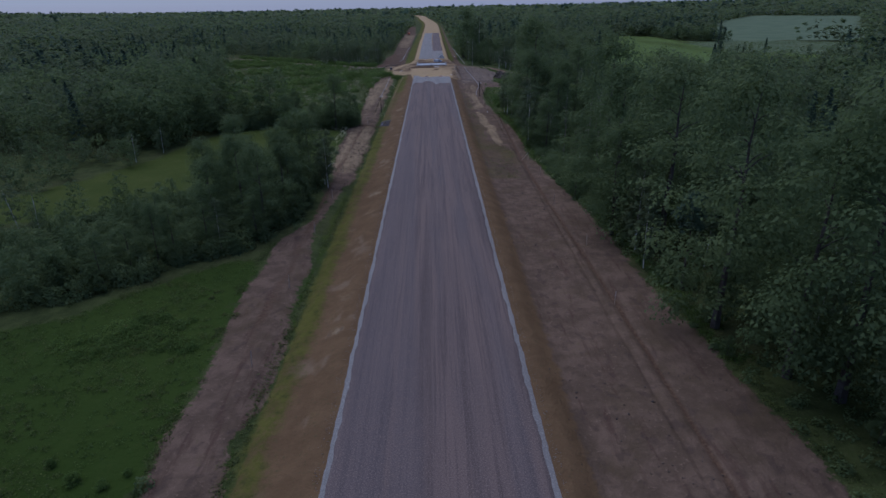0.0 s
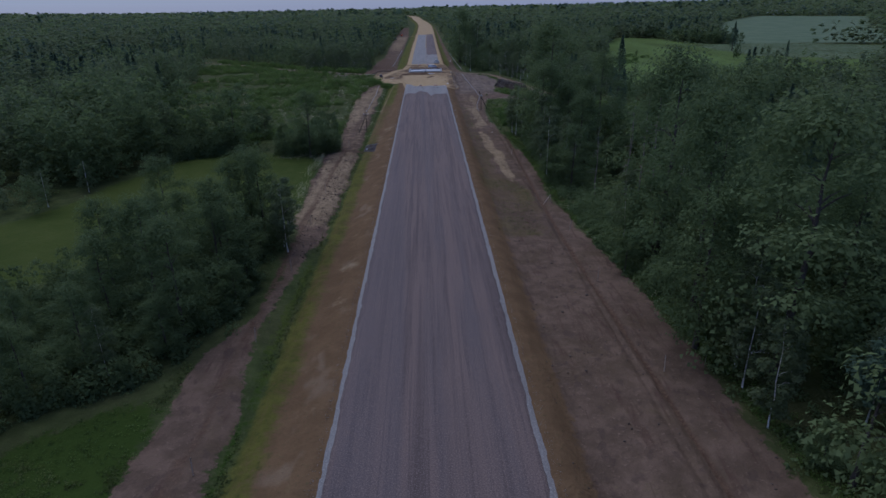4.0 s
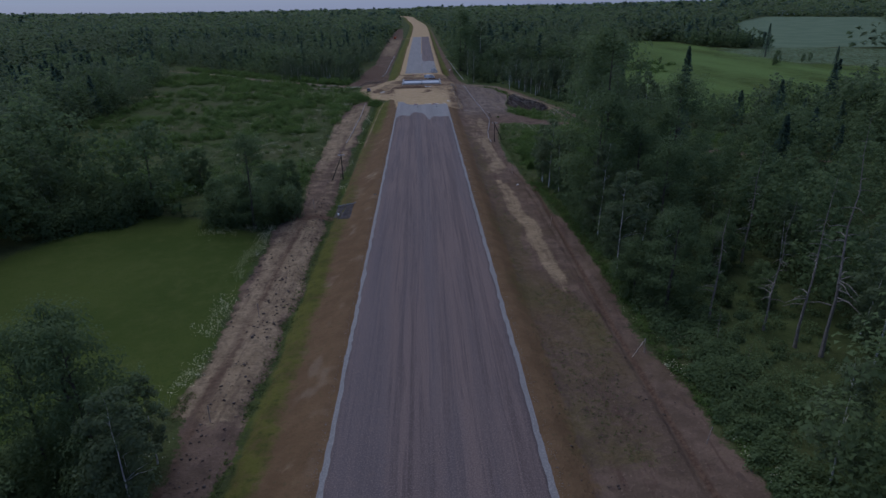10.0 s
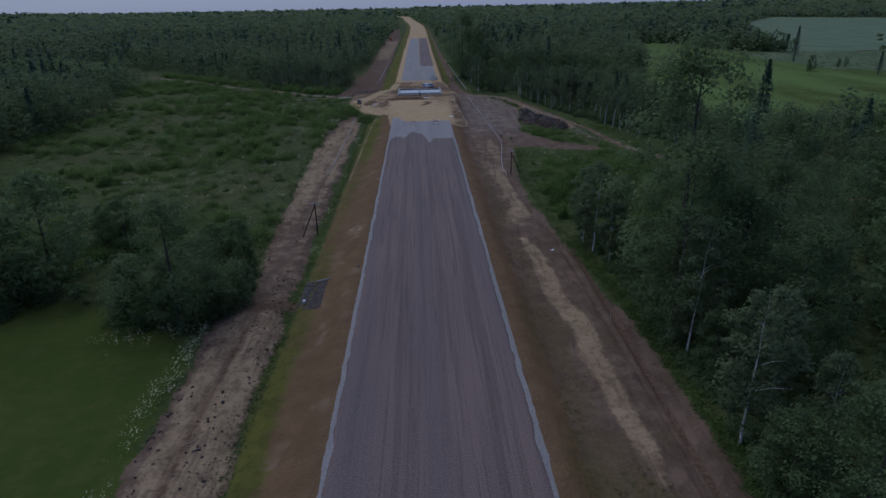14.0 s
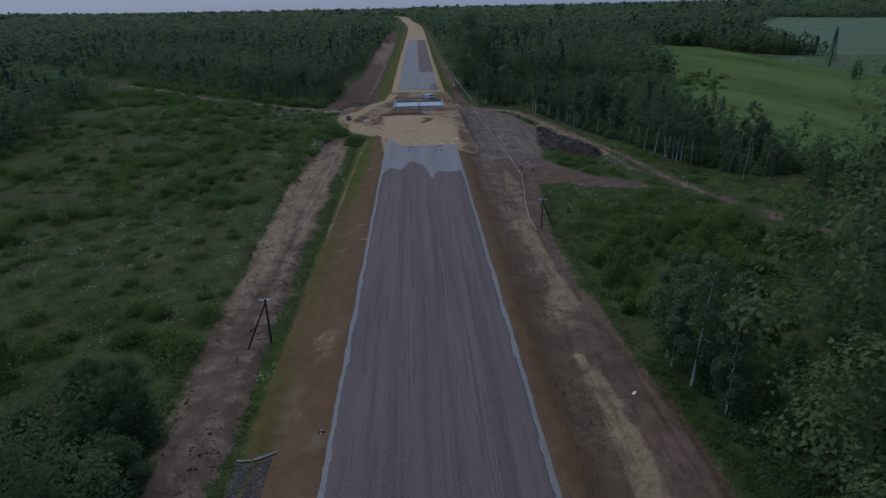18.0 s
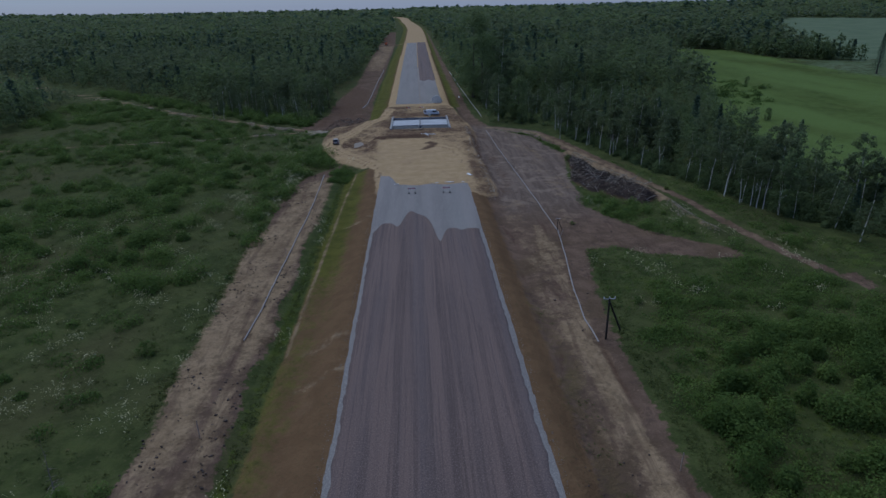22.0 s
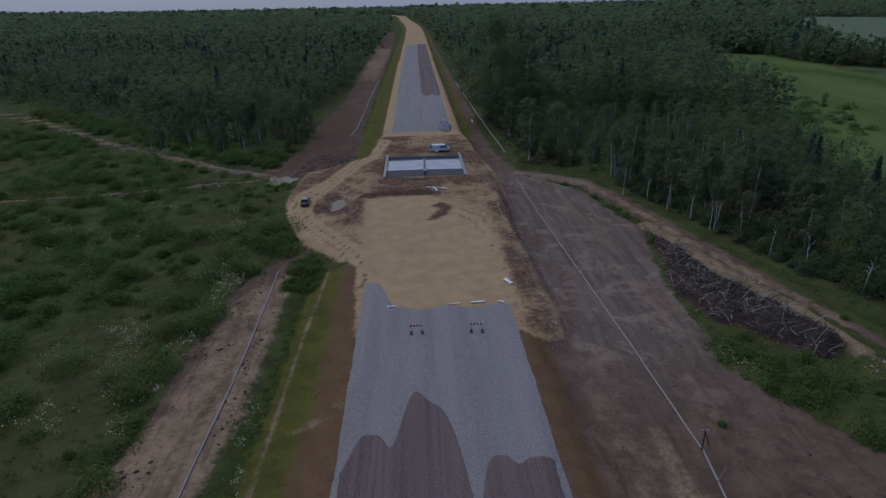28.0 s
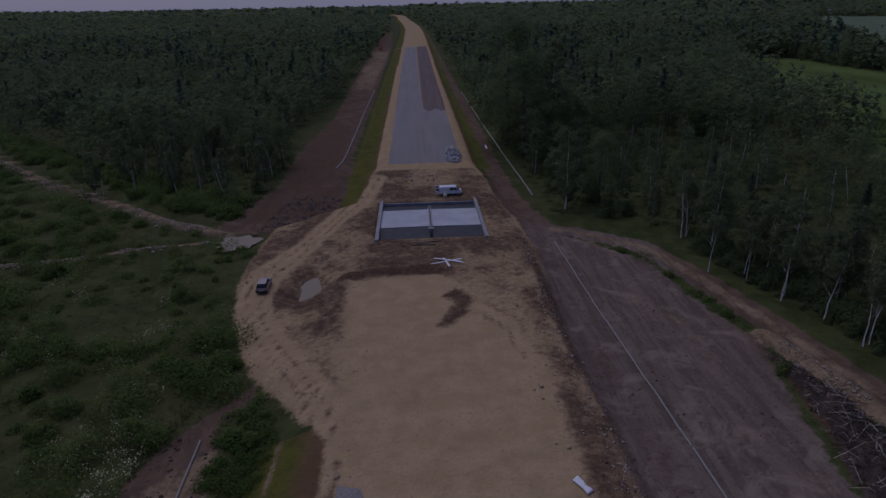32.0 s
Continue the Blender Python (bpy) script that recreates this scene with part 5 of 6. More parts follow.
for x, y, r in ((5.0, 348.1, -4), (-4.3, 461.3, 8), (0.9, 461.6, -3)):
    copy_thing(b, pose(x, y, 0.07 if y < 400 else 0.0, 0, 0, r))


def power_pole(h, foot):
    root = tagged(new("power_pole"), "dark tarred wooden pole with a slanting strut", "pole", "power poles beside the road")
    pole = part("pole", rod((0, 0, -0.4), (0, 0, h), 0.15, 10, 0.11), TARRED, root)
    part("strut", rod((foot[0], foot[1], -0.3), (0, 0, h - 0.35), 0.13, 8, 0.1), TARRED, root)
    arm = part("cross_arm", box(bmesh.new(), -0.8, -0.06, h - 0.12, 0.8, 0.06, h + 0.0, 0.01), STEEL, root, "pale metal cross arm")
    for x in (-0.72, 0.0, 0.72):
        bm = bmesh.new()
        tube(bm, [(x, 0, h), (x, 0, h + 0.08), (x, 0, h + 0.2), (x, 0, h + 0.26)], [0.03, 0.075, 0.07, 0.03], 8)
        part("insulator", bm, WHITE_PLASTIC, arm, "white insulator")
    part("bolt", rod((-0.2, 0, h - 0.5), (0.2, 0, h - 0.5), 0.02, 6), STEEL, pole)
    return root


def on_ground(x, y, lift=0.0, rz=0.0):
    return pose(x, y, float(height(x, y)) + lift, 0, 0, rz)


p = power_pole(6.4, (-2.8, -2.0, 0))
p.matrix_basis = on_ground(-21.2, 248.7)
p = power_pole(5.9, (2.7, 2.0, 0))
p.matrix_basis = on_ground(22.4, 286.3)
# Pole model shrunk as a stand-in for crossed stakes at the pipe's bend.
p = power_pole(7.0, (2.2, 1.5, 0))
p.matrix_basis = on_ground(25.2, 326.5)
p.scale = (0.5, 0.5, 0.36)


def stake():
    root = tagged(new("marker_stake"), "thin pale wooden marker stake in bare soil", "stake", "marker stakes along the strip")
    part("post", rod((0, 0, -0.3), (0.02, 0, 2.1), 0.05, 6), STAKE, root)
    part("cap", rod((0.02, 0, 1.98), (0.021, 0, 2.12), 0.056, 6), DEADWOOD, root, "weathered grey tip")
    return root


s = stake()
first = True
for x, y, tilt in ((-23.0, 83.9, 2), (26.0, 76.2, -3), (26.2, 123.3, 1), (-23.3, 130.2, -2), (-24.5, 175.3, 0), (24.4, 209.2, -4), (-24.6, 224.5, 5), (22.6, 248.9, 3), (-24.7, 270.8, -1), (22.4, 263.0, 2), (-24.6, 362.9, 4), (23.6, 367.4, -14), (-24.9, 316.9, -5), (24.7, 322.3, 12), (-23.4, 108.0, 3), (-23.9, 152.0, -3), (27.2, 98.0, 4), (-22.8, 62, 3), (27.0, 146, -6)):
    m = on_ground(x, y) @ pose(0, 0, 0, tilt * 0.6, tilt, 30 * tilt)
    if first:
        s.matrix_basis, first = m, False
    else:
        copy_thing(s, m)
fallen = tagged(new("broken_marker"), "pale broken stakes leaning together over a rut", "stake")
part("post", rod((0, 0, -0.2), (0.0, 0.1, 2.0), 0.055, 6), STAKE, fallen)
part("brace", rod((-1.8, -0.9, 0.0), (0.0, 0.1, 1.95), 0.045, 6), STAKE, fallen)
fallen.matrix_basis = on_ground(26.5, 162.4)


def pipe_run(points, r, label, joints=()):
    """A pipe lying along the ground, section by section."""
    root = tagged(new("pipe"), label, "pipe", "pipes along the strips")
    for (ax, ay), (bx, by) in zip(points, points[1:]):
        n = max(2, int(math.hypot(bx - ax, by - ay) / 3))
        bm = bmesh.new()
        pts = []
        for i in range(n + 1):
            x, y = ax + (bx - ax) * i / n + 0.03 * math.sin(i * 1.7 + ay), ay + (by - ay) * i / n
            pts.append((x, y, float(height(x, y)) + r * 0.9))
        tube(bm, pts, [r] * len(pts), 8)
        sec = part("pipe_section", bm, PIPE_MAT, root)
        x, y, z = pts[0]
        part("sleeve", rod((x, y - 0.25, z), (x, y + 0.25, z), r * 1.25, 8), PIPE_MAT, sec)
    return root


pipe_run([(-26.0, 373.0), (-25.5, 360.0), (-24.9, 342.0), (-24.9, 317.0), (-24.9, 306.0), (-24.9, 298.0), (-25.2, 290.0)], 0.105, "long dull grey plastic pipe lying along the dirt strip")
pipe_run([(22.6, 423.0), (23.4, 390.0), (24.0, 371.0), (24.7, 346.0), (25.3, 326.5), (23.9, 315.0), (21.9, 300.8), (21.1, 291.4), (21.4, 286.0)], 0.105, "long dull grey plastic pipe lying across bare soil")
pipe_run([(-24.2, 481.0), (-23.2, 489.0), (-23.0, 495.0), (-22.9, 554.0), (-22.4, 640.0)], 0.17, "pale pipe lying beyond the bridge")
pipe_run([(24.0, 452.0), (22.5, 520.0), (21.0, 620.0)], 0.15, "thin grey pipe along the wood's edge")


def board(a, b, w, thick, material, name, label, cat, z=None, group=""):
    a, b = Vector(a), Vector(b)
    d = b - a
    bm = box(bmesh.new(), -d.length / 2, -w / 2, 0, d.length / 2, w / 2, thick, min(w, thick) * 0.2)
    for vv in bm.verts:
        vv.co.z += 0.03 * math.sin(vv.co.x * 1.3)
    me = bpy.data.meshes.new(name)
    bm.to_mesh(me)
    bm.free()
    me.materials.append(material)
    ob = tagged(new(name, me), label, cat, group)
    mid = (a + b) / 2
    zz = float(height(mid.x, mid.y)) if z is None else z
    ob.matrix_basis = pose(mid.x, mid.y, zz + 0.01, 0, 0, math.degrees(math.atan2(d.y, d.x)))
    return ob


for k, (a, b, w) in enumerate((((-1.3, 411.6), (4.6, 413.6), 0.3), ((0.0, 414.0), (4.4, 412.2), 0.32), ((1.6, 413.8), (2.4, 410.2), 0.36), ((1.0, 413.2), (4.9, 411.3), 0.2))):
    board(a, b, w, 0.07, WHITE_PLASTIC, "white_board", "long white plastic strip crossed on the sand", "plank", 0.02 + 0.09 * k, "crossed white strips on the sand")
for k, (a, b) in enumerate((((-4.4, 421.4), (1.0, 421.9)), ((-3.9, 420.5), (0.6, 420.3)), ((-4.0, 420.9), (-0.5, 421.3)))):
    board(a, b, 0.26, 0.22, PLANK, "timber_beam", "brown timber beam lying before the bridge", "timber", None, "timber beams by the bridge")
board((-5.4, 420.3), (-5.0, 420.3), 0.35, 0.3, PLANK, "wood_block", "dark wooden block on the sand", "timber")


def film(name, x, y, lx, ly, rz, label):
    """Crumpled sheet lying on the ground."""
    n, m = 12, 7
    xs, ys = np.meshgrid(np.linspace(-lx / 2, lx / 2, n), np.linspace(-ly / 2, ly / 2, m))
    z = 0.05 + 0.16 * vnoise(xs + x, ys + y, 0.35, 61)
    xs = xs + 0.25 * (vnoise(xs + y, ys, 0.6, 62) - 0.5)
    ys = ys * (0.6 + 0.7 * vnoise(xs + 3 * x, ys * 0, 0.8, 63))
    idx = np.arange(n * m).reshape(m, n)
    q = np.stack([idx[:-1, :-1], idx[:-1, 1:], idx[1:, 1:], idx[1:, :-1]], -1).reshape(-1, 4)
    me = bpy.data.meshes.new(name)
    raw_mesh(me, np.stack([xs, ys, z], -1).reshape(-1, 3), q)
    me.materials.append(WHITE_PLASTIC)
    ob = tagged(new(name, me), label, "sheet", "white sheets on the ground")
    md = ob.modifiers.new("thick", "SOLIDIFY")
    md.thickness = 0.02
    ob.matrix_basis = pose(x, y, max(0.02, float(height(x, y))), 0, 0, rz)


film("white_sheet", 11.3, 362.6, 2.0, 0.65, -62, "crumpled white plastic sheet on sand")
film("white_sheet", -6.3, 355.8, 1.1, 0.35, 15, "torn white geotextile at the gravel edge")
film("white_sheet", 2.4, 355.9, 2.2, 0.2, 3, "white geotextile strip along the gravel edge")
film("white_sheet", 6.1, 356.2, 2.0, 0.3, 6, "white geotextile strip along the gravel edge")
film("white_sheet", 9.4, 356.0, 0.9, 0.35, -20, "torn white geotextile at the gravel edge")
film("white_sheet", 18.3, 494.5, 4.5, 0.4, 88, "white plastic strip on the verge")
film("white_sheet", 21.3, 231.5, 0.7, 0.35, 50, "torn white sheet on bare soil")


def sack():
    root = tagged(new("bulk_bag"), "pale tied bulk bag standing beside the van", "bag")
    bm = bmesh.new()
    tube(bm, [(0, 0, 0), (0, 0, 0.1), (0.02, 0, 0.5), (0, 0, 0.75), (0, 0.02, 0.92), (0, 0, 1.02)], [0.36, 0.45, 0.44, 0.3, 0.1, 0.16], 12)
    part("bag_body", bm, BAG, root)
    part("tie", rod((0, 0, 0.89), (0, 0, 0.94), 0.12, 10), PLANK, root)
    return root


sk = sack()
sk.matrix_basis = on_ground(4.6 - 0.9, 448.2)


def stone_bm(r, rng, flat=0.7):
    bm = bmesh.new()
    bmesh.ops.create_icosphere(bm, subdivisions=1, radius=r)
    for vv in bm.verts:
        vv.co = vv.co * rng.uniform(0.7, 1.2)
        vv.co.z *= flat
    return bm


STONES = []
for i in range(8):
    me = bpy.data.meshes.new("stone")
    bm = stone_bm(1.0, np.random.default_rng(300 + i), 0.65)
    bm.to_mesh(me)
    bm.free()
    me.materials.append(ROCK)
    STONES.append(me)


def rubble_heap(x, y, w, l, h, n, label):
    root = tagged(new("rubble_heap"), label, "heap")
    root.matrix_basis = pose(x, y, 0.04)
    rg = np.random.default_rng(77)
    for i in range(n):
        u, vv = rg.uniform(-1, 1), rg.uniform(-1, 1)
        if u * u + vv * vv > 1:
            u, vv = 0.6 * u, 0.6 * vv
        z = h * (1 - u * u - vv * vv) * rg.uniform(0.3, 1.0)
        o = new("stone", STONES[i % 8])
        o.parent = root
        sc = rg.uniform(0.22, 0.48)
        o.matrix_basis = Matrix.LocRotScale((u * w, vv * l, max(z, 0.12)), Euler(rg.uniform(0, 6, 3)), (sc * rg.uniform(0.7, 1.6), sc, sc * rg.uniform(0.7, 1.3)))


rubble_heap(7.9, 485.5, 2.2, 9.0, 2.1, 230, "pale heap of broken concrete on the gravel")


def riprap():
    """Stone apron of a culvert on the embankment's side, framed by concrete edging."""
    root = tagged(new("stone_apron"), "grey broken stone apron with concrete edging on embankment", "stone apron")
    rg = np.random.default_rng(78)
    bm = bmesh.new()
    for i in range(2100):
        x, y = rg.uniform(-19.7, -16.1), rg.uniform(217, 226.3)
        if (y < 219 and x < -18.8) or y > 226.3 - 0.45 * (1.9 - abs(x + 17.9)) or abs(x + 18 - 0.1 * (y - 222)) < 0.12:
            continue
        r = rg.uniform(0.05, 0.125)
        mm = Matrix.LocRotScale((x, y, float(height(x, y)) + 0.04), Euler(rg.uniform(0, 6, 3)), (r * rg.uniform(0.8, 1.4), r, r * 0.8))
        mm = [mm @ Vector(c) for c in ((1, 0, 0), (0, 1, 0), (-1, 0, 0), (0, -1, 0), (0, 0, 1), (0, 0, -1))]
        ring = [bm.verts.new(c) for c in mm]
        for a in range(4):
            bm.faces.new((ring[a], ring[(a + 1) % 4], ring[4]))
            bm.faces.new((ring[(a + 1) % 4], ring[a], ring[5]))
    st = part("rubble_fill", bm, RIPRAP, root, "grey loose stones")
    st["kind"] = "stuff"
    for a, b in (((-19.7, 226.6), (-18.1, 225.9)), ((-17.9, 225.9), (-15.8, 226.9))):
        n = 6
        pts = [(a[0] + (b[0] - a[0]) * i / n, a[1] + (b[1] - a[1]) * i / n) for i in range(n + 1)]
        bm = bmesh.new()
        tube(bm, [(x, y, float(height(x, y)) + 0.12) for x, y in pts], [0.11] * (n + 1), 6)
        part("edging", bm, CONCRETE_DARK, root, "pale concrete edging")
    part("outlet_lip", box(bmesh.new(), -18.8, 218.6, -1.6, -18.45, 219.0, -1.25, 0.04), WHITE_PLASTIC, root, "white outlet lip")


riprap()
drain = tagged(new("drain_outlet"), "small dark drain outlet at the road's edge", "drain")
part("pipe_mouth", rod((0.4, 0, 0), (-0.7, 0, -0.1), 0.3, 12), RUBBER, drain)
part("concrete_head", box(bmesh.new(), -0.4, -0.6, -0.5, 0.0, 0.6, 0.12, 0.05), CONCRETE_DARK, drain)
drain.matrix_basis = pose(-11.3, 227.7, -0.02)
drain.scale = (0.55, 0.55, 0.55)


def excavator():
    root = tagged(new("excavator"), "small red tracked excavator far down the strip", "excavator")
    for s in (-1, 1):
        tr = part("track", box(bmesh.new(), -1.7, s * 1.0 - 0.25, 0, 1.7, s * 1.0 + 0.25, 0.75, 0.2), RUBBER, root)
        part("track_frame", box(bmesh.new(), -1.3, s * 1.0 - 0.28, 0.25, 1.3, s * 1.0 + 0.28, 0.5, 0.05), STEEL, tr)
    part("body", box(bmesh.new(), -1.7, -1.2, 0.8, 1.3, 1.2, 1.7, 0.12), ORANGE, root)
    cab = part("cab", box(bmesh.new(), 0.1, 0.2, 1.7, 1.3, 1.15, 2.8, 0.1), ORANGE, root)
    part("cab_window", box(bmesh.new(), 0.25, 0.16, 1.95, 1.34, 1.2, 2.6, 0.05), GLASS, cab)
    part("boom", rod((1.2, -0.3, 1.5), (3.4, -0.3, 3.6), 0.22, 6), ORANGE, root)
    part("arm", rod((3.4, -0.3, 3.6), (4.6, -0.3, 1.4), 0.17, 6), ORANGE, root)
    part("bucket", box(bmesh.new(), 4.2, -0.8, 0.7, 5.0, 0.2, 1.5, 0.12), STEEL, root)
    return root


e = excavator()
e.matrix_basis = on_ground(-32.1, 914.5, 0, 80)


def barn(x, y, lx, ly, h, rz, label):
    root = tagged(new("farm_building"), label, "building", "farm buildings beyond the fields")
    part("wall", box(bmesh.new(), -lx / 2, -ly / 2, -1, lx / 2, ly / 2, h), WHITE_PLASTIC, root)
    bm = bmesh.new()
    prism(bm, [(-ly / 2 - 0.6, h + 0.01), (ly / 2 + 0.6, h + 0.01), (0, h + ly * 0.32)], -lx / 2 - 0.5, lx / 2 + 0.5)
    bm.transform(Matrix.Rotation(radians(90), 4, "Z"))
    part("roof", bm, CONCRETE_DARK, root, "grey pitched roof")
    for k in range(int(lx / 9)):
        xx = -lx / 2 + 4 + k * 9
        part("window", box(bmesh.new(), xx, -ly / 2 - 0.08, 1.4, xx + 2.2, -ly / 2 - 0.02, 2.8), GLASS, root)
    root.matrix_basis = on_ground(x, y, 0, rz)


barn(872, 1572, 70, 14, 5, 12, "long white farm building with a grey roof")
barn(960, 1610, 34, 12, 4.5, -8, "white farm building with a grey roof")


def pool(name, x, y, rx, ry, z, label, seed):
    bm = bmesh.new()
    n = 28
    ring = []
    for i in range(n):
        a = 6.28318 * i / n
        k = 0.55 + 0.8 * float(vnoise(math.cos(a) * 2.6 + seed, math.sin(a) * 2.6, 1.0, seed))
        ring.append(bm.verts.new((x + rx * k * math.cos(a), y + ry * k * math.sin(a), z)))
    bm.faces.new(ring)
    me = bpy.data.meshes.new(name)
    bm.to_mesh(me)
    bm.free()
    me.materials.append(WATER)
    tagged(new(name, me), label, "puddle", kind="structure")


pool("water_pond", -19.6, 407.5, 2.3, 6.6, float(height(-19.6, 407.5)) + 0.5, "muddy water standing in a sandy hollow", 3)
pool("water_puddle", -36.6, 428.2, 4.6, 3.6, float(height(-36.6, 428.2)) + 0.42, "brown water at the ditch's mouth", 4)

# ---- low growth, stones and clods ----
def sprays(name, xs, ys, hs, ws, count, size, material, label, cat, seed, lift=0.0):
    """Many low plants joined into one mesh of leaf sprays."""
    rg = np.random.default_rng(seed)
    n = len(xs)
    i = np.repeat(np.arange(n), count)
    d = rg.normal(size=(n * count, 3))
    d[:, 2] = np.abs(d[:, 2])
    d /= np.linalg.norm(d, axis=1)[:, None]
    k = rg.uniform(0.5, 1.0, n * count)[:, None]
    zs = height(xs, ys)
    c = np.stack([xs[i], ys[i], zs[i] + lift], 1) + d * k * np.stack([ws[i], ws[i], hs[i]], 1)
    v, q = quad_cloud(c, d + np.array([0, 0, 0.5]), size, rg, 0.5)
    return tagged(new(name, cloud_mesh(name, v, q, material)), label, cat, kind="stuff")


def fill(poly, n, rg, clump=0.0, size=12, seed=70):
    p = np.array(poly)
    lo, hi = p.min(0), p.max(0)
    x, y = rg.uniform(lo[0], hi[0], n * 4), rg.uniform(lo[1], hi[1], n * 4)
    k = inside(x, y, poly) & (vnoise(x, y, size, seed) > clump) & (to_line(x, y, TRACK_NE) > 3.2) & (to_line(x, y, BANK_L) > 2.4) & (to_line(x, y, BANK_W) > 1.8) & (to_line(x, y, PILE) > 1.5) & ~inside(x, y, PILE) & (to_line(x, y, SPOIL_LINE) > 2)
    for bad in (WORK_R, HAUL_L, SAND_PAD):
        k &= ~inside(x, y, bad)
    x, y = x[k][:n], y[k][:n]
    return x, y


def within(poly, n, rg, keep=0.0, size=5, seed=80):
    p = np.array(poly)
    lo, hi = p.min(0), p.max(0)
    x, y = rg.uniform(lo[0], hi[0], n * 4), rg.uniform(max(lo[1], 20), hi[1], n * 4)
    k = inside(x, y, poly) & (vnoise(x, y, size, seed) > keep)
    return x[k][:n], y[k][:n]


rg = np.random.default_rng(21)
# willow scrub in the wet meadows
x, y = fill(SCRUB_L, 520, rg, 0.4, 22, 71)
k = rg.uniform(0.45, 1.0, len(x))
sprays("scrub", x, y, 3.7 * k, rg.uniform(0.7, 1.1, len(x)) * 4.0 * k, 560, 0.18, BUSH, "tall rounded willow scrub in the wet meadow", "scrub", 30)
x, y = fill(SCRUB_L, 700, rg, 0.4, 15, 71)
sprays("scrub", x, y, rg.uniform(0.6, 1.8, len(x)), rg.uniform(0.9, 2.4, len(x)), 190, 0.145, BUSH, "dark green willow scrub in the wet meadow", "scrub", 31)
x, y = fill(SCRUB_R, 420, rg, 0.46, 12, 72)
sprays("scrub", x, y, rg.uniform(0.6, 2.0, len(x)), rg.uniform(1.0, 2.8, len(x)), 260, 0.14, BUSH, "green willow scrub and saplings", "scrub", 32)
# tall herbs and grass
x, y = fill(SCRUB_L, 9000, rg, 0.25, 7, 73)
sprays("tall_grass", x, y, rg.uniform(0.25, 0.6, len(x)), rg.uniform(0.3, 0.8, len(x)), 9, 0.12, HERB, "tall meadow grass and herbs", "grass", 33)
x, y = fill(SCRUB_R, 7500, rg, 0.2, 7, 74)
sprays("tall_grass", x, y, rg.uniform(0.25, 0.6, len(x)), rg.uniform(0.3, 0.8, len(x)), 9, 0.11, GRASS, "tall green grass and herbs", "grass", 34)
x, y = fill(MEADOW_NEAR, 2200, rg, 0.35, 6, 75)
sprays("tall_grass", x, y, rg.uniform(0.2, 0.5, len(x)), rg.uniform(0.3, 0.9, len(x)), 10, 0.1, GRASS, "lush green grass", "grass", 35)
# the grassy ditch at the embankment's foot
n = 3000
y = rg.uniform(25, 372, n)
x = rg.normal(-20.4, 0.5, n)
k = vnoise(x, y, 8, 76) > 0.3
sprays("ditch_grass", x[k], y[k], rg.uniform(0.1, 0.3, n)[k], rg.uniform(0.2, 0.5, n)[k], 8, 0.09, HERB, "rough grass in the ditch", "grass", 36)
# dense weeds at the ditch's head
x, y = within([(-24.2, 366), (-24.4, 377), (-21, 380), (-18, 374), (-18.6, 366)], 170, rg)
sprays("verge_weeds", x, y, rg.uniform(0.4, 1.3, len(x)), rg.uniform(0.5, 1.2, len(x)), 60, 0.11, BUSH, "dense green weeds at the head of the ditch", "weeds", 59)
# weedy rims of the cleared strips
y = rg.uniform(25, 430, 7000)
x = np.where(rg.uniform(0, 1, 7000) < 0.5, np.interp(y, [25, 46, 60, 89, 105, 116, 140, 168, 200, 224, 240, 278, 323, 368, 380], [-27, -27.5, -28.5, -30.5, -29.5, -25.5, -26, -28.6, -30.2, -27.8, -29.6, -31.2, -33, -31, -28]) - np.abs(rg.normal(0, 0.8, 7000)),
             np.interp(y, [25, 46, 60, 106, 136, 165, 180, 215, 244, 285, 318, 330, 430], [37.5, 36.5, 34.8, 33.1, 30.6, 27.5, 28, 27.6, 25, 24.2, 28.5, 29.5, 45]) + np.abs(rg.normal(0, 1.3, 7000)))
k = (y < 385) & ~((x > 0) & (y > 316)) & ((x > 0) | (vnoise(x, y, 7, 77) > 0.55))
sprays("verge_weeds", x[k], y[k], rg.uniform(0.15, 0.45, 7000)[k], rg.uniform(0.3, 0.8, 7000)[k], 10, 0.1, HERB, "weeds along the edge of the strip", "weeds", 37)
# thin weeds on the dark band beside the road
x, y = within([(13.4, 143), (23.5, 143), (24, 172), (18.4, 190), (17.6, 240), (17.2, 292), (14.6, 300), (13.6, 240)], 600, rg, 0.5, 6, 86)
sprays("strip_weeds", x, y, rg.uniform(0.08, 0.3, len(x)), rg.uniform(0.15, 0.5, len(x)), 9, 0.07, HERB, "thin weeds on bare soil beside the road", "weeds", 58)
# undergrowth at the wood's edge
ux, uy = scatter(-110, 110, 20, 500, 3.2, rg)
near_edge = ((np.abs(ux) < 62) | (uy > 430)) & (np.abs(ux) < 0.8 * uy + 28)
ux, uy = ux[near_edge], uy[near_edge]
sprays("undergrowth", ux, uy, rg.uniform(0.5, 1.9, len(ux)), rg.uniform(0.8, 1.7, len(ux)), 70, 0.19, LEAF, "dense green undergrowth below the trees", "undergrowth", 38)
# low bushes on the rim where no tall trees stand
n = 640
y = rg.uniform(118, 240, n)
x = 30.0 + np.abs(rg.normal(0, 5.5, n))
k = ~inside(x, y, WORK_R) & (x < 46)
x, y = x[k], y[k]
tall = rg.gamma(2.2, 0.8, len(x)) * (0.45 + 0.55 * sstep(x, 29, 34)) + 0.25
sprays("undergrowth", x, y, np.minimum(tall, 5.0), 0.7 + 0.4 * np.minimum(tall, 5.0), 220, 0.15, LEAF, "dark green undergrowth and saplings on the cleared rim", "undergrowth", 48)
n = 900
y = rg.uniform(60, 240, n)
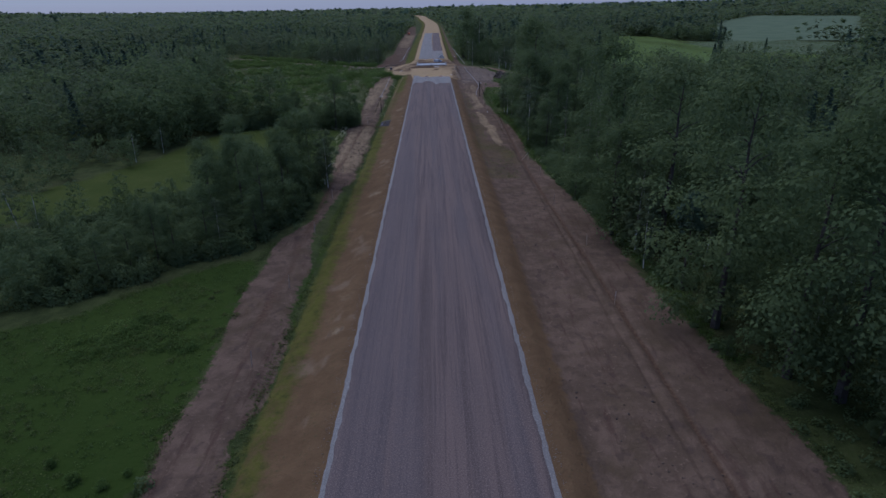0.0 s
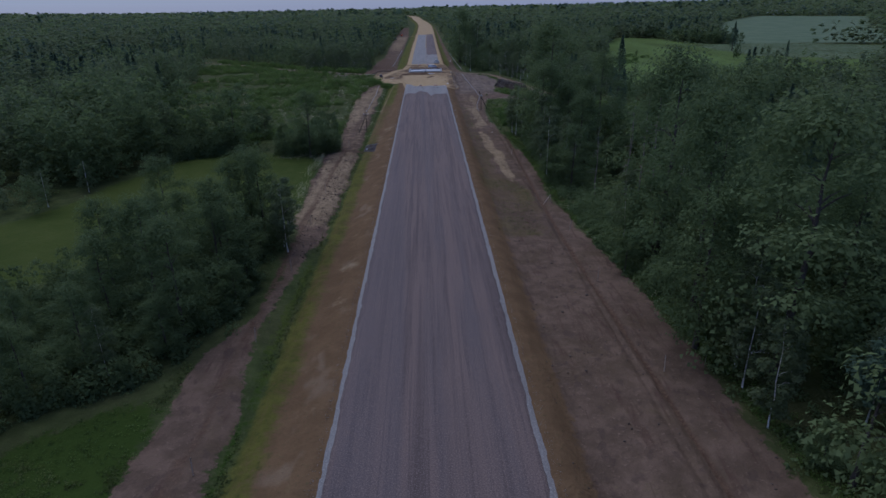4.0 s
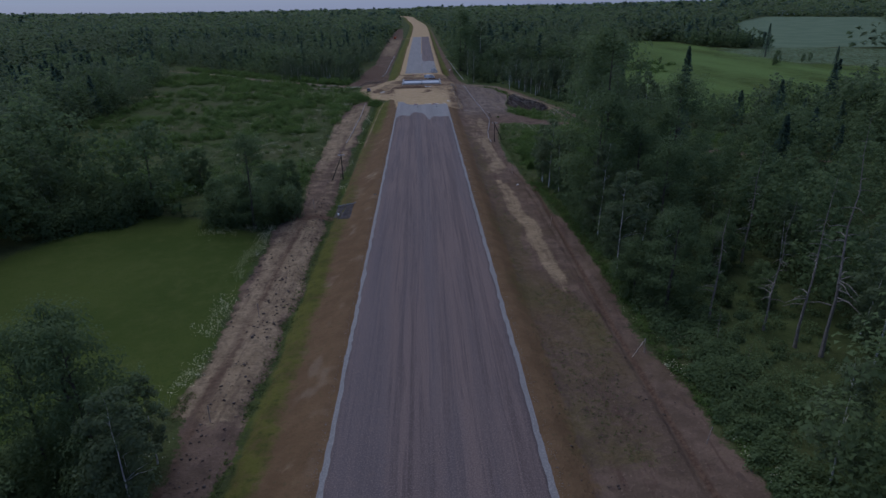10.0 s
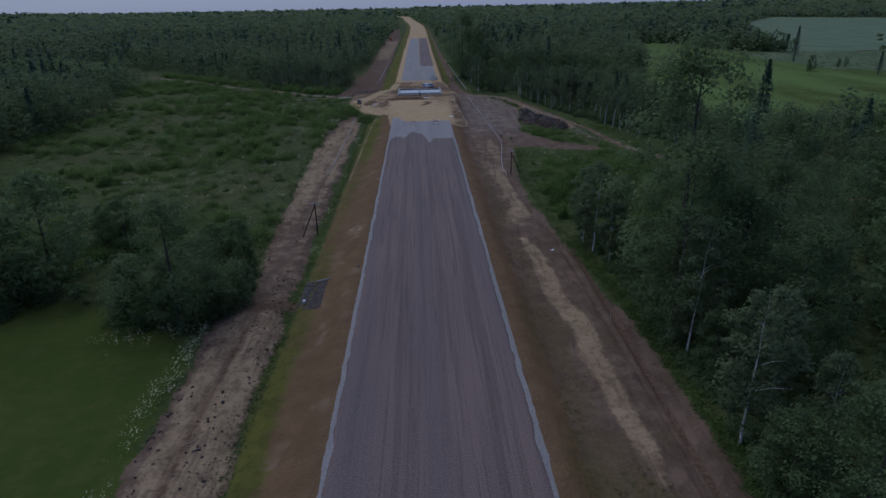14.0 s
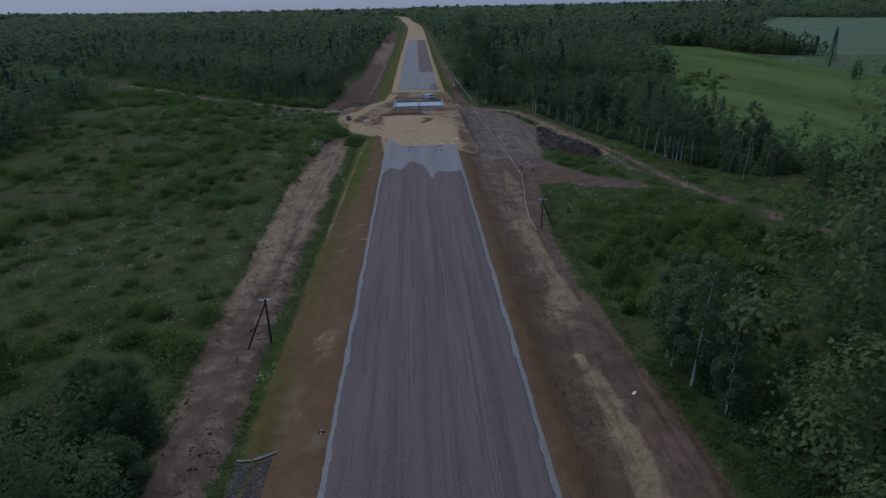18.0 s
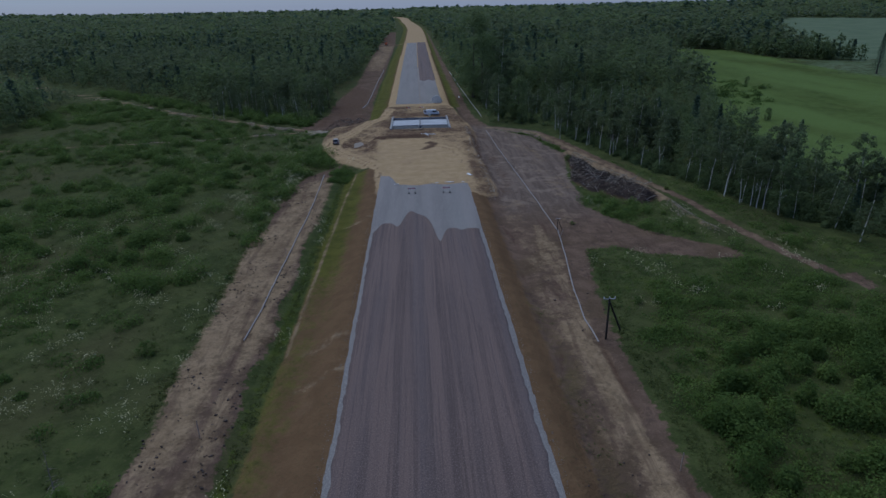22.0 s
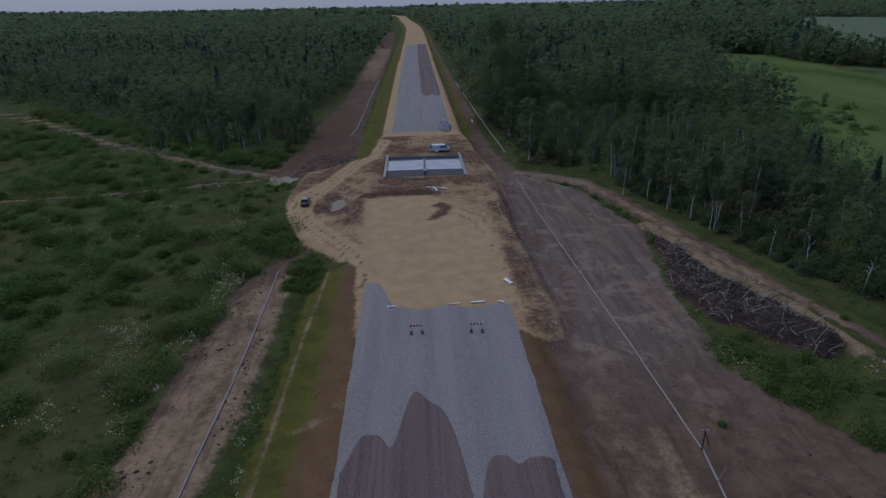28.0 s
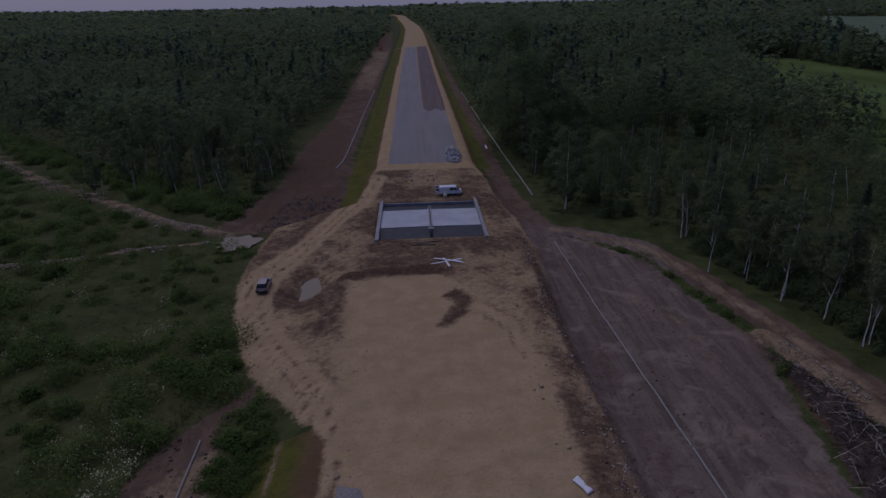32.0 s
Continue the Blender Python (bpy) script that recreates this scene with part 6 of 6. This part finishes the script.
x = np.interp(y, [60, 106, 136, 165, 180, 215, 244], [34.6, 33, 30.4, 27.3, 27.8, 27.4, 24.8]) + 0.4 + np.abs(rg.normal(0, 1.6, n))
sprays("verge_weeds", x, y, rg.uniform(0.2, 0.9, n), rg.uniform(0.4, 1.0, n), 40, 0.1, BUSH, "fresh green weeds at the foot of the wood", "weeds", 56)
# tall grass and bushes on the nearest meadow
x, y = within(MEADOW_NEAR, 700, rg, 0.42, 9, 87)
sprays("meadow_grass", x, y, rg.uniform(0.25, 0.7, len(x)), rg.uniform(0.5, 1.5, len(x)), 34, 0.1, HERB, "uneven tall grass on the near meadow", "grass", 63)
x, y = within([(-52, 70), (-46, 64), (-31, 66), (-31, 74), (-40, 77)], 130, rg, 0.35, 5, 88)
sprays("meadow_grass", x, y, rg.uniform(0.5, 1.2, len(x)), rg.uniform(0.7, 1.6, len(x)), 90, 0.11, BUSH, "rank tufts of tall weeds on the meadow", "weeds", 64)
# thicket under the belt of low trees between the meadows
x, y = fill(BELT_A, 980, rg, 0.0)
k = wooded(x, y) & (x > -112) & (to_line(x, y, BELT_A) > 2.5)
x, y = x[k], y[k]
k = rg.uniform(0.5, 1.0, len(x))
sprays("thicket", x, y, np.where(x < -46, 3.8, 5.2) * k, 2.8 * k, 460, 0.2, LEAF, "dense thicket of alder and willow", "thicket", 49)
# young birch and willow thicket before the cleared ground
x, y = fill([(29, 234), (26.5, 262), (33, 284), (58, 288), (78, 268), (62, 236)], 190, rg, 0.2, 9, 78)
k = rg.uniform(0.45, 1.0, len(x))
sprays("thicket", x, y, 4.6 * k, 2.4 * k, 640, 0.16, BUSH, "young birch and willow thicket beside the strip", "thicket", 50)
# low wood between the track and the field
x, y = fill([(64, 354), (75, 326), (98, 300), (112, 318), (97, 345), (97, 395), (84, 388)], 110, rg, 0.1, 9, 85)
k = rg.uniform(0.5, 1.0, len(x))
sprays("thicket", x, y, 6.2 * k, 2.9 * k, 420, 0.25, LEAF, "low dense wood of birch and alder", "thicket", 52)
# belt of tall bushes at the meadow's far corner
x, y = fill([(-57, 221), (-74, 209), (-108, 244), (-118, 268), (-84, 241), (-62, 230)], 170, rg, 0.1, 9, 79)
k = rg.uniform(0.5, 1.0, len(x))
sprays("thicket", x, y, 8.5 * k, 3.4 * k, 560, 0.25, LEAF, "tall dense belt of alder and willow", "thicket", 51)
# dense foot of the dark clump beside the dirt strip
x, y = fill([(-27.5, 218), (-31, 212), (-44, 213), (-47, 222), (-41, 235), (-30, 236)], 60, rg, 0.0)
k = rg.uniform(0.5, 1.0, len(x))
sprays("thicket", x, y, 9.0 * k, 3.0 * k, 520, 0.2, LEAF, "dense dark alder thicket under low trees", "thicket", 57)
# shrubs between the ditch and the western wood
t = rg.uniform(0, 1, 330) ** 1.3
x = np.interp(t, [0, 0.12, 0.3, 0.55, 1], [-40, -54, -78, -116, -172]) + rg.normal(2, 2, 330)
y = np.interp(t, [0, 0.12, 0.3, 0.55, 1], [435, 443, 462, 494, 545]) + 5 + rg.uniform(0, 14, 330)
k = x < -41
x, y = x[k], y[k]
k = rg.uniform(0.35, 1.0, len(x))
sprays("thicket", x, y, 3.2 * k, 2.6 * k, 300, 0.19, BUSH, "green alder and willow shrubs along the ditch", "thicket", 61)
# shrubby foot of the wood beside the track
t = rg.uniform(0, 1, 300)
x = np.interp(t, [0, 0.3, 0.55, 1], [45.3, 52.3, 58.3, 76]) + rg.uniform(0.2, 7.5, 300)
y = np.interp(t, [0, 0.3, 0.55, 1], [419, 388, 365, 322]) + rg.uniform(0, 3, 300)
k = rg.uniform(0.3, 1.0, 300) * (0.35 + 0.65 * sstep(to_line(x, y, TRACK_NE), 5, 10))
sprays("thicket", x, y, 4.0 * k, 2.6 * k, 330, 0.16, LEAF, "dark green shrubs at the foot of the birch wood", "thicket", 62)
# willow clumps at the field's edge
x, y = rg.uniform(132, 172, 46), rg.uniform(455, 540, 46)
k = np.abs(y - 460 - 1.9 * (x - 132)) < 26
x, y = x[k], y[k]
sprays("scrub", x, y, rg.uniform(1.0, 3.0, len(x)), rg.uniform(1.5, 4.0, len(x)), 120, 0.34, BUSH, "willow clumps at the field's edge", "scrub", 53)
# uprooted stuff beside the detour
x, y = rg.uniform(-37, -19, 260), rg.uniform(430, 462, 260)
k = inside(x, y, [(-37, 430), (-31, 458), (-20, 456), (-19, 446), (-28, 437)])
sprays("root_litter", x[k], y[k], rg.uniform(0.2, 0.6, 260)[k], rg.uniform(0.4, 1.2, 260)[k], 26, 0.16, BROWNWOOD, "uprooted brushwood and bark on churned soil", "brushwood", 54)
# white umbels
fx_, fy_ = [], []
for cx_, cy_, sx, sy, n in ((-31.5, 205, 0.6, 8, 70), (-30.5, 185, 0.5, 9, 50), (-29.2, 165, 0.5, 8, 35), (-39, 210, 4.5, 0.9, 45), (-33, 300, 1.5, 30, 70), (-32, 350, 1.5, 16, 100), (-48, 300, 9, 10, 170), (-60, 280, 10, 9, 170), (-75, 330, 14, 12, 200), (-42, 345, 6, 14, 170), (-55, 395, 14, 9, 140), (34, 310, 6, 9, 70), (48, 300, 14, 9, 90), (60, 318, 10, 6, 80), (-20.6, 330, 0.6, 26, 45), (-20.6, 250, 0.5, 25, 20), (33, 345, 4, 3, 40), (30, 140, 2, 15, 60), (-36, 372, 4, 8, 150), (-40, 250, 7, 10, 100), (-29, 165, 1, 12, 70)):
    for _ in range(max(1, n // 7)):
        ox, oy = rg.normal(cx_, sx), rg.normal(cy_, sy)
        fx_.append(rg.normal(ox, min(0.9, sx), 16))
        fy_.append(rg.normal(oy, min(1.3, sy), 16))
fx_, fy_ = np.concatenate(fx_), np.concatenate(fy_)
k = ~(inside(fx_, fy_, HAUL_L) | inside(fx_, fy_, WORK_R))
fx_, fy_ = fx_[k], fy_[k]
sprays("white_flowers", fx_, fy_, 0.8 + 0 * fx_, 0.45 + 0 * fx_, 5, 0.075, FLOWER, "white flowering umbels in the grass", "flowers", 39, 0.35)


def lumps(name, xs, ys, rs, material, label, cat, seed, flat=0.6, sink=0.3):
    """Many stones or clods joined into one mesh."""
    rg = np.random.default_rng(seed)
    base = np.array([(1, 0, 0), (-1, 0, 0), (0, 1, 0), (0, -1, 0), (0, 0, 1), (0, 0, -1)], float)
    tri = np.array([(0, 2, 4), (2, 1, 4), (1, 3, 4), (3, 0, 4), (2, 0, 5), (1, 2, 5), (3, 1, 5), (0, 3, 5)])
    n = len(xs)
    v = base[None] * rg.uniform(0.6, 1.35, (n, 6, 1)) + rg.normal(0, 0.18, (n, 6, 3))
    a = rg.uniform(0, 6.283, n)
    ca, sa = np.cos(a)[:, None], np.sin(a)[:, None]
    v = np.stack([v[..., 0] * ca - v[..., 1] * sa, v[..., 0] * sa + v[..., 1] * ca, v[..., 2] * flat], -1) * rs[:, None, None]
    v += np.stack([xs, ys, height(xs, ys) + rs * flat * sink], -1)[:, None, :]
    f = (tri[None] + 6 * np.arange(n)[:, None, None]).reshape(-1, 3)
    me = bpy.data.meshes.new(name)
    raw_mesh(me, v.reshape(-1, 3), f)
    me.materials.append(material)
    return tagged(new(name, me), label, cat, kind="stuff")


x, y = within(HAUL_L, 2900, rg, 0.36, 5, 81)
k = ((x < -27.2) | (x > -25.2)) & (y > 110)
lumps("soil_clods", x[k], y[k], np.minimum(rg.gamma(2.0, 0.042, len(x))[k] + 0.03, 0.24), CLOD, "dark soil clods on the dirt strip", "clods", 41)
x, y = within(WORK_R, 2600, rg, 0.5, 6, 82)
lumps("soil_clods", x, y, rg.gamma(1.6, 0.03, len(x)) + 0.03, CLOD, "dark soil clods on the bare strip", "clods", 42)
SPOIL0 = grain("tan_stone", (0.36, 0.3, 0.23), (0.46, 0.4, 0.33), (0.25, 0.2, 0.16), 0.7, 5, 0.95, 0.3)
y = rg.uniform(345, 425, 700)
x = rg.normal(15.6, 0.7, 700)
lumps("edge_stones", x, y, rg.gamma(1.8, 0.035, 700) + 0.03, SPOIL0, "pale stones along the sand edge", "stones", 43)
SPOIL = grain("pale_spoil", (0.32, 0.265, 0.185), (0.41, 0.345, 0.25), (0.18, 0.15, 0.105), 0.7, 5, 0.95, 0.3)
for line, n, sd in ((BANK_L[1:9], 5200, 1.3), (BANK_W[:6], 1900, 0.8), (SPOIL_LINE, 2600, 1.1)):
    k = rg.integers(0, len(line) - 1, n)
    t = rg.uniform(0, 1, n)
    L = np.array(line)
    q = L[k] + (L[k + 1] - L[k]) * t[:, None] + rg.normal(0, sd, (n, 2)) + np.array([0, 0.5 if sd == 1.1 else 0])
    kk = vnoise(q[:, 0], q[:, 1], 7, 83) > (0.45 if sd == 1.1 else 0.33)
    q = q[kk]
    lumps("ditch_rubble", q[:, 0], q[:, 1], (rg.gamma(2.0, 0.07, len(q)) + 0.06) * (0.52 if sd == 1.1 else 0.62), SPOIL, "pale rubble and dry spoil along the ditch", "rubble", 44)
x, y = within(SAND_PAD, 1500, rg, 0.55, 4, 84)
k = (np.abs(x) > 9) | (y > 450)
lumps("sand_lumps", x[k], y[k], rg.gamma(1.8, 0.04, len(x))[k] + 0.03, grain("sand_lump", (0.3, 0.22, 0.15), (0.38, 0.29, 0.2), (0.22, 0.16, 0.11), 0.8, 5, 0.95, 0.3), "lumps of sand and clay", "clods", 45)
# loose stones along the ragged edge of the road layer
y = np.concatenate([rg.uniform(25, 330, 2600), rg.uniform(25, 330, 2600)])
x = np.concatenate([rg.normal(-11.05, 0.22, 2600), rg.normal(10.85, 0.22, 2600)])
lumps("edge_gravel", x, y, rg.uniform(0.02, 0.055, len(x)), GRAVEL, "loose gravel along the road edge", "gravel", 46)


PALEWOOD = grain("pale_bare_wood", (0.34, 0.29, 0.235), (0.46, 0.40, 0.335), (0.18, 0.145, 0.115), 2, 12, 0.9, 0.4)
ROOTWOOD = grain("dark_root_wood", (0.05, 0.038, 0.03), (0.085, 0.065, 0.052), (0.03, 0.024, 0.02), 1, 9, 0.95, 0.4)


def brush_pile():
    """Windrow of grubbed roots, earth and branches."""
    rg = np.random.default_rng(91)
    root = tagged(new("brush_pile"), "long dark pile of roots, earth and pale branches", "brush pile")
    xs, ys = np.arange(34.6, 53, 0.45), np.arange(339, 387, 0.45)

    def mound(x, y):
        edge = to_line(x, y, PILE + PILE[:1])
        d = np.where(inside(x, y, PILE), edge, -edge) + 1.4 * (vnoise(x, y, 2.2, 93) - 0.5)
        return height(x, y) - 0.5 + 0.75 * sstep(d, -0.4, 0.7) + 0.55 * (vnoise(x, y, 1.1, 94) - 0.4) + 0.3 * (vnoise(x, y, 0.5, 95) - 0.5)

    earth = grid_mesh("earth_mound", xs, ys, mound, ROOT_EARTH)
    earth.parent = root
    n = 2300
    px, py = within(PILE, n, rg)
    dark, light = bmesh.new(), bmesh.new()
    for x, y in zip(px, py):
        z = float(mound(x, y)) + rg.uniform(0.0, 0.25)
        pale = rg.uniform() < 0.18
        ln, az, up = rg.uniform(0.3, 1.5 if pale else 0.9), rg.uniform(0, 6.283), rg.normal(0.08, 0.3)
        d = Vector((math.cos(az), math.sin(az), up)) * ln
        c = Vector((x, y, z + 0.6 * abs(up) * ln))
        r = rg.uniform(0.018, 0.05)
        bm = light if pale else dark
        tube(bm, [c - d, c + Vector((0.1 * rg.normal(), 0.1 * rg.normal(), 0.12 * rg.normal())), c + d], [r, r * 0.8, r * 0.35], 4)
        if rg.uniform() < 0.35:
            q = c + d * 0.3
            tube(bm, [q, q + Vector((rg.normal() * 0.5, rg.normal() * 0.5, abs(rg.normal()) * 0.4))], [r * 0.6, r * 0.25], 4)
    for bm, mat, lab in ((dark, ROOTWOOD, "tangled dark roots"), (light, PALEWOOD, "pale bare branches")):
        st = part("branch_tangle", bm, mat, root, lab)
        st["kind"] = "stuff"
    # long bare saplings lying on the heap
    for x, y, az, ln in ((43.2, 353.5, 0.6, 2.6), (44.6, 351.8, 0.4, 2.9), (42.0, 355.6, 0.9, 2.2), (46.5, 349.0, 0.3, 2.4), (40.6, 362.0, 1.1, 1.8), (48.3, 345.6, 0.1, 2.6), (46.0, 344.6, -0.2, 2.3), (42.6, 349.4, -0.4, 1.9), (40.4, 352.6, 1.9, 1.6)):
        bm = bmesh.new()
        a = Vector((x, y, float(mound(x, y)) + 0.15))
        b = a + Vector((math.cos(az) * ln, math.sin(az) * ln, 0.9))
        tube(bm, [a, a.lerp(b, 0.5) + Vector((0, 0, 0.2)), b], [0.07, 0.05, 0.02], 5)
        for k in range(7):
            q = a.lerp(b, 0.35 + 0.09 * k)
            tube(bm, [q, q + Vector((rg.normal() * 0.45, rg.normal() * 0.45, 0.2 + abs(rg.normal()) * 0.3))], [0.022, 0.008], 4)
        part("sapling", bm, PALEWOOD, root, "pale bare sapling")


ROOT_EARTH = grain("dark_root_earth", (0.062, 0.043, 0.034), (0.105, 0.074, 0.057), (0.028, 0.020, 0.017), 0.8, 4.0, 0.97, 0.8, 0.15)
brush_pile()

# ---- single trees and bushes that stand out ----
rg = np.random.default_rng(95)
for kind, x, y, s, w, tall in (("broad", 40, 97, 1.42, 2, 0.88), ("broad", 36, 105, 1.2, 4, 1.0), ("pine", 36.9, 79.2, 0.9, 0, 1.0), ("broad", 164, 518, 0.85, 0, 1.05), ("spruce", 255, 550, 1.3, 0, 1.05), ("broad", 227, 489, 1.05, 0, 1.05), ("broad", 231, 493, 0.95, 1, 1.05), ("broad", 257, 507, 1.15, 4, 1.0), ("broad", 263, 509, 1.1, 0, 1.05), ("spruce", 254, 469, 0.9, 1, 1.0), ("broad", 270, 681, 0.75, 1, 1.0), ("broad", 280, 633, 0.95, 4, 1.05), ("broad", 326, 749, 0.8, 3, 1.0),
                               ("broad", -30.5, 216, 1.02, 3, 1.0), ("broad", -36, 215, 1.07, 1, 0.95), ("broad", -33, 221, 1.23, 4, 1.0), ("broad", -28.8, 223, 0.88, 3, 0.95), ("broad", -38.5, 222, 1.19, 0, 0.97), ("broad", -34, 227, 1.31, 0, 0.97), ("broad", -30.5, 230, 1.06, 1, 1.02), ("broad", -39.5, 228.5, 1.19, 4, 1.02), ("broad", -36, 233, 1.19, 3, 1.0), ("broad", -43, 218, 1.00, 1, 1.0),
                               ("broad", -55, 243, 1.10, 1, 1.02), ("broad", -59, 244, 1.18, 3, 1.08), ("broad", -62, 247, 1.10, 4, 1.02), ("broad", -56, 248, 1.18, 0, 0.97), ("broad", -66, 243, 1.10, 0, 1.02), ("broad", -66, 238, 0.8, 0, 1), ("broad", -62, 231, 0.85, 2, 0.8), ("broad", -70, 226, 0.8, 4, 1), ("broad", -76, 214, 0.8, 1, 1),
                               ("spruce", 70.9, 262, 1.2, 0, 1.05), ("spruce", 76.2, 273, 1.25, 1, 1.05), ("spruce", 118, 441, 0.8, 2, 1.0), ("broad", 124, 428, 0.5, 1, 1.0), ("birch", -25.6, 138.5, 0.8, 0, 1.0), ("birch", -27, 146, 0.75, 1, 1.0), ("birch", -26.8, 141, 0.7, 2, 1.0),
                               ("birch", 29.3, 235, 0.95, 0, 1.0), ("birch", 30.5, 229.5, 1.0, 1, 1.0), ("birch", 28.6, 239, 0.85, 2, 1.0), ("birch", 28.9, 241, 0.8, 0, 1.0)):
    plant(kind, x, y, s, rg.uniform(0, 6.28), w, tall)
for x, y, s, w in ((44.2, 167, 1.55, 0), (38.1, 169.6, 1.25, 2), (47.6, 160.1, 1.5, 0), (45.8, 162.5, 1.3, 2), (36.9, 164.8, 0.6, 1), (38.5, 160.1, 0.5, 1), (-46, 262, 0.5, 1), (52, 188, 1.1, 2), (36, 118, 0.8, 1), (-34, 262, 0.42, 0), (33, 100, 0.7, 1)):
    plant("dead", x, y, s, rg.uniform(0, 6.28), w)
# birches along the track, their white stems bare
for x, y, s in ((46.6, 423.4, 0.8), (47.8, 424, 0.75), (44.6, 408.3, 0.8), (50.4, 397.5, 0.85), (51.4, 398.5, 0.8), (53.6, 384.8, 0.85), (54.6, 385.1, 0.9), (55.6, 386.5, 0.8), (65, 353.5, 0.9), (65.1, 348.3, 0.9), (67.5, 338.7, 0.85), (68.2, 339.4, 0.9), (70.2, 334.6, 0.85), (70.1, 337.9, 0.8), (72.5, 333, 0.8), (60.5, 366, 0.75), (58, 372, 0.75), (66.4, 343.5, 0.95), (66.9, 344.6, 0.85), (63.6, 357, 0.85), (68.9, 337, 0.9), (69.4, 335.6, 0.8), (71.4, 331, 0.9), (73.4, 329, 0.85), (48.6, 404, 0.8), (49.2, 406, 0.75), (52.4, 391, 0.85), (57, 380, 0.85)):
    plant("bare_birch", x, y, s, rg.uniform(0, 6.28), int(rg.integers(0, 3)))
for i in range(30):
    t = rg.uniform(0, 1)
    x = np.interp(t, [0, 0.3, 0.5, 0.7, 1], [44, 54, 59, 64, 86]) + rg.uniform(3.5, 7)
    y = np.interp(t, [0, 0.3, 0.5, 0.7, 1], [418, 391, 378, 366, 322]) + rg.uniform(2, 5)
    plant("birch", x, y, rg.uniform(0.65, 0.95), rg.uniform(0, 6.28), int(rg.integers(0, 3)), rg.uniform(0.95, 1.15))
for i in range(22):
    plant("bare_birch" if i % 2 else "birch", -40 - rg.uniform(0, 45), 452 + rg.uniform(0, 14) + rg.uniform(0, 28), rg.uniform(0.65, 0.95), rg.uniform(0, 6.28), int(rg.integers(0, 3)))
# hedge trees between the fields
hx = np.concatenate([np.interp(np.linspace(0, 4, 95), range(5), c) + rg.normal(0, 3.2, 95) for c in ((244, 262, 265, 278, 298),)])
hy = np.interp(np.linspace(0, 4, 95), range(5), (781, 750, 672, 637, 626)) + rg.normal(0, 3.2, 95)
wood("hedge_wood", hx, hy, np.where(rg.uniform(0, 1, 95) < 0.15, 2, 0), 200, 0.6, rg, "row of trees between two fields", False, low=0.75)
# bushes beside the strips
for x, y, s in ((-25.6, 386.5, 0.5), (-20.5, 372.5, 0.55), (-34, 376, 0.9), (-34.5, 403, 0.75), (-36, 412, 0.8), (-36, 420, 0.85), (-40, 407, 0.7), (-32.8, 394, 0.6), (-37, 396, 0.65), (-30.5, 387.5, 0.55), (-35, 388, 0.6), (-42, 417, 0.9), (-39, 424.5, 0.8), (-33, 310, 0.7), (-34, 262, 1.0), (-38, 330, 0.8), (-37, 288, 0.9), (30, 268, 1.0), (33, 275, 1.1), (38, 262, 1.2), (45, 258, 1.3), (52, 262, 1.4), (30, 296, 0.7), (40, 300, 0.7), (50, 290, 0.9), (35, 252, 1.3), (42, 250, 1.4), (50, 252, 1.5), (60, 262, 1.5), (29, 330, 0.5), (39, 340, 0.7), (-34.4, 43.4, 0.95), (-31.2, 42.6, 0.6), (-37.6, 45.6, 0.7), (-29.6, 44.2, 0.45), (49, 334, 0.6), (56, 350, 0.6)):
    plant("bush", x, y, s, rg.uniform(0, 6.28), int(rg.integers(0, 3)), rg.uniform(0.7, 1.0))
